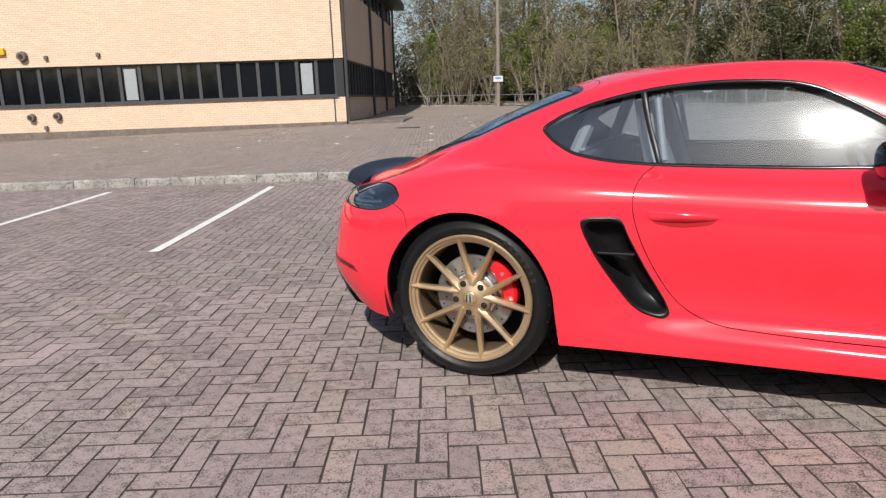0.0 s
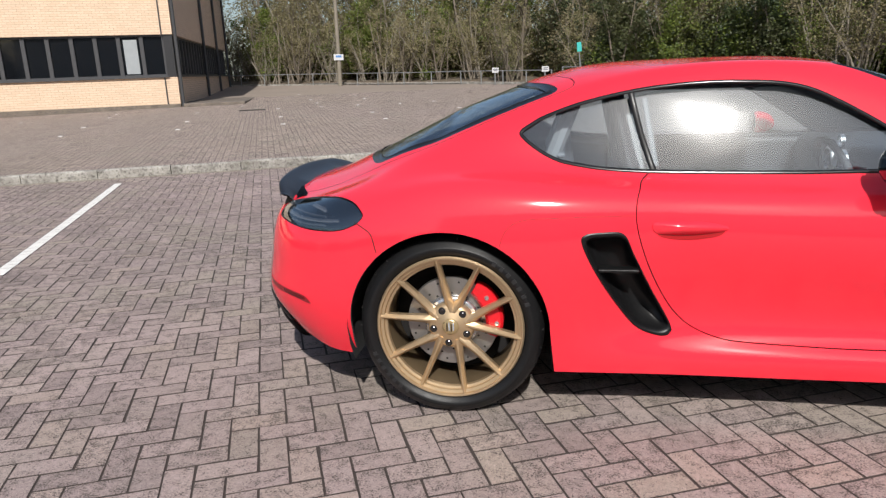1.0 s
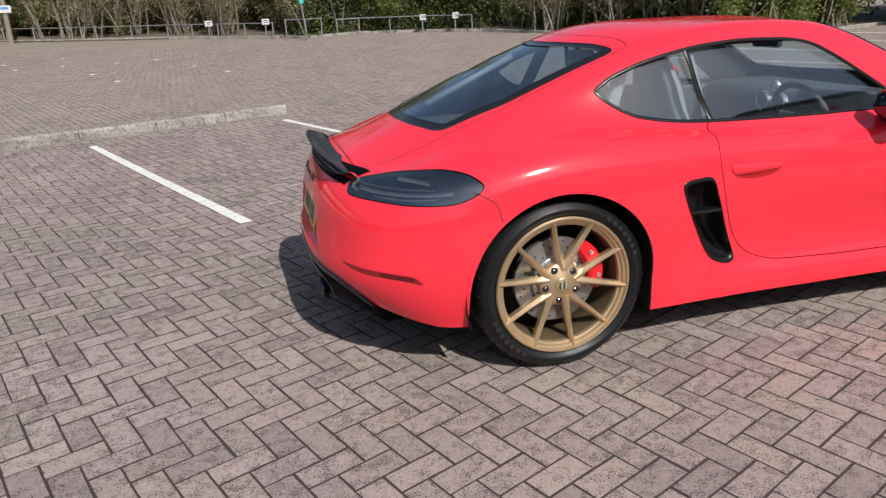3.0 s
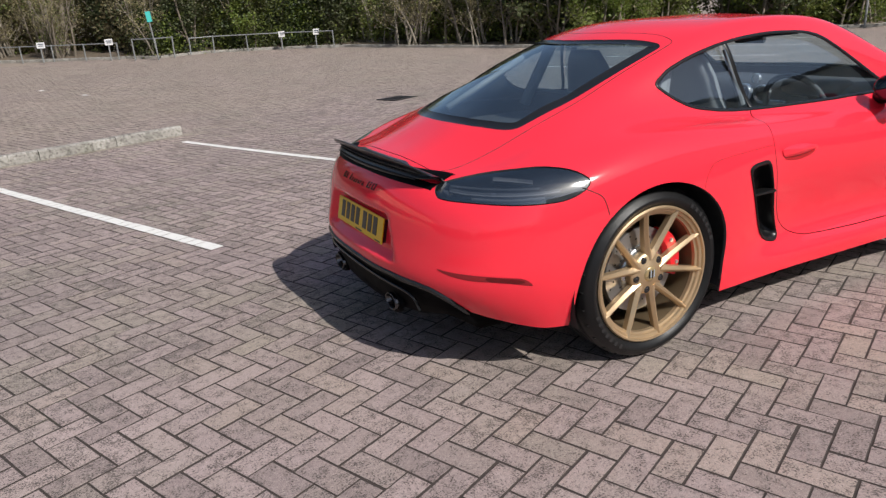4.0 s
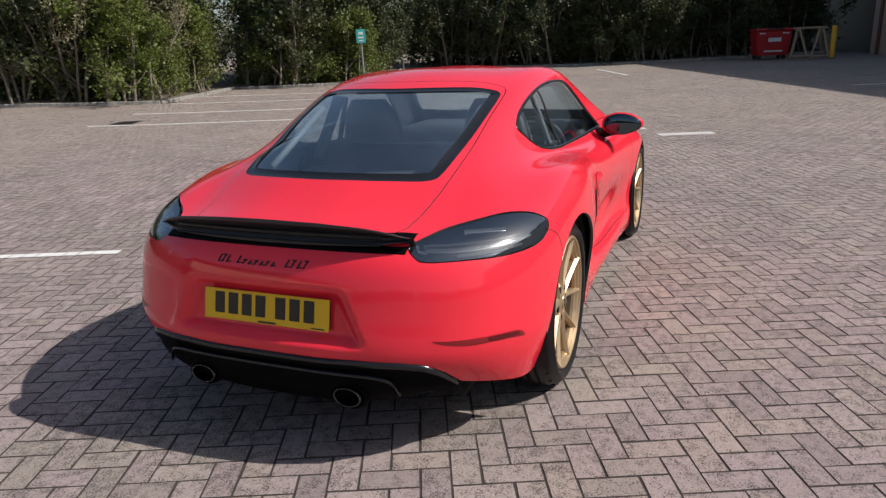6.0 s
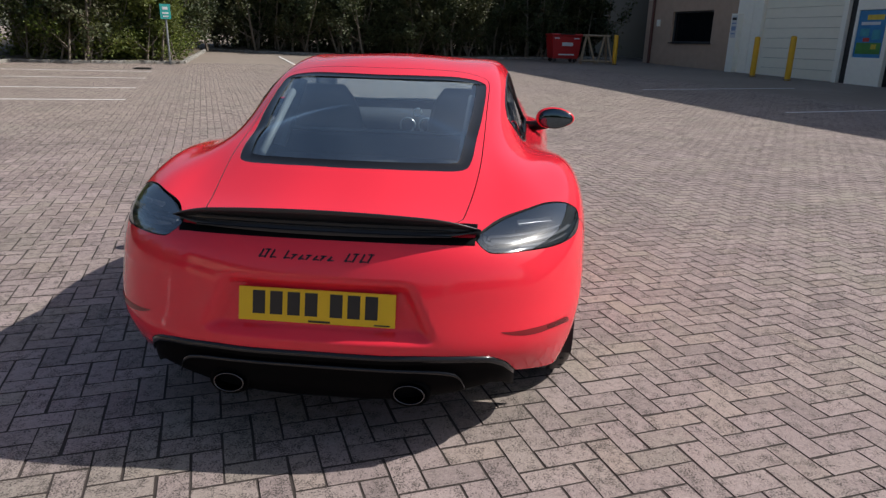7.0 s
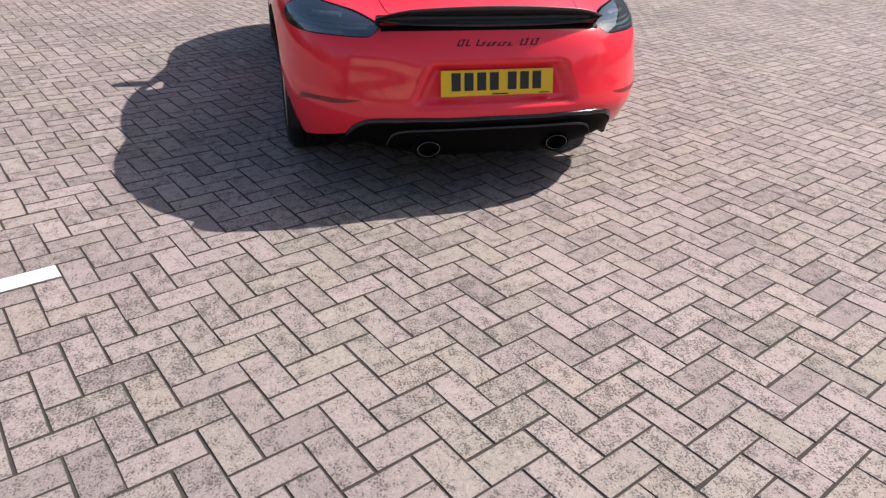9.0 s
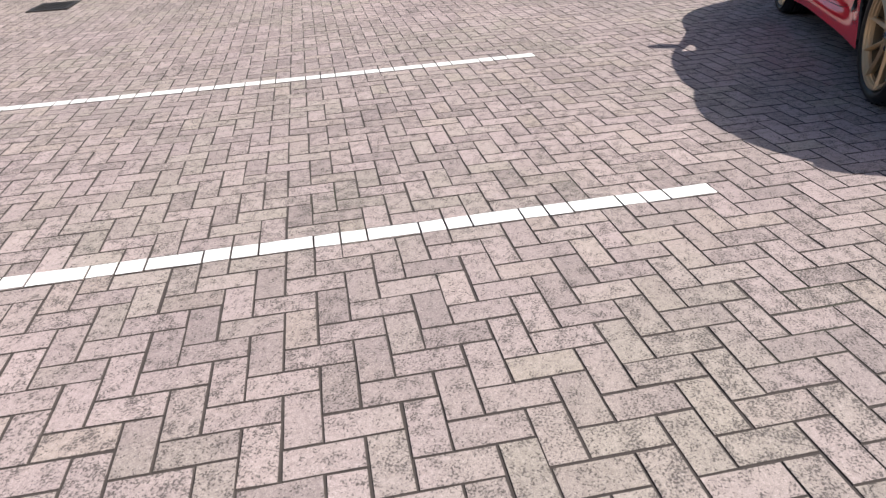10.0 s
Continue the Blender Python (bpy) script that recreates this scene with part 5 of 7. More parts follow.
def curve(points, per=8, closed=True):
    """A smooth line through a few points; a point given twice in a row makes a corner."""
    pts = [Vector(p) for p in points]
    k = len(pts)
    out = []
    for i in range(k if closed else k - 1):
        p0, p1, p2, p3 = (pts[(i + d) % k] if closed else pts[max(0, min(k - 1, i + d))] for d in (-1, 0, 1, 2))
        if (p2 - p1).length < 1e-6:
            continue
        if (p1 - p0).length < 1e-6:
            p0 = p1 - (p2 - p1)
        if (p3 - p2).length < 1e-6:
            p3 = p2 + (p2 - p1)
        for j in range(per):
            t = j / per
            out.append(0.5 * ((2 * p1) + (p2 - p0) * t + (2 * p0 - 5 * p1 + 4 * p2 - p3) * t * t + (3 * p1 - p0 - 3 * p2 + p3) * t ** 3))
    if not closed:
        out.append(pts[-1])
    return out


def inside(q, poly):
    """Which of the flat points q (n x 2) lie inside the closed line poly."""
    p = np.array([(v[0], v[1]) for v in poly])
    n = np.roll(p, -1, axis=0)
    hit = np.zeros(len(q), bool)
    for (x0, y0), (x1, y1) in zip(p, n):
        if y0 != y1:
            c = ((y0 > q[:, 1]) != (y1 > q[:, 1])) & (q[:, 0] < (x1 - x0) * (q[:, 1] - y0) / (y1 - y0) + x0)
            hit ^= c
    return hit


def trim(bm, poly, view, where, keep=False):
    """Cut the outline poly out of the skin bm (or keep it alone), with a clean edge; where(p) limits the cut to a region."""
    bm.verts.ensure_lookup_table()
    co = np.array([v.co for v in bm.verts])
    q = np.array([flat(p, view) for p in co])
    region = np.array([bool(where(p)) for p in co])
    ins = inside(q, poly) & region
    gone = ~ins if keep else ins
    pa = np.array([(p[0], p[1]) for p in poly])
    pd = np.roll(pa, -1, axis=0) - pa
    state = {v: bool(gone[v.index]) for v in bm.verts}
    cross = [e for e in bm.edges if state[e.verts[0]] != state[e.verts[1]]]
    fresh = set()
    touched = set()
    for e in cross:
        v0, v1 = e.verts
        a, b = np.array(flat(v0.co, view)), np.array(flat(v1.co, view))
        d = b - a
        den = d[0] * pd[:, 1] - d[1] * pd[:, 0]
        den = np.where(np.abs(den) < 1e-12, 1e-12, den)
        w = pa - a
        t = (w[:, 0] * pd[:, 1] - w[:, 1] * pd[:, 0]) / den
        u = (w[:, 0] * d[1] - w[:, 1] * d[0]) / den
        ok = t[(t >= 0) & (t <= 1) & (u >= -1e-6) & (u <= 1 + 1e-6)]
        f = float(ok[0]) if len(ok) else 0.5
        f = min(0.98, max(0.02, f))
        touched.update(e.link_faces)
        _, nv = bmesh.utils.edge_split(e, v0, f)
        fresh.add(nv)
    for f in touched:
        new_ones = [v for v in f.verts if v in fresh]
        if len(new_ones) == 2:
            a, b = new_ones
            if not any(b in e.verts for e in a.link_edges):
                bmesh.utils.face_split(f, a, b)
    dead = [f for f in bm.faces if all(v in fresh or state[v] for v in f.verts) and any(v not in fresh for v in f.verts)]
    bmesh.ops.delete(bm, geom=dead, context="FACES")
    bmesh.ops.delete(bm, geom=[e for e in bm.edges if not e.link_faces], context="EDGES")
    bmesh.ops.delete(bm, geom=[v for v in bm.verts if not v.link_faces], context="VERTS")
    for e in bm.edges:
        if e.is_boundary:
            e.smooth = False


def patch(poly, view, side=-1, out=0.0, step=0.02, dome=0.0):
    """A piece of skin of its own with the outline poly: rings shrinking to the middle, laid on the skin and raised."""
    c = sum((Vector(p) for p in poly), Vector((0, 0))) / len(poly)
    bm = bmesh.new()
    rings = []
    m = 9
    for k in range(m):
        f = 1 - k / m
        row = []
        for p in poly:
            u = c + (Vector(p) - c) * f
            p3, _ = lift(u[0], u[1], view, side, out + dome * (1 - f * f))
            row.append(bm.verts.new(p3))
        rings.append(row)
    mid = bm.verts.new(lift(c[0], c[1], view, side, out + dome)[0])
    n = len(poly)
    for a, b in zip(rings, rings[1:]):
        for i in range(n):
            bm.faces.new((a[i], a[(i + 1) % n], b[(i + 1) % n], b[i]))
    for i in range(n):
        bm.faces.new((rings[-1][i], rings[-1][(i + 1) % n], mid))
    return bm


def flattened(bm, side):
    """Lay a side window on one even, gently bowed sheet."""
    for v in bm.verts:
        up, on = v.co.z - 1.045, v.co.x - 1.13
        v.co.y = side * (0.604 - 0.445 * up - 0.25 * up * up - 0.0565 * on * on)
    return bm


def out_faces(bm):
    """Turn the faces of an open piece outwards, away from the car's middle."""
    bm.normal_update()
    mid = Vector((0.9, 0, 0.5))
    votes = sum(1 if f.normal.dot(f.calc_center_median() - mid) > 0 else -1 for f in bm.faces)
    if votes < 0:
        bmesh.ops.reverse_faces(bm, faces=bm.faces)
    return bm


def seam(points, view, side, width, out, closed=False, per=10):
    """A narrow strip laid on the skin along a line."""
    line = curve(points, per, closed)
    bm = bmesh.new()
    rows = []
    k = len(line)
    for i, p in enumerate(line):
        d = line[(i + 1) % k if closed else min(i + 1, k - 1)] - line[(i - 1) % k if closed else max(i - 1, 0)]
        s = Vector((-d[1], d[0])).normalized() * width / 2
        rows.append([bm.verts.new(lift(*(p + s * f), view, side, o)[0]) for f, o in ((-1, 0.0), (-0.8, out), (0.8, out), (1, 0.0))])
    for i in range(k if closed else k - 1):
        a, b = rows[i], rows[(i + 1) % k]
        for j in range(3):
            bm.faces.new((a[j], a[j + 1], b[j + 1], b[j]))
    bmesh.ops.recalc_face_normals(bm, faces=bm.faces)
    return out_faces(bm)


# outlines of openings and panels
SIDE_GLASS = [(.252, 1.032), (.295, 1.062), (.338, 1.085), (.444, 1.123), (.548, 1.150), (.644, 1.169), (.753, 1.184), (.895, 1.194), (1.036, 1.193), (1.156, 1.185), (1.254, 1.162), (1.35, 1.116), (1.444, 1.061), (1.556, .989), (1.66, .918), (1.685, .900), (1.66, .889), (1.388, .887), (1.231, .885), (.934, .887), (.715, .892), (.554, .903), (.433, .922), (.373, .940), (.312, .973), (.268, 1.007)]
REAR_GLASS = [(-.458, 0), (-.445, .16), (-.41, .29), (-.358, .41), (-.28, .442), (-.10, .450), (.06, .462), (.30, .467), (.381, .451), (.363, .36), (.28, .18), (.243, 0)]
WINDSCREEN = [(1.44, 0), (1.42, .25), (1.36, .44), (1.40, .49), (1.65, .56), (1.92, .63), (1.98, .60), (2.06, .4), (2.10, 0)]
TAIL_LAMP = [(-.170, .748), (-.140, .763), (-.024, .785), (.109, .804), (.215, .813), (.315, .803), (.375, .778), (.386, .758), (.366, .732), (.300, .706), (.165, .699), (-.005, .704), (-.125, .709), (-.158, .720)]
VENT = [(.480, .671), (.490, .700), (.549, .707), (.615, .699), (.651, .628), (.711, .506), (.781, .375), (.784, .338), (.746, .330), (.670, .362), (.600, .450), (.522, .577)]
DOOR = [(.715, .905), (.715, .890), (.680, .862), (.660, .82), (.655, .775), (.659, .727), (.677, .66), (.705, .583), (.747, .495), (.792, .420), (.84, .368), (.893, .335), (.96, .312), (1.04, .301), (1.244, .293), (1.446, .289), (1.95, .29), (2.02, .31), (2.04, .40), (2.04, .7), (2.0, .84), (1.96, .895), (1.90, .92), (1.5, .92), (1.0, .92)]
TAILGATE_EDGE = [(.440, .36), (.447, .43), (.404, .475), (.14, .478), (-.15, .478), (-.297, .475), (-.45, .462), (-.64, .437)]
LOWER_BLACK = [(0, .403), (.22, .400), (.34, .402), (.49, .394), (.555, .384), (.602, .352), (.630, .305), (.665, .24), (.68, .10), (0, .10)]


def both(poly):
    """A half outline in y, completed by its mirror image."""
    half = [Vector(p) for p in poly]
    if abs(half[0][0]) < 1e-6:
        return half + [Vector((-p[0], p[1])) for p in reversed(half[1:-1])]
    return half + [Vector((p[0], -p[1])) for p in reversed(half[1:-1])]


def fine(poly, per=6):
    return curve(poly, per)


side_poly = fine(SIDE_GLASS)
rear_poly = fine(both(REAR_GLASS))
screen_poly = fine(both(WINDSCREEN))
lamp_poly = fine(TAIL_LAMP)
vent_poly = fine(VENT)
door_poly = fine(DOOR, 4)
gate_top = curve([(.440, .36), (.36, .16), (.33, 0), (.36, -.16), (.440, -.36)], 6, False)
gate_side = curve(TAILGATE_EDGE, 6, False)
gate_poly = [Vector((p[0], -p[1])) for p in reversed(gate_side)] + [p for p in reversed(gate_top)][1:-1] + gate_side
gate_poly += [Vector((-.70, .40)), Vector((-.715, .2)), Vector((-.72, 0)), Vector((-.715, -.2)), Vector((-.70, -.40))]
black_poly = [Vector(p) for p in curve(LOWER_BLACK[:8], 6, False)]
black_poly = black_poly + [Vector((-p[0], p[1])) for p in reversed(black_poly)]


def shrunk(poly, by):
    """The closed outline drawn in (or out, for a negative by)."""
    k = len(poly)
    area = sum(a[0] * b[1] - b[0] * a[1] for a, b in zip(poly, [*poly[1:], poly[0]]))
    sign = 1 if area > 0 else -1
    out = []
    for i in range(k):
        d = (poly[(i + 1) % k] - poly[i - 1])
        out.append(poly[i] + Vector((-d[1], d[0])).normalized() * by * sign)
    return out


def arch(cx, cz, r, front, rear):
    """A wheel opening: round above the axle, running straight down before and behind it."""
    top = [Vector((cx + r * math.cos(radians(a)), cz + r * math.sin(radians(a)))) for a in range(0, 181, 3)]
    return [Vector((cx + r + front, 0.02))] + top + [Vector((cx - r + rear, 0.02))]


ARCHES = [arch(-0.005, 0.347, 0.372, 0.030, 0.004), arch(2.475, 0.335, 0.368, 0.01, -0.01)]


def low_side(p):
    return abs(p[1]) > 0.55


def cabin_side(p):
    return abs(p[1]) > 0.3 and p[2] > 0.8


def build_body(car):
    MAT["red"] = car_paint()
    MAT["trim"] = plain("gloss_black_trim", (0.012, 0.012, 0.013), 0.18)
    MAT["gap"] = plain("shadow_gap_rubber", (0.006, 0.005, 0.005), 0.8)
    bm = SKIN.copy()
    for poly in ARCHES:
        trim(bm, poly, "side", low_side)
    trim(bm, side_poly, "side", cabin_side)
    trim(bm, rear_poly, "top", lambda p: p[2] > 0.85)
    trim(bm, screen_poly, "top", lambda p: p[2] > 0.8)
    trim(bm, shrunk(door_poly, -0.0017), "side", lambda p: abs(p[1]) > 0.5 and p[2] < 0.97)
    trim(bm, shrunk(gate_poly, -0.0017), "top", lambda p: p[2] > 0.72 and p[0] < 1.0)
    trim(bm, lamp_poly, "corner", lambda p: p[0] < 0 and abs(p[1]) > 0.3 and p[2] > 0.6)
    trim(bm, vent_poly, "side", lambda p: abs(p[1]) > 0.5 and p[2] < 0.8)
    trim(bm, black_poly, "rear", lambda p: p[0] < -0.4)
    shell = part("body", bm, MAT["red"], car, "glossy solid red bodywork", smooth=True)
    thick = shell.modifiers.new("thickness", "SOLIDIFY")
    thick.thickness, thick.offset = 0.012, -1
    shell.data.materials.append(MAT["cabin"])
    thick.material_offset = thick.material_offset_rim = 1
    for side in (-1, 1):
        bm = SKIN.copy()
        trim(bm, shrunk(door_poly, 0.0017), "side", lambda p: p[1] * side > 0.5 and p[2] < 0.97, keep=True)
        trim(bm, side_poly, "side", cabin_side)
        door = part("door", bm, MAT["red"], car, "red car door with flush handle", smooth=True)
        thick = door.modifiers.new("thickness", "SOLIDIFY")
        thick.thickness, thick.offset = 0.012, -1
        door.data.materials.append(MAT["cabin"])
        thick.material_offset = thick.material_offset_rim = 1
        part("door_gap", seam(DOOR[1:21], "side", side, 0.022, -0.016), MAT["gap"], car)
        # handle: a lifted blade; the hollow below it is shade painted in darker red
        grip = curve([(.709, .728), (.722, .743), (.80, .747), (.88, .743), (.953, .727), (.945, .712), (.85, .700), (.735, .704)], 6)
        bm = out_faces(patch(grip, "side", side, 0.004, dome=0.022))
        part("handle", bm, MAT["red"], door, smooth=True)
        dish = curve([(.735, .706), (.85, .701), (.942, .711), (.92, .692), (.83, .681), (.75, .690)], 6)
        part("handle_recess", out_faces(patch(dish, "side", side, 0.0012)), MAT["recess"], door, smooth=True)
    bm = SKIN.copy()
    trim(bm, shrunk(gate_poly, 0.0017), "top", lambda p: p[2] > 0.72 and p[0] < 1.0, keep=True)
    trim(bm, rear_poly, "top", lambda p: p[2] > 0.85)
    gate = part("tailgate", bm, MAT["red"], car, "red rear hatch lid", smooth=True)
    thick = gate.modifiers.new("thickness", "SOLIDIFY")
    thick.thickness, thick.offset = 0.012, -1
    gate.data.materials.append(MAT["cabin"])
    thick.material_offset = thick.material_offset_rim = 1
    part("tailgate_gap", seam([(p[0], p[1]) for p in gate_poly], "top", -1, 0.009, -0.016, closed=True, per=1), MAT["gap"], car)
    for side in (-1, 1):
        # bumper joint from lamp to wheel arch, and the joint of the wing at the sill
        part("bumper_joint", seam([(-.345, .745), (-.31, .728), (-.275, .703), (-.255, .640)], "side", side, 0.004, 0.0006), MAT["gap"], car)
        part("wing_joint", seam([(.19, .665), (.215, .725), (.275, .760), (.45, .767), (.655, .767)], "side", side, 0.0022, 0.0005), MAT["gap_red"], car)
    return shell


def build_glazing(car):
    MAT["side_glass"] = glass_material("side_glass", (0.74, 0.84, 0.90), 0.012, 2.15, 0.014)
    # here the film is a bright veil of haze put into the glass
    MAT["screen_glass"] = glass_material("windscreen_glass", (0.9, 0.93, 0.92), 0.015, 1.5, 0.10, "BsdfTranslucent")
    MAT["rear_glass"] = glass_material("rear_glass", (0.72, 0.86, 0.90), 0.01, 2.75, 0.085)
    for side in (-1, 1):
        rear_half = [p for p in side_poly if p[0] < 0.640 + (1.17 - p[1]) * 0.27]
        front_half = [p for p in side_poly if p[0] >= 0.660 + (1.17 - p[1]) * 0.27]
        for name, poly, lab in (("quarter_window", rear_half, "dark tinted quarter window"), ("door_window", front_half, "clear tinted door window")):
            bm = out_faces(flattened(patch(shrunk(poly, -0.010), "side", side, -0.006), side))
            g = part(name, bm, MAT["side_glass"], car, lab, smooth=True)
            g.visible_shadow = False
        part("window_trim", seam(SIDE_GLASS, "side", side, 0.013, 0.003, closed=True), MAT["trim"], car, "gloss black window surround", smooth=True)
        part("b_pillar", seam([(.648, 1.168), (.682, 1.03), (.728, .893)], "side", side, 0.022, 0.002), MAT["satin_black"], car, "black door pillar", smooth=True)
    bm = out_faces(patch(shrunk(rear_poly, -0.003), "top", -1, -0.004))
    g = part("rear_window", bm, MAT["rear_glass"], car, "dark tinted rear window", smooth=True)
    g.visible_shadow = False
    inner = [p for p in shrunk(rear_poly, 0.020)][::3]
    part("rear_window_border", seam([(p[0], p[1]) for p in inner], "top", -1, 0.046, -0.002, closed=True, per=6), MAT["trim"], car, "black printed glass border", smooth=True)
    bm = out_faces(patch(shrunk(screen_poly, -0.004), "top", -1, -0.005))
    g = part("windscreen", bm, MAT["screen_glass"], car, "clear windscreen", smooth=True)
    g.visible_shadow = False
    inner = [p for p in shrunk(screen_poly, 0.012)][::4]
    part("windscreen_border", seam([(p[0], p[1]) for p in inner], "top", -1, 0.03, -0.002, closed=True, per=6), MAT["trim"], car, smooth=True)


def build_tail(car):
    smoked = Nodes("smoked_lamp_lens")
    smoked.set(Base_Color=rgb(0.010, 0.011, 0.014), Roughness=0.12, Coat_Weight=1.0, Coat_Roughness=0.02)
    MAT["lens"] = smoked.mat
    MAT["lamp_in"] = plain("lamp_light_bar", (0.45, 0.47, 0.50), 0.25, 0.4)
    MAT["lens_clear"] = glass_material("smoked_lens_glass", (0.34, 0.35, 0.37), 0.02, 2.5, 0.04)
    for side in (-1, 1):
        lamp = part("tail_lamp", out_faces(patch(shrunk(lamp_poly, 0.002), "corner", side, -0.028)), MAT["lens"], car, "smoked black tail lamp", smooth=True)
        rim = bmesh.new()
        edge = shrunk(lamp_poly, 0.003)
        a = [rim.verts.new(lift(p[0], p[1], "corner", side, -0.03)[0]) for p in edge]
        b = [rim.verts.new(lift(p[0], p[1], "corner", side, -0.002)[0]) for p in edge]
        k = len(a)
        for i in range(k):
            rim.faces.new((a[i], a[(i + 1) % k], b[(i + 1) % k], b[i]))
        bmesh.ops.recalc_face_normals(rim, faces=rim.faces)
        part("lamp_housing", rim, MAT["lens"], lamp, smooth=True)
        lens = part("lamp_lens", out_faces(patch(shrunk(lamp_poly, 0.004), "corner", side, -0.001, dome=0.006)), MAT["lens_clear"], lamp, smooth=True)
        lens.visible_shadow = False
        for pts, w in (([(-.115, .742), (-.03, .735), (.10, .733), (.22, .737), (.29, .743)], 0.010), ([(-.115, .753), (-.03, .750), (.10, .749), (.22, .752)], 0.005), ([(-.13, .760), (-.14, .742), (-.115, .733)], 0.008), ([(.04, .777), (.12, .775), (.19, .771)], 0.010), ([(-.02, .720), (.12, .717), (.24, .723)], 0.006)):
            part("light_bar", seam(pts, "corner", side, w, -0.012), MAT["lamp_in"], lamp, smooth=True)
        # slotted reflector in the bumper
        slot = curve([(-.145, .466), (-.10, .462), (.02, .457), (.12, .451), (.175, .444), (.203, .422), (.19, .419), (.103, .433), (-.018, .438), (-.10, .450)], 6)
        slot = [Vector((p[0] + 0.0, p[1])) for p in slot]
        part("reflector_slot", out_faces(patch(slot, "corner", side, 0.0015)), MAT["slot"], car, "dark red recessed reflector slot", smooth=True)
        refl = curve([(0.05, .452), (.12, .447), (.172, .439), (.165, .430), (.06, .438)], 5)
        part("reflector", out_faces(patch(refl, "corner", side, 0.003)), MAT["reflector"], car, "small dark red reflector", smooth=True)
    # carbon lip spoiler with the black strip below it
    prof = [(-.685, .812), (-.71, .808), (-.735, .803), (-.76, .803), (-.79, .812), (-.815, .828), (-.834, .843), (-.843, .847), (-.846, .842), (-.838, .831), (-.822, .817), (-.806, .804), (-.80, .79), (-.812, .774), (-.822, .762), (-.80, .756)]
    bm = bmesh.new()
    rows = []
    n = 56
    for i in range(n + 1):
        y = -0.50 + 1.0 * i / n
        e = max(0.0, (abs(y) - 0.34) / 0.16)
        row = []
        for x, z in prof:
            w = min(1, max(0, (-0.62 - x) / 0.20))
            xx = x + y * y * (0.24 - 0.02 * w) + 0.030 * e * e * w
            up = max(0.0, z - 0.757) / 0.09
            sunk = min(1.0, max(0.0, (x + 0.80) / 0.05)) * min(1.0, max(0.0, (abs(y) - 0.22) / 0.2))
            zz = z - (0.034 + 0.05 * max(0.0, (abs(y) - 0.40) / 0.1)) * sunk + 0.012 * e * e * (z < 0.78) + (0.008 - 0.040 * up) * (y / 0.5) ** 2 - (0.026 * up + 0.022 * max(0.0, 1 - w) * (z > 0.79)) * e * e
            row.append(bm.verts.new((xx, y, zz)))
        rows.append(row)
    for a, b in zip(rows, rows[1:]):
        for j in range(len(prof) - 1):
            bm.faces.new((a[j], a[j + 1], b[j + 1], b[j]))
    bm.faces.new(rows[0])
    bm.faces.new(rows[-1][::-1])
    bmesh.ops.recalc_face_normals(bm, faces=bm.faces)
    part("spoiler", bm, MAT["carbon"], car, "gloss black carbon ducktail spoiler", smooth=True)
    part("spoiler_base", seam([(-.485, .757), (-.42, .762), (-.25, .768), (0, .770), (.25, .768), (.42, .762), (.485, .757)], "rear", -1, 0.045, 0.004), MAT["valance"], car, "black strip below the spoiler", smooth=True)
    # grille slats in the strip under the lip
    for k, (x, z) in enumerate(((-.808, .800), (-.806, .786), (-.818, .772))):
        bm = bmesh.new()
        rows = []
        for i in range(41):
            y = -0.41 + 0.82 * i / 40
            o = Vector((x + 0.235 * y * y, y, z - 0.03 * y * y))
            rows.append([bm.verts.new(o + Vector(d)) for d in ((0, 0, 0.003), (-0.007, 0, 0.002), (-0.007, 0, -0.002), (0, 0, -0.003))])
        for a, b in zip(rows, rows[1:]):
            for j in range(3):
                bm.faces.new((a[j], a[j + 1], b[j + 1], b[j]))
        bmesh.ops.recalc_face_normals(bm, faces=bm.faces)
        part("grille_slat", bm, MAT["liner"], car)
    # number plate, its characters as plain bars
    tilt = 11.5
    m = Matrix.Translation((-.853, 0, .537)) @ pose(0, 0, 0, 0, tilt, 0)
    plate = part("number_plate", boxed(-0.012, 0, 0, 0.006, 0.502, 0.107, bevel=0.002), MAT["plate"], car, "yellow rear number plate with black bars", m=m)
    part("plate_backing", boxed(0.004, 0, 0, 0.026, 0.49, 0.095), MAT["trim"], plate)
    for y in (0.185, 0.129, 0.073, 0.017, -0.063, -0.119, -0.175):
        part("character_bar", boxed(-0.0157, y, 0.006, 0.002, 0.040, 0.074, bevel=0.0006), MAT["plate_ink"], plate)
    part("small_print_bar", boxed(-0.0157, -0.01, -0.047, 0.002, 0.07, 0.006), MAT["plate_ink"], plate)
    part("small_print_bar", boxed(-0.0157, -0.21, -0.047, 0.002, 0.05, 0.004), MAT["plate_ink"], plate)
    # badge: a slanted script of dark strokes, as plain shapes
    for y0, y1, tall in ((.186, .132, (0, 1, 2)), (.108, -.052, (0,)), (-.084, -.177, (0, 1, 2, 3))):
        k = max(3, round(abs(y0 - y1) / 0.0235))
        for i in range(k):
            y = y0 + (y1 - y0) * (i + 0.5) / k
            h = 0.024 if i in tall else 0.013
            part("badge_stroke", seam([(y + 0.006, .690), (y - 0.001, .690 + h / 2), (y - 0.008, .690 + h)], "rear", -1, 0.0055, 0.0025, per=2), MAT["trim"], car)
            top = .690 + h * (0.95 if i % 2 else 0.08)
            part("badge_stroke", seam([(y + 0.004, top), (y - 0.006, top + 0.001), (y - 0.014, top)], "rear", -1, 0.0038, 0.0025, per=2), MAT["trim"], car)
    # black valance with its ribs, and the tail pipes
    bm = bmesh.new()
    rows = []
    ys = np.linspace(-0.675, 0.675, 69)
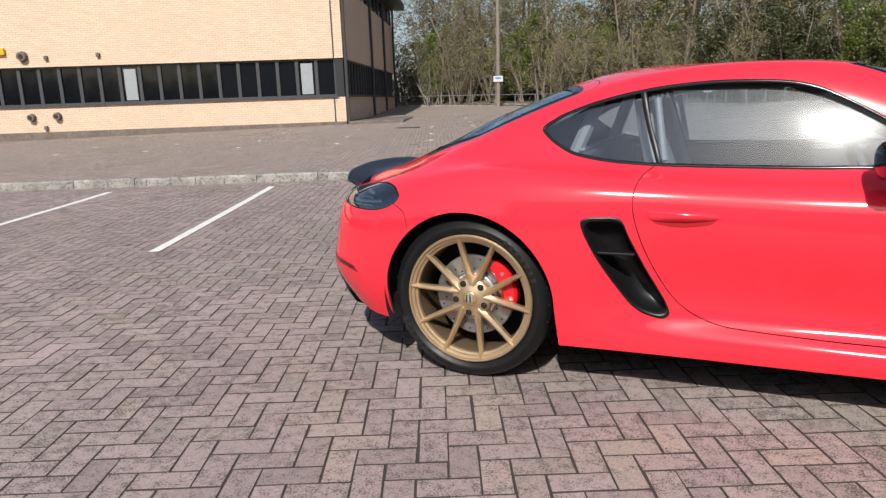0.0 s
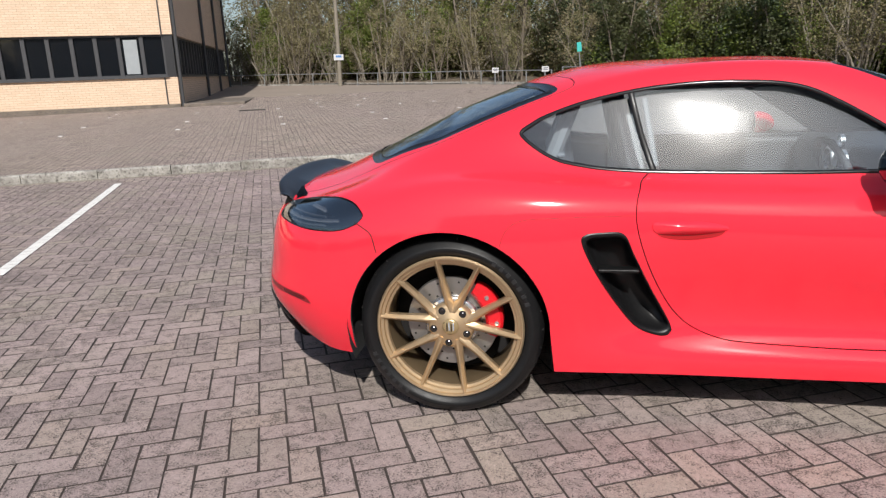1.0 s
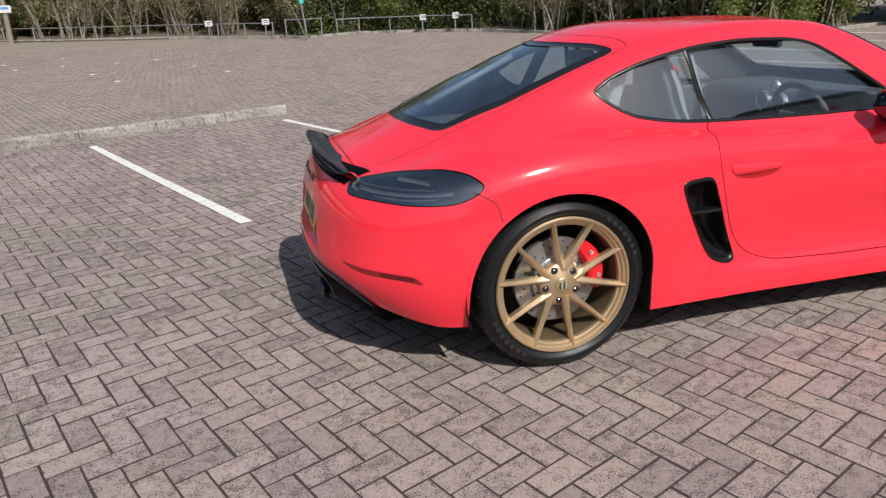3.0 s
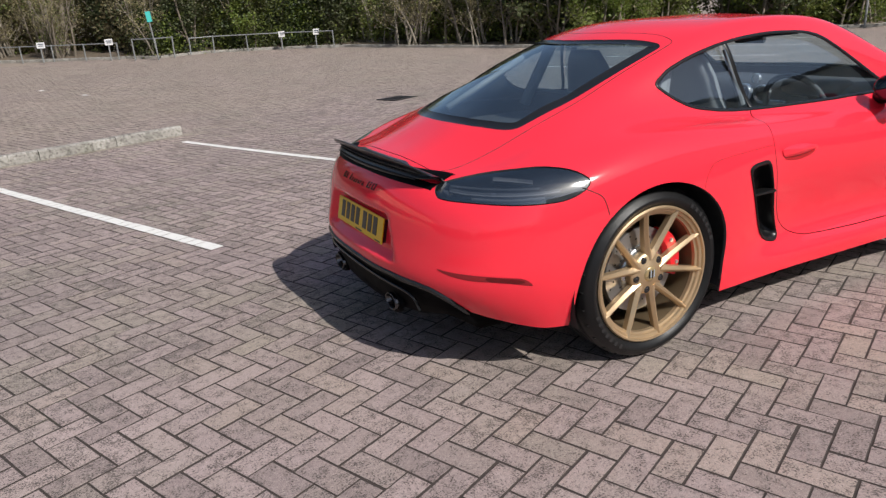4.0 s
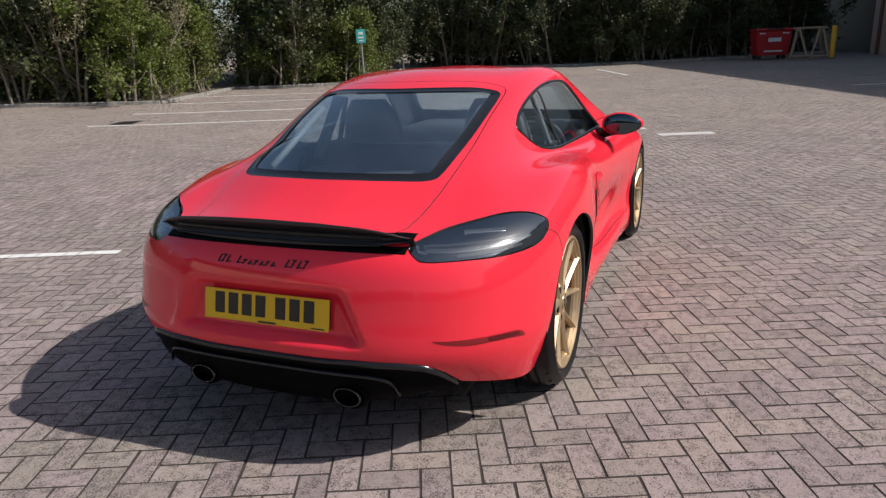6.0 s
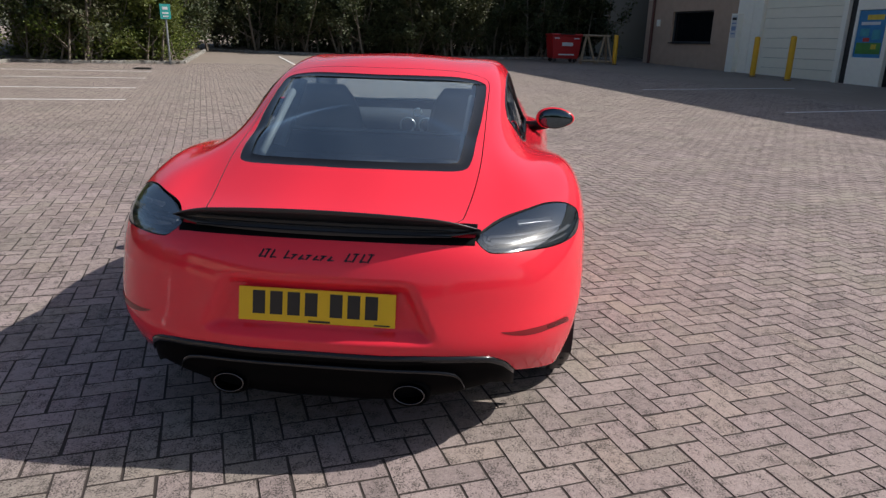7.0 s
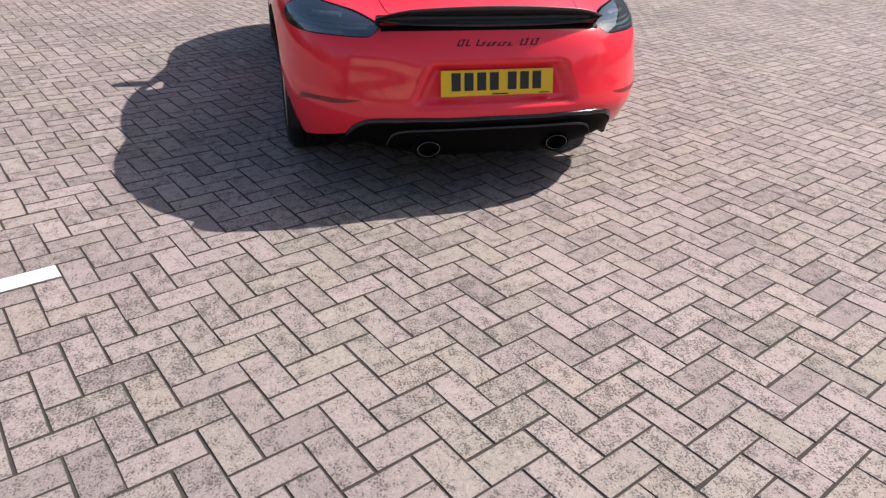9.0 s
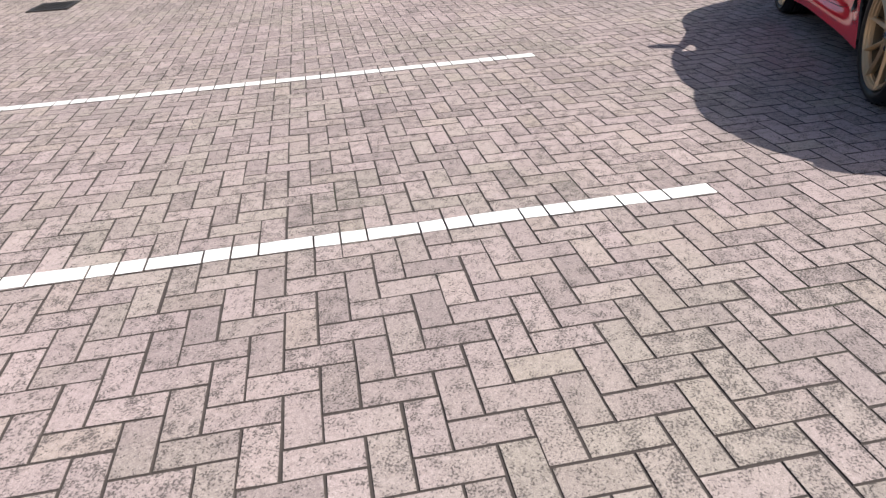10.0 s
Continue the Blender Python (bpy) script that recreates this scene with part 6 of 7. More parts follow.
    for y in ys:
        edge = np.interp(abs(y), [p[0] for p in LOWER_BLACK[:8]], [p[1] for p in LOWER_BLACK[:8]])
        top, _ = lift(min(0.67, abs(y)) * (1 if y > 0 else -1), max(edge, 0.245), "rear", -1, -0.003)
        depth = 1 - min(1, abs(y) / 0.68) ** 3
        row = []
        for dx, z, f in ((0, 0, 0), (-0.006, -0.004, 1), (-0.012, -0.016, 1), (-0.004, -0.028, 1), (0.012, -0.042, 1), (0.020, -0.090, 1), (0.030, -0.130, 1), (0.045, -0.175, 1), (0.08, -0.200, 1), (0.16, -0.210, 1), (0.45, -0.215, 1)):
            zz = top.z + z * (0.30 + 0.70 * depth)
            row.append(bm.verts.new((top.x + dx * (1 if dx > 0 else 1) * (0.5 + 0.5 * depth), y, max(zz, 0.165))))
        rows.append(row)
    for a, b in zip(rows, rows[1:]):
        for j in range(len(a) - 1):
            bm.faces.new((a[j], a[j + 1], b[j + 1], b[j]))
    bmesh.ops.recalc_face_normals(bm, faces=bm.faces)
    lip = bmesh.new()
    path = []
    for y in np.linspace(-0.672, 0.672, 73):
        edge = np.interp(abs(y), [p[0] for p in LOWER_BLACK[:8]], [p[1] for p in LOWER_BLACK[:8]])
        p, _ = lift(float(y), max(float(edge), 0.235), "rear", -1, -0.004)
        path.append(p - Vector((0, 0, 0.010)))
    rings = [[lip.verts.new(p + Vector((0.013 * math.cos(t), 0, 0.013 * math.sin(t)))) for t in (2 * math.pi * k / 10 for k in range(10))] for p in path]
    for a, b in zip(rings, rings[1:]):
        for k in range(10):
            lip.faces.new((a[k], a[(k + 1) % 10], b[(k + 1) % 10], b[k]))
    bmesh.ops.recalc_face_normals(lip, faces=lip.faces)
    part("valance_lip", lip, MAT["trim"], car, "gloss black upper lip of the diffuser", smooth=True)
    part("rear_valance", out_faces(bm), MAT["valance"], car, "gloss black rear diffuser", smooth=True)
    # raised edge of the panel round the tail pipes
    path = [Vector((q[0], q[1])) for q in curve([(-.475, .275), (-.455, .318), (-.41, .338), (-.30, .346), (0, .350), (.30, .346), (.41, .338), (.455, .318), (.475, .275)], 8, False)]
    rim = bmesh.new()
    rings = []
    for q in path:
        p, _ = lift(q[0], 0.40, "rear", -1, 0.0)
        at = Vector((p.x + 0.008 + 0.16 * max(0, 0.34 - q[1]), q[0], q[1]))
        rings.append([rim.verts.new(at + Vector((0.007 * math.cos(t), 0, 0.007 * math.sin(t)))) for t in (2 * math.pi * k / 8 for k in range(8))])
    for a, b in zip(rings, rings[1:]):
        for k in range(8):
            rim.faces.new((a[k], a[(k + 1) % 8], b[(k + 1) % 8], b[k]))
    bmesh.ops.recalc_face_normals(rim, faces=rim.faces)
    part("diffuser_edge", rim, MAT["trim"], car, "gloss black raised edge round the tail pipes", smooth=True)
    for y in (-0.298, 0.298):
        bm = lathe([(0.046, 0.0), (0.048, -0.02), (0.048, -0.16), (0.045, -0.164), (0.0425, -0.16), (0.041, -0.05), (0.0, -0.045)], 40)
        bmesh.ops.transform(bm, matrix=pose(-.715, y, .259, 0, 0, -90) @ Matrix.Diagonal((1.08, 1, 0.72, 1)), verts=bm.verts)
        part("tail_pipe", bm, MAT["dark_chrome"], car, "dark chrome oval tail pipe", smooth=True)
        bm = lathe([(0.047, 0.0), (0.055, -0.008), (0.062, -0.006), (0.066, 0.01)], 40)
        bmesh.ops.transform(bm, matrix=pose(-.858, y, .259, 0, 0, -90) @ Matrix.Diagonal((1.08, 1, 0.75, 1)), verts=bm.verts)
        part("pipe_surround", bm, MAT["valance"], car, smooth=True)


def build_flanks(car):
    for side in (-1, 1):
        # side air intake: a lined scoop with a fin
        bm = bmesh.new()
        rows = []
        c = sum(vent_poly, Vector((0, 0))) / len(vent_poly)
        for f, o in ((1.045, 0.0025), (1.02, 0.006), (0.965, 0.005), (0.93, -0.012), (0.86, -0.045), (0.60, -0.075), (0.25, -0.085)):
            rows.append([bm.verts.new(lift(*(c + (p - c) * f), "side", side, 0)[0] + Vector((0, side * o, 0))) for p in vent_poly])
        k = len(vent_poly)
        for a, b in zip(rows, rows[1:]):
            for i in range(k):
                bm.faces.new((a[i], a[(i + 1) % k], b[(i + 1) % k], b[i]))
        bm.faces.new(rows[-1])
        bmesh.ops.recalc_face_normals(bm, faces=bm.faces)
        scoop = part("air_intake", out_faces(bm), MAT["satin_black"], car, "satin black side air intake", smooth=True)
        bm = boxed(.60, side * .835, .575, 0.14, 0.055, 0.012, bevel=0.004, m=pose(0, 0, 0, 0, 0, 0))
        part("intake_fin", bm, MAT["satin_black"], scoop)
        # door mirror
        mm = pose(1.46, side * 0.862, 0.925, 0, 0, side * -6)
        bm = bmesh.new()
        bmesh.ops.create_uvsphere(bm, u_segments=28, v_segments=18, radius=1.0)
        for v in bm.verts:
            x, y, z = v.co
            taper = 1 - 0.16 * y * side
            v.co = Vector((min(x, 1.0) * 0.088 * (1 if x > 0 else 0.42), y * 0.118, z * 0.066 * taper * (1.0 if z > 0 else 0.95)))
        shell = part("door_mirror", bm, MAT["red"], car, "red door mirror", smooth=True, m=mm)
        bm = bmesh.new()
        bmesh.ops.create_uvsphere(bm, u_segments=24, v_segments=12, radius=1.0)
        for v in bm.verts:
            x, y, z = v.co
            v.co = Vector((-0.030 + x * 0.012, y * 0.098, z * 0.054 * (1 - 0.16 * y * side)))
        part("mirror_glass", bm, MAT["mirror"], shell, "dark reflecting mirror glass", smooth=True)
        bm = bmesh.new()
        bmesh.ops.create_uvsphere(bm, u_segments=24, v_segments=12, radius=1.0)
        for v in bm.verts:
            x, y, z = v.co
            v.co = Vector((-0.024 + x * 0.012, y * 0.106, z * 0.060 * (1 - 0.16 * y * side)))
        part("mirror_surround", bm, MAT["trim"], shell, smooth=True)
        bm = bmesh.new()
        tube(bm, (1.49, side * 0.83, 0.885), (1.57, side * 0.69, 0.855), 0.026, 0.036, 14)
        part("mirror_arm", bm, MAT["satin_black"], shell, smooth=True).matrix_parent_inverse = mm.inverted()


def wheel(radius, width, label):
    """A road wheel at the origin, its outer side towards -y: tyre, rim, spokes, bolts, brake disc and caliper mount."""
    w = thing("wheel", Matrix.Identity(4), label, "wheel")
    h = width / 2
    rr = 0.274
    prof = [(rr - 0.012, -h + 0.045), (rr + 0.004, -h + 0.022), (rr + 0.020, -h + 0.008), (rr + 0.034, -h + 0.003), (radius - 0.036, -h + 0.006), (radius - 0.020, -h + 0.016), (radius - 0.009, -h + 0.030), (radius - 0.003, -h + 0.048)]
    tread = []
    for g in np.linspace(-h + 0.052, h - 0.052, 5)[:-1]:
        step = (2 * h - 0.104) / 4
        tread += [(radius - 0.001, g), (radius, g + step * 0.40), (radius, g + step * 0.80), (radius - 0.007, g + step * 0.83), (radius - 0.007, g + step * 0.97)]
    prof = prof + tread + [(r, -o) for r, o in reversed(prof)]
    tyre = part("tyre", lathe(prof, 96), MAT["tyre"], w, "black low-profile tyre", smooth=True)
    for i in range(30):
        a = 2 * math.pi * i / 30
        m = pose(0, 0, 0, 0, -math.degrees(a), 0)
        part("tread_slot", boxed(radius - 0.0145, -h + 0.040, 0, 0.022, 0.022, 0.004, m=m), MAT["gap"], tyre)
    for a0, k in ((20, 7), (200, 7)):
        for i in range(k):
            m = pose(0, 0, 0, 0, -(a0 + i * 6.0), 0)
            part("sidewall_bar", boxed(rr + 0.030, -h + 0.0036, 0, 0.017, 0.0016, 0.014, m=m), MAT["tyre_mark"], tyre)
    lip = [(rr, -h + 0.030), (rr + 0.002, -h + 0.018), (rr - 0.003, -h + 0.012), (rr - 0.009, -h + 0.013), (rr - 0.012, -h + 0.022), (rr - 0.022, -h + 0.025), (rr - 0.025, -h + 0.034), (rr - 0.034, -h + 0.037), (rr - 0.036, -h + 0.050)]
    part("rim_lip", lathe(lip, 120), MAT["gold"], w, "satin gold stepped rim lip")
    # the shade behind the spokes is put into the barrel's darker colour
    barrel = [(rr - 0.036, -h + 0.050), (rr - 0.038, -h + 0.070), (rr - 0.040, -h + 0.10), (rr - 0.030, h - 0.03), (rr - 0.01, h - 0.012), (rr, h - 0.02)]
    part("rim", lathe(barrel, 96), MAT["gold_shaded"], w, "gold inner barrel in a darker tone standing for shade", smooth=True)
    # five pairs of slim spokes
    for k in range(5):
        for s in (-1, 1):
            a = 82 + 72 * k + s * 17.5
            bm = bmesh.new()
            rows = []
            for i in range(9):
                f = i / 8
                r = 0.055 + (rr - 0.009 - 0.055) * f
                lean = -s * 0.013 * (1 - f) ** 1.6
                half = 0.0150 * (1 - f) + 0.0090 * f + 0.012 * max(0, 0.25 - f) * 2 + 0.006 * max(0, f - 0.85) * 4
                y = -h + 0.038 - 0.022 * f ** 1.6
                row = [bm.verts.new((r, y + o, t * half + lean)) for t, o in ((-1, 0.036), (-1, 0.013), (-0.18, 0.0), (0.18, 0.0), (1, 0.013), (1, 0.036))]
                rows.append(row)
            for p, q in zip(rows, rows[1:]):
                for j in range(6):
                    bm.faces.new((p[j], p[(j + 1) % 6], q[(j + 1) % 6], q[j]))
            bm.faces.new(rows[0])
            bm.faces.new(rows[-1][::-1])
            bmesh.ops.recalc_face_normals(bm, faces=bm.faces)
            bmesh.ops.transform(bm, matrix=pose(0, 0, 0, 0, -a, 0), verts=bm.verts)
            part("spoke", bm, MAT["gold"], w)
    hub = part("hub", lathe([(0.0, -h + 0.036), (0.034, -h + 0.036), (0.040, -h + 0.040), (0.072, -h + 0.042), (0.086, -h + 0.050), (0.090, -h + 0.075), (0.0, -h + 0.085)], 60), MAT["gold"], w, smooth=True)
    part("centre_cap", lathe([(0.0, -h + 0.029), (0.024, -h + 0.030), (0.031, -h + 0.034), (0.032, -h + 0.038)], 36), MAT["cap"], hub, "gold centre cap with a small crest", smooth=True)
    for i in range(4):
        part("crest_bar", boxed(-0.012 + 0.008 * i, -h + 0.0285, 0.003 * (i % 2), 0.004, 0.003, 0.03), MAT["crest"] if i % 2 else MAT["trim"], hub)
    for k in range(5):
        a = radians(82 + 36 + 72 * k)
        bx, bz = 0.066 * math.cos(a), 0.066 * math.sin(a)
        bm = lathe([(0.0, -h + 0.0402), (0.0125, -h + 0.0402), (0.0140, -h + 0.0412), (0.0140, -h + 0.05)], 18)
        bmesh.ops.translate(bm, vec=(bx, 0, bz), verts=bm.verts)
        part("bolt_well", bm, MAT["gap"], hub)
        bm = lathe([(0.0, -h + 0.039), (0.006, -h + 0.039), (0.008, -h + 0.0404), (0.008, -h + 0.055)], 12)
        bmesh.ops.translate(bm, vec=(bx, 0, bz), verts=bm.verts)
        part("wheel_bolt", bm, MAT["dark_chrome"], hub)
    disc = part("brake_disc", lathe([(0.0, -h + 0.088), (0.085, -h + 0.088), (0.092, -h + 0.098), (0.172, -h + 0.098), (0.174, -h + 0.102), (0.174, -h + 0.126), (0.09, -h + 0.13)], 72), MAT["disc"], w, "drilled grey brake disc", smooth=False)
    for i in range(36):
        a = 2 * math.pi * i / 36
        r = 0.112 + 0.022 * (i % 3)
        bm = lathe([(0.0, 0.0), (0.0042, 0.0)], 8)
        bmesh.ops.translate(bm, vec=(r * math.cos(a), -h + 0.0974, r * math.sin(a)), verts=bm.verts)
        part("disc_hole", bm, MAT["gap"], disc)
    part("disc_bell", lathe([(0.0, -h + 0.080), (0.096, -h + 0.080), (0.104, -h + 0.086), (0.106, -h + 0.097)], 48), MAT["galv_bright"], disc, smooth=True)
    part("wheel_well_lining", lathe([(0.0, h - 0.03), (rr - 0.03, h - 0.03)], 48), MAT["gap"], w)
    # caliper
    bm = bmesh.new()
    rows = []
    for i in range(13):
        a = radians(-16 + 74 * i / 12)
        t = abs(i / 12 - 0.5) * 2
        ro, ri = 0.196 - 0.014 * t ** 3, 0.128 + 0.010 * t ** 3
        row = []
        for r, o in ((ro, 0.125), (ro, 0.080), (ro - 0.010, 0.068), (ri + 0.012, 0.068), (ri, 0.080), (ri, 0.10)):
            row.append(bm.verts.new((r * math.cos(a), -h + o, r * math.sin(a))))
        rows.append(row)
    for p, q in zip(rows, rows[1:]):
        for j in range(6):
            bm.faces.new((p[j], p[(j + 1) % 6], q[(j + 1) % 6], q[j]))
    bm.faces.new(rows[0])
    bm.faces.new(rows[-1][::-1])
    bmesh.ops.recalc_face_normals(bm, faces=bm.faces)
    cal = part("brake_caliper", bm, MAT["caliper"], w, "bright red brake caliper", smooth=False)
    for a in (2, 38):
        bm = lathe([(0.0, -h + 0.062), (0.008, -h + 0.063), (0.009, -h + 0.07)], 12)
        bmesh.ops.translate(bm, vec=(0.17 * math.cos(radians(a)), 0, 0.17 * math.sin(radians(a))), verts=bm.verts)
        part("caliper_pin", bm, MAT["galv_bright"], cal)
    return w


def place_wheels(car):
    """The wheels turn on the car, so each is a part of it; its pieces hang under it."""
    for radius, width, x, track in ((0.347, 0.262, 0.0, 0.742), (0.338, 0.238, 2.475, 0.752)):
        proto = wheel(radius, width, "satin gold ten-spoke wheel with a low-profile tyre")
        kids = list(proto.children)
        for side in (-1, 1):
            m = pose(x, side * track, radius - 0.002, 0, 0, 0 if side < 0 else 180)
            hub = new("wheel")
            hub.empty_display_size = 0.1
            hub.parent = car
            hub.matrix_basis = m
            hub["label"] = "satin gold ten-spoke wheel with a low-profile tyre"
            for k in kids:
                made = k.copy()
                scene.collection.objects.link(made)
                made.parent = hub
                for c in k.children:
                    sub = c.copy()
                    scene.collection.objects.link(sub)
                    sub.parent = hub
        for k in kids:
            for c in list(k.children):
                bpy.data.objects.remove(c)
            bpy.data.objects.remove(k)
        bpy.data.objects.remove(proto)
        for side in (-1, 1):
            bm = bmesh.new()
            rows = []
            for i in range(25):
                a = radians(-20 + 220 * i / 24)
                rr = radius + 0.045
                rows.append([bm.verts.new((x + rr * math.cos(a), side * y, radius + rr * math.sin(a))) for y in (0.48, 0.86)])
            for p, q in zip(rows, rows[1:]):
                bm.faces.new((p[0], p[1], q[1], q[0]))
            bm.faces.new([r[0] for r in rows])
            part("wheel_arch_liner", bm, MAT["liner"], car, "black plastic wheel arch liner")


def build_cabin(car):
    """Seats, dashboard, wheel and trim, seen through the glass."""
    grey, dark = MAT["leather"], MAT["cabin"]
    part("cabin_floor", boxed(1.22, 0, .225, 1.50, 1.62, 0.06), dark, car)
    part("underbody", boxed(1.25, 0, .225, 3.2, 1.10, 0.07, bevel=0.03), MAT["liner"], car)
    part("sill_underside", boxed(1.24, 0, .205, 1.55, 1.52, 0.06, bevel=0.02), MAT["liner"], car)
    part("luggage_deck", boxed(-.02, 0, .80, 0.80, 1.05, 0.05, bevel=0.02), dark, car)
    part("bulkhead", boxed(.42, 0, .62, 0.06, 1.20, 0.62, bevel=0.02), dark, car)
    part("engine_bay", boxed(-.35, 0, .50, 0.6, 1.0, 0.46, bevel=0.03), MAT["liner"], car)
    for side in (-1, 1):
        y = side * 0.345
        m = pose(0.98, y, 0.36)
        bm = bmesh.new()
        box(bm, 0.10, 0, 0.03, 0.52, 0.46, 0.16, bevel=0.05)
        seat = part("seat", bm, grey, car, "grey leather sports seat", smooth=True, m=m)
        back = bmesh.new()
        rows = []
        for i in range(15):
            f = i / 14
            z = 0.05 + 0.72 * f
            half = 0.25 - 0.015 * f if f < 0.5 else (0.2425 - 0.28 * (f - 0.5) if f < 0.75 else 0.1725 * (1 - ((f - 0.75) / 0.25) ** 2 * 0.45))
            xx = -0.16 - 0.19 * f
            th = 0.075 * (1 - 0.45 * f)
            ring = []
            for k in range(16):
                a = 2 * math.pi * k / 16
                cx, cy = math.cos(a), math.sin(a)
                ring.append(back.verts.new((xx + th * math.copysign(abs(cx) ** 0.6, cx) - 0.03 * (1 - abs(cy)) * 0, half * math.copysign(abs(cy) ** 0.6, cy), z)))
            rows.append(ring)
        for a, b in zip(rows, rows[1:]):
            for k in range(16):
                back.faces.new((a[k], a[(k + 1) % 16], b[(k + 1) % 16], b[k]))
        back.faces.new(rows[-1])
        bmesh.ops.recalc_face_normals(back, faces=back.faces)
        part("backrest", back, grey, seat, smooth=True)
        part("door_card", boxed(1.30, side * 0.665, .66, 1.15, 0.05, 0.42, bevel=0.02), dark, car)
    dash = part("dashboard", boxed(1.82, 0, .80, 0.50, 1.26, 0.20, bevel=0.07), dark, car, "dark dashboard", smooth=True)
    part("instrument_hood", boxed(1.62, -.345, .885, 0.16, 0.34, 0.08, bevel=0.035), dark, dash, smooth=True)
    for k in range(2):
        bm = lathe([(0.038, 0.004), (0.042, -0.006), (0.048, -0.008), (0.051, -0.003), (0.051, 0.02)], 28)
        bmesh.ops.transform(bm, matrix=pose(1.56, 0.060 - 0.12 * k, .835, 0, 0, -90), verts=bm.verts)
        part("air_vent_ring", bm, MAT["galv_bright"], dash, "bright round air vent ring")
    bm = lathe([(0.022, 0.0), (0.027, -0.006), (0.030, 0.01)], 24)
    bmesh.ops.transform(bm, matrix=pose(1.58, 0, .915, 0, 0, -90), verts=bm.verts)
    part("dash_clock", bm, MAT["galv_bright"], dash, "small round clock on the dashboard")
    bm = bmesh.new()
    n, k = 40, 8
    rows = []
    for i in range(n):
        a = 2 * math.pi * i / n
        c = Vector((0, 0.175 * math.cos(a), 0.175 * math.sin(a)))
        d = c.normalized()
        rows.append([bm.verts.new(c + d * 0.015 * math.cos(t) + Vector((0.015 * math.sin(t), 0, 0))) for t in (2 * math.pi * j / k for j in range(k))])
    for i in range(n):
        for j in range(k):
            bm.faces.new((rows[i][j], rows[i][(j + 1) % k], rows[(i + 1) % n][(j + 1) % k], rows[(i + 1) % n][j]))
    steer = part("steering_wheel", bm, dark, car, smooth=True, m=pose(1.46, -.345, .80, 0, -22, 0))
    part("steering_boss", boxed(0.02, 0, 0, 0.06, 0.12, 0.10, bevel=0.03), dark, steer, smooth=True)
    for a in (0, 180, 270):
        part("steering_spoke", boxed(0.015, 0.10, 0, 0.02, 0.13, 0.03, bevel=0.006, m=pose(0, 0, 0, a, 0, 0)), MAT["galv_bright"], steer)
    part("roof_lining", boxed(.97, 0, 1.180, 0.84, 0.76, 0.03, bevel=0.008), MAT["cabin"], car)
    for side in (-1, 1):
        bm = bmesh.new()
        tube(bm, (.34, side * 0.50, .86), (.46, side * 0.42, 1.16), 0.03, 0.03, 8)
        part("inner_pillar", bm, MAT["leather"], car)
        bm = bmesh.new()
        tube(bm, (-.20, side * 0.395, .905), (.27, side * 0.405, 1.115), 0.016, 0.016, 10)
        part("glass_side_trim", bm, MAT["cabin_pale"], car, "pale grey trim beside the rear window", smooth=True)
        bm = bmesh.new()
        tube(bm, (.74, side * 0.60, .90), (.70, side * 0.52, 1.14), 0.014, 0.014, 8)
        part("seat_belt", bm, MAT["cabin_pale"], car)
    part("bulkhead_edge", boxed(.40, 0, .937, 0.03, 1.06, 0.014, bevel=0.005), MAT["cabin_pale"], car)
    bm = boxed(1.50, 0, 1.14, 0.03, 0.20, 0.055, bevel=0.015)
    part("rear_view_mirror", bm, dark, car)


def carbon_material():
    n = Nodes("lacquered_carbon")
    geo = n.add("NewGeometry").outputs["Position"]
    w = n.add("TexWave", {"wave_type": "BANDS", "bands_direction": "DIAGONAL"}, Scale=90.0, Distortion=0.0)
    n.put(w, "Vector", geo)
    n.set(Base_Color=n.mix(w.outputs[1], (0.008, 0.008, 0.009), (0.022, 0.023, 0.025)), Roughness=0.4, Coat_Weight=0.3, Coat_Roughness=0.08)
    return n.mat


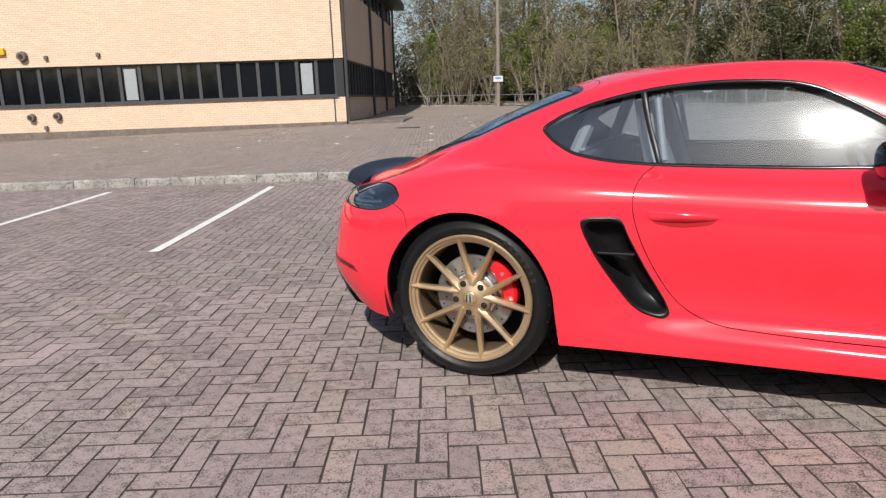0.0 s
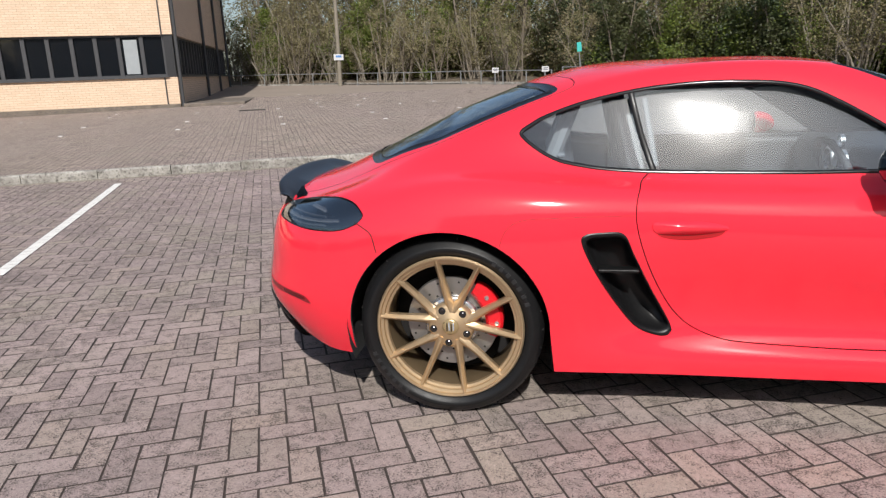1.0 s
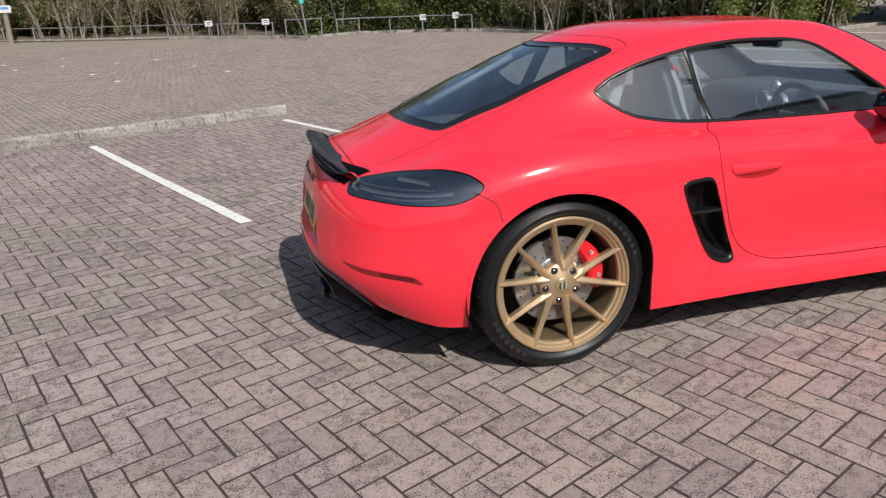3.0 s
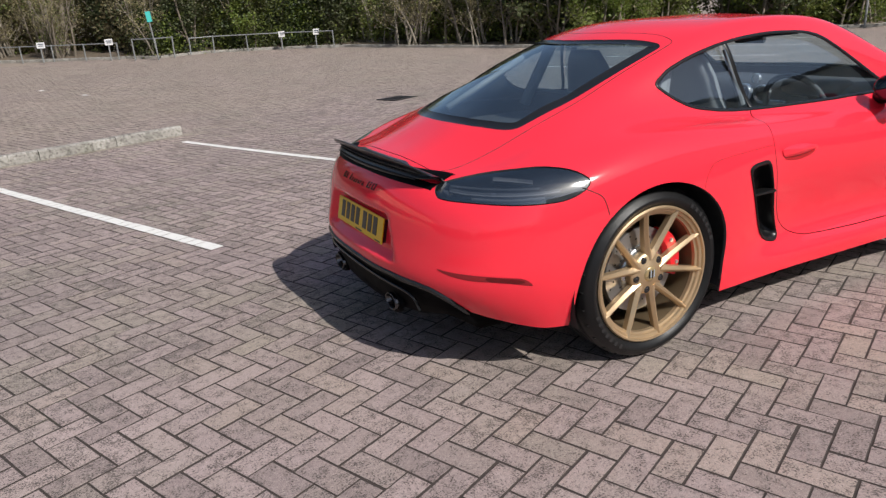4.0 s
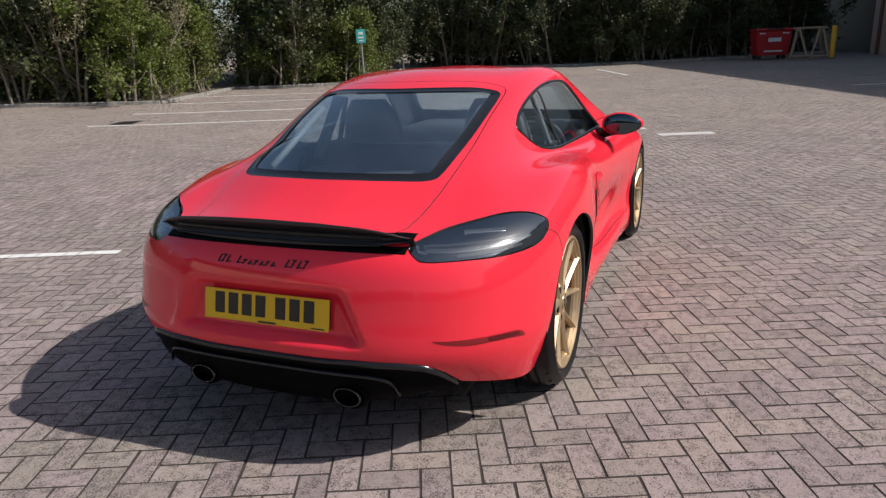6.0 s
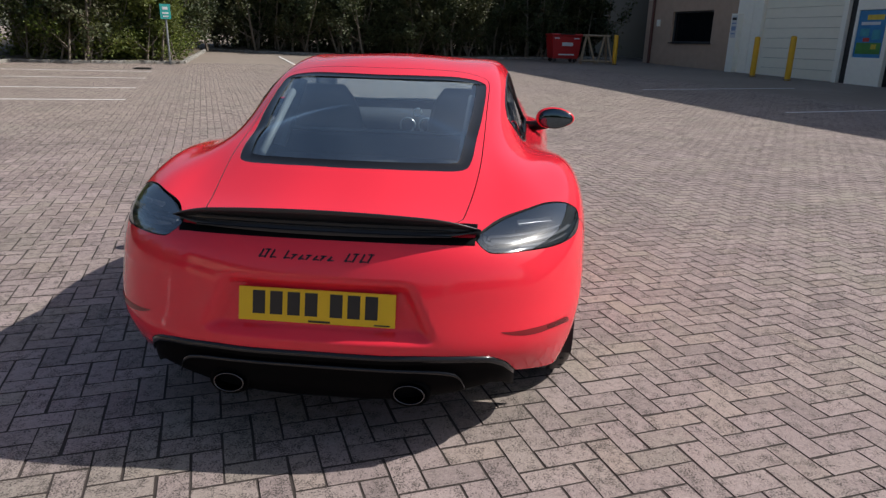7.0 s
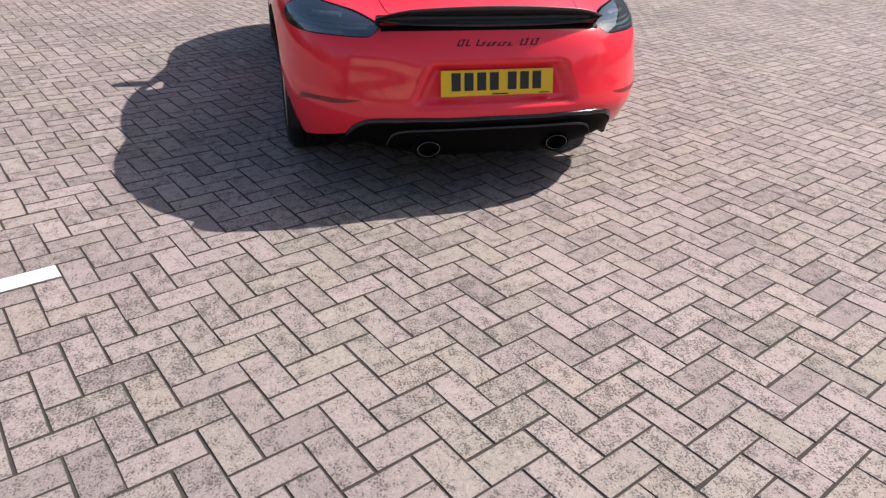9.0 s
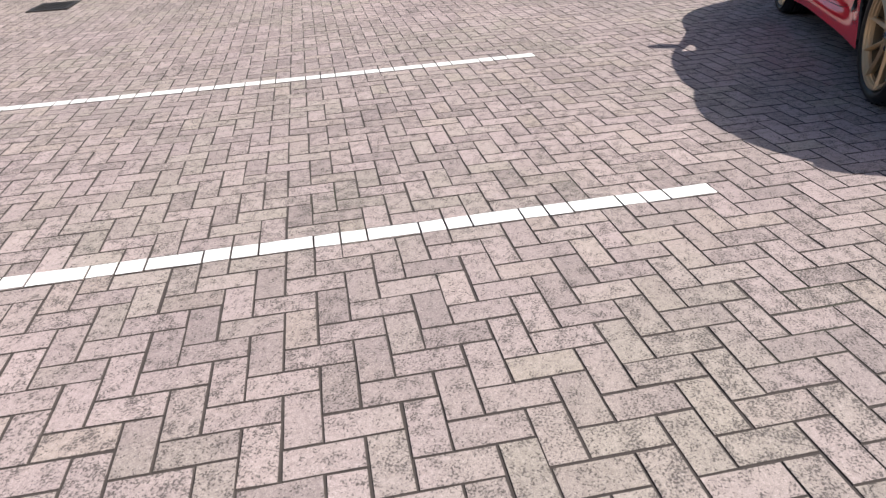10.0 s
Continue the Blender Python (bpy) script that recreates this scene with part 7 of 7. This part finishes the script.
MAT.update({
    "carbon": carbon_material(),
    "recess": plain("red_shade_recess", (0.40, 0.008, 0.012), 0.4),
    "gap_red": plain("fine_panel_joint", (0.22, 0.006, 0.010), 0.6),
    "slot": plain("slot_red_plastic", (0.22, 0.010, 0.014), 0.35),
    "reflector": plain("dark_red_reflector", (0.10, 0.004, 0.006), 0.12),
    "satin_black": plain("satin_black_plastic", (0.008, 0.008, 0.0085), 0.34, Specular_IOR_Level=0.3, bump=0.08, bump_scale=500),
    "dark_chrome": plain("dark_chrome", (0.10, 0.10, 0.105), 0.16, 1.0),
    "valance": plain("deep_black_plastic", (0.003, 0.003, 0.0033), 0.5, Specular_IOR_Level=0.04),
    "galv_bright": plain("bright_metal", (0.62, 0.63, 0.64), 0.28, 0.9),
    "plate": plain("yellow_plate", (0.78, 0.49, 0.008), 0.35, vary=0.04),
    "plate_ink": plain("plate_ink", (0.012, 0.012, 0.012), 0.4),
    "tyre": plain("tyre_rubber", (0.0085, 0.0085, 0.009), 0.42, vary=0.2, bump=0.12, bump_scale=300, Specular_IOR_Level=0.3),
    "tyre_mark": plain("tyre_marking", (0.018, 0.018, 0.019), 0.45),
    "gold": plain("satin_gold_alloy", (0.58, 0.43, 0.265), 0.42, 0.8, vary=0.06, bump=0.05, bump_scale=900),
    # rim gold darkened by hand, for the shaded inner barrel
    "gold_shaded": plain("shade_darkened_gold", (0.20, 0.145, 0.085), 0.5, 0.6, vary=0.2),
    "cap": plain("centre_cap_gold", (0.45, 0.34, 0.18), 0.3, 0.6),
    "crest": plain("crest_silver", (0.45, 0.52, 0.62), 0.3, 0.4),
    "disc": plain("brake_disc_iron", (0.33, 0.32, 0.31), 0.38, 0.8, vary=0.25),
    "caliper": plain("caliper_red", (0.62, 0.012, 0.02), 0.3),
    "mirror": plain("mirror_silver", (0.10, 0.13, 0.15), 0.03, 1.0, vary=0.0),
    "liner": plain("arch_liner_black", (0.014, 0.014, 0.015), 0.8),
    "leather": plain("grey_leather", (0.22, 0.225, 0.23), 0.55, bump=0.15, bump_scale=250),
    "cabin_pale": plain("pale_cabin_trim", (0.20, 0.21, 0.22), 0.55),
    "cabin": plain("dark_cabin_trim", (0.06, 0.062, 0.066), 0.6, bump=0.1, bump_scale=300),
})

car = thing("sports_car", Matrix.Identity(4), "glossy red two-seat sports coupe with gold wheels parked on the paving", "car")
build_body(car)
build_glazing(car)
build_tail(car)
build_flanks(car)
place_wheels(car)
build_cabin(car)
SKIN.free()
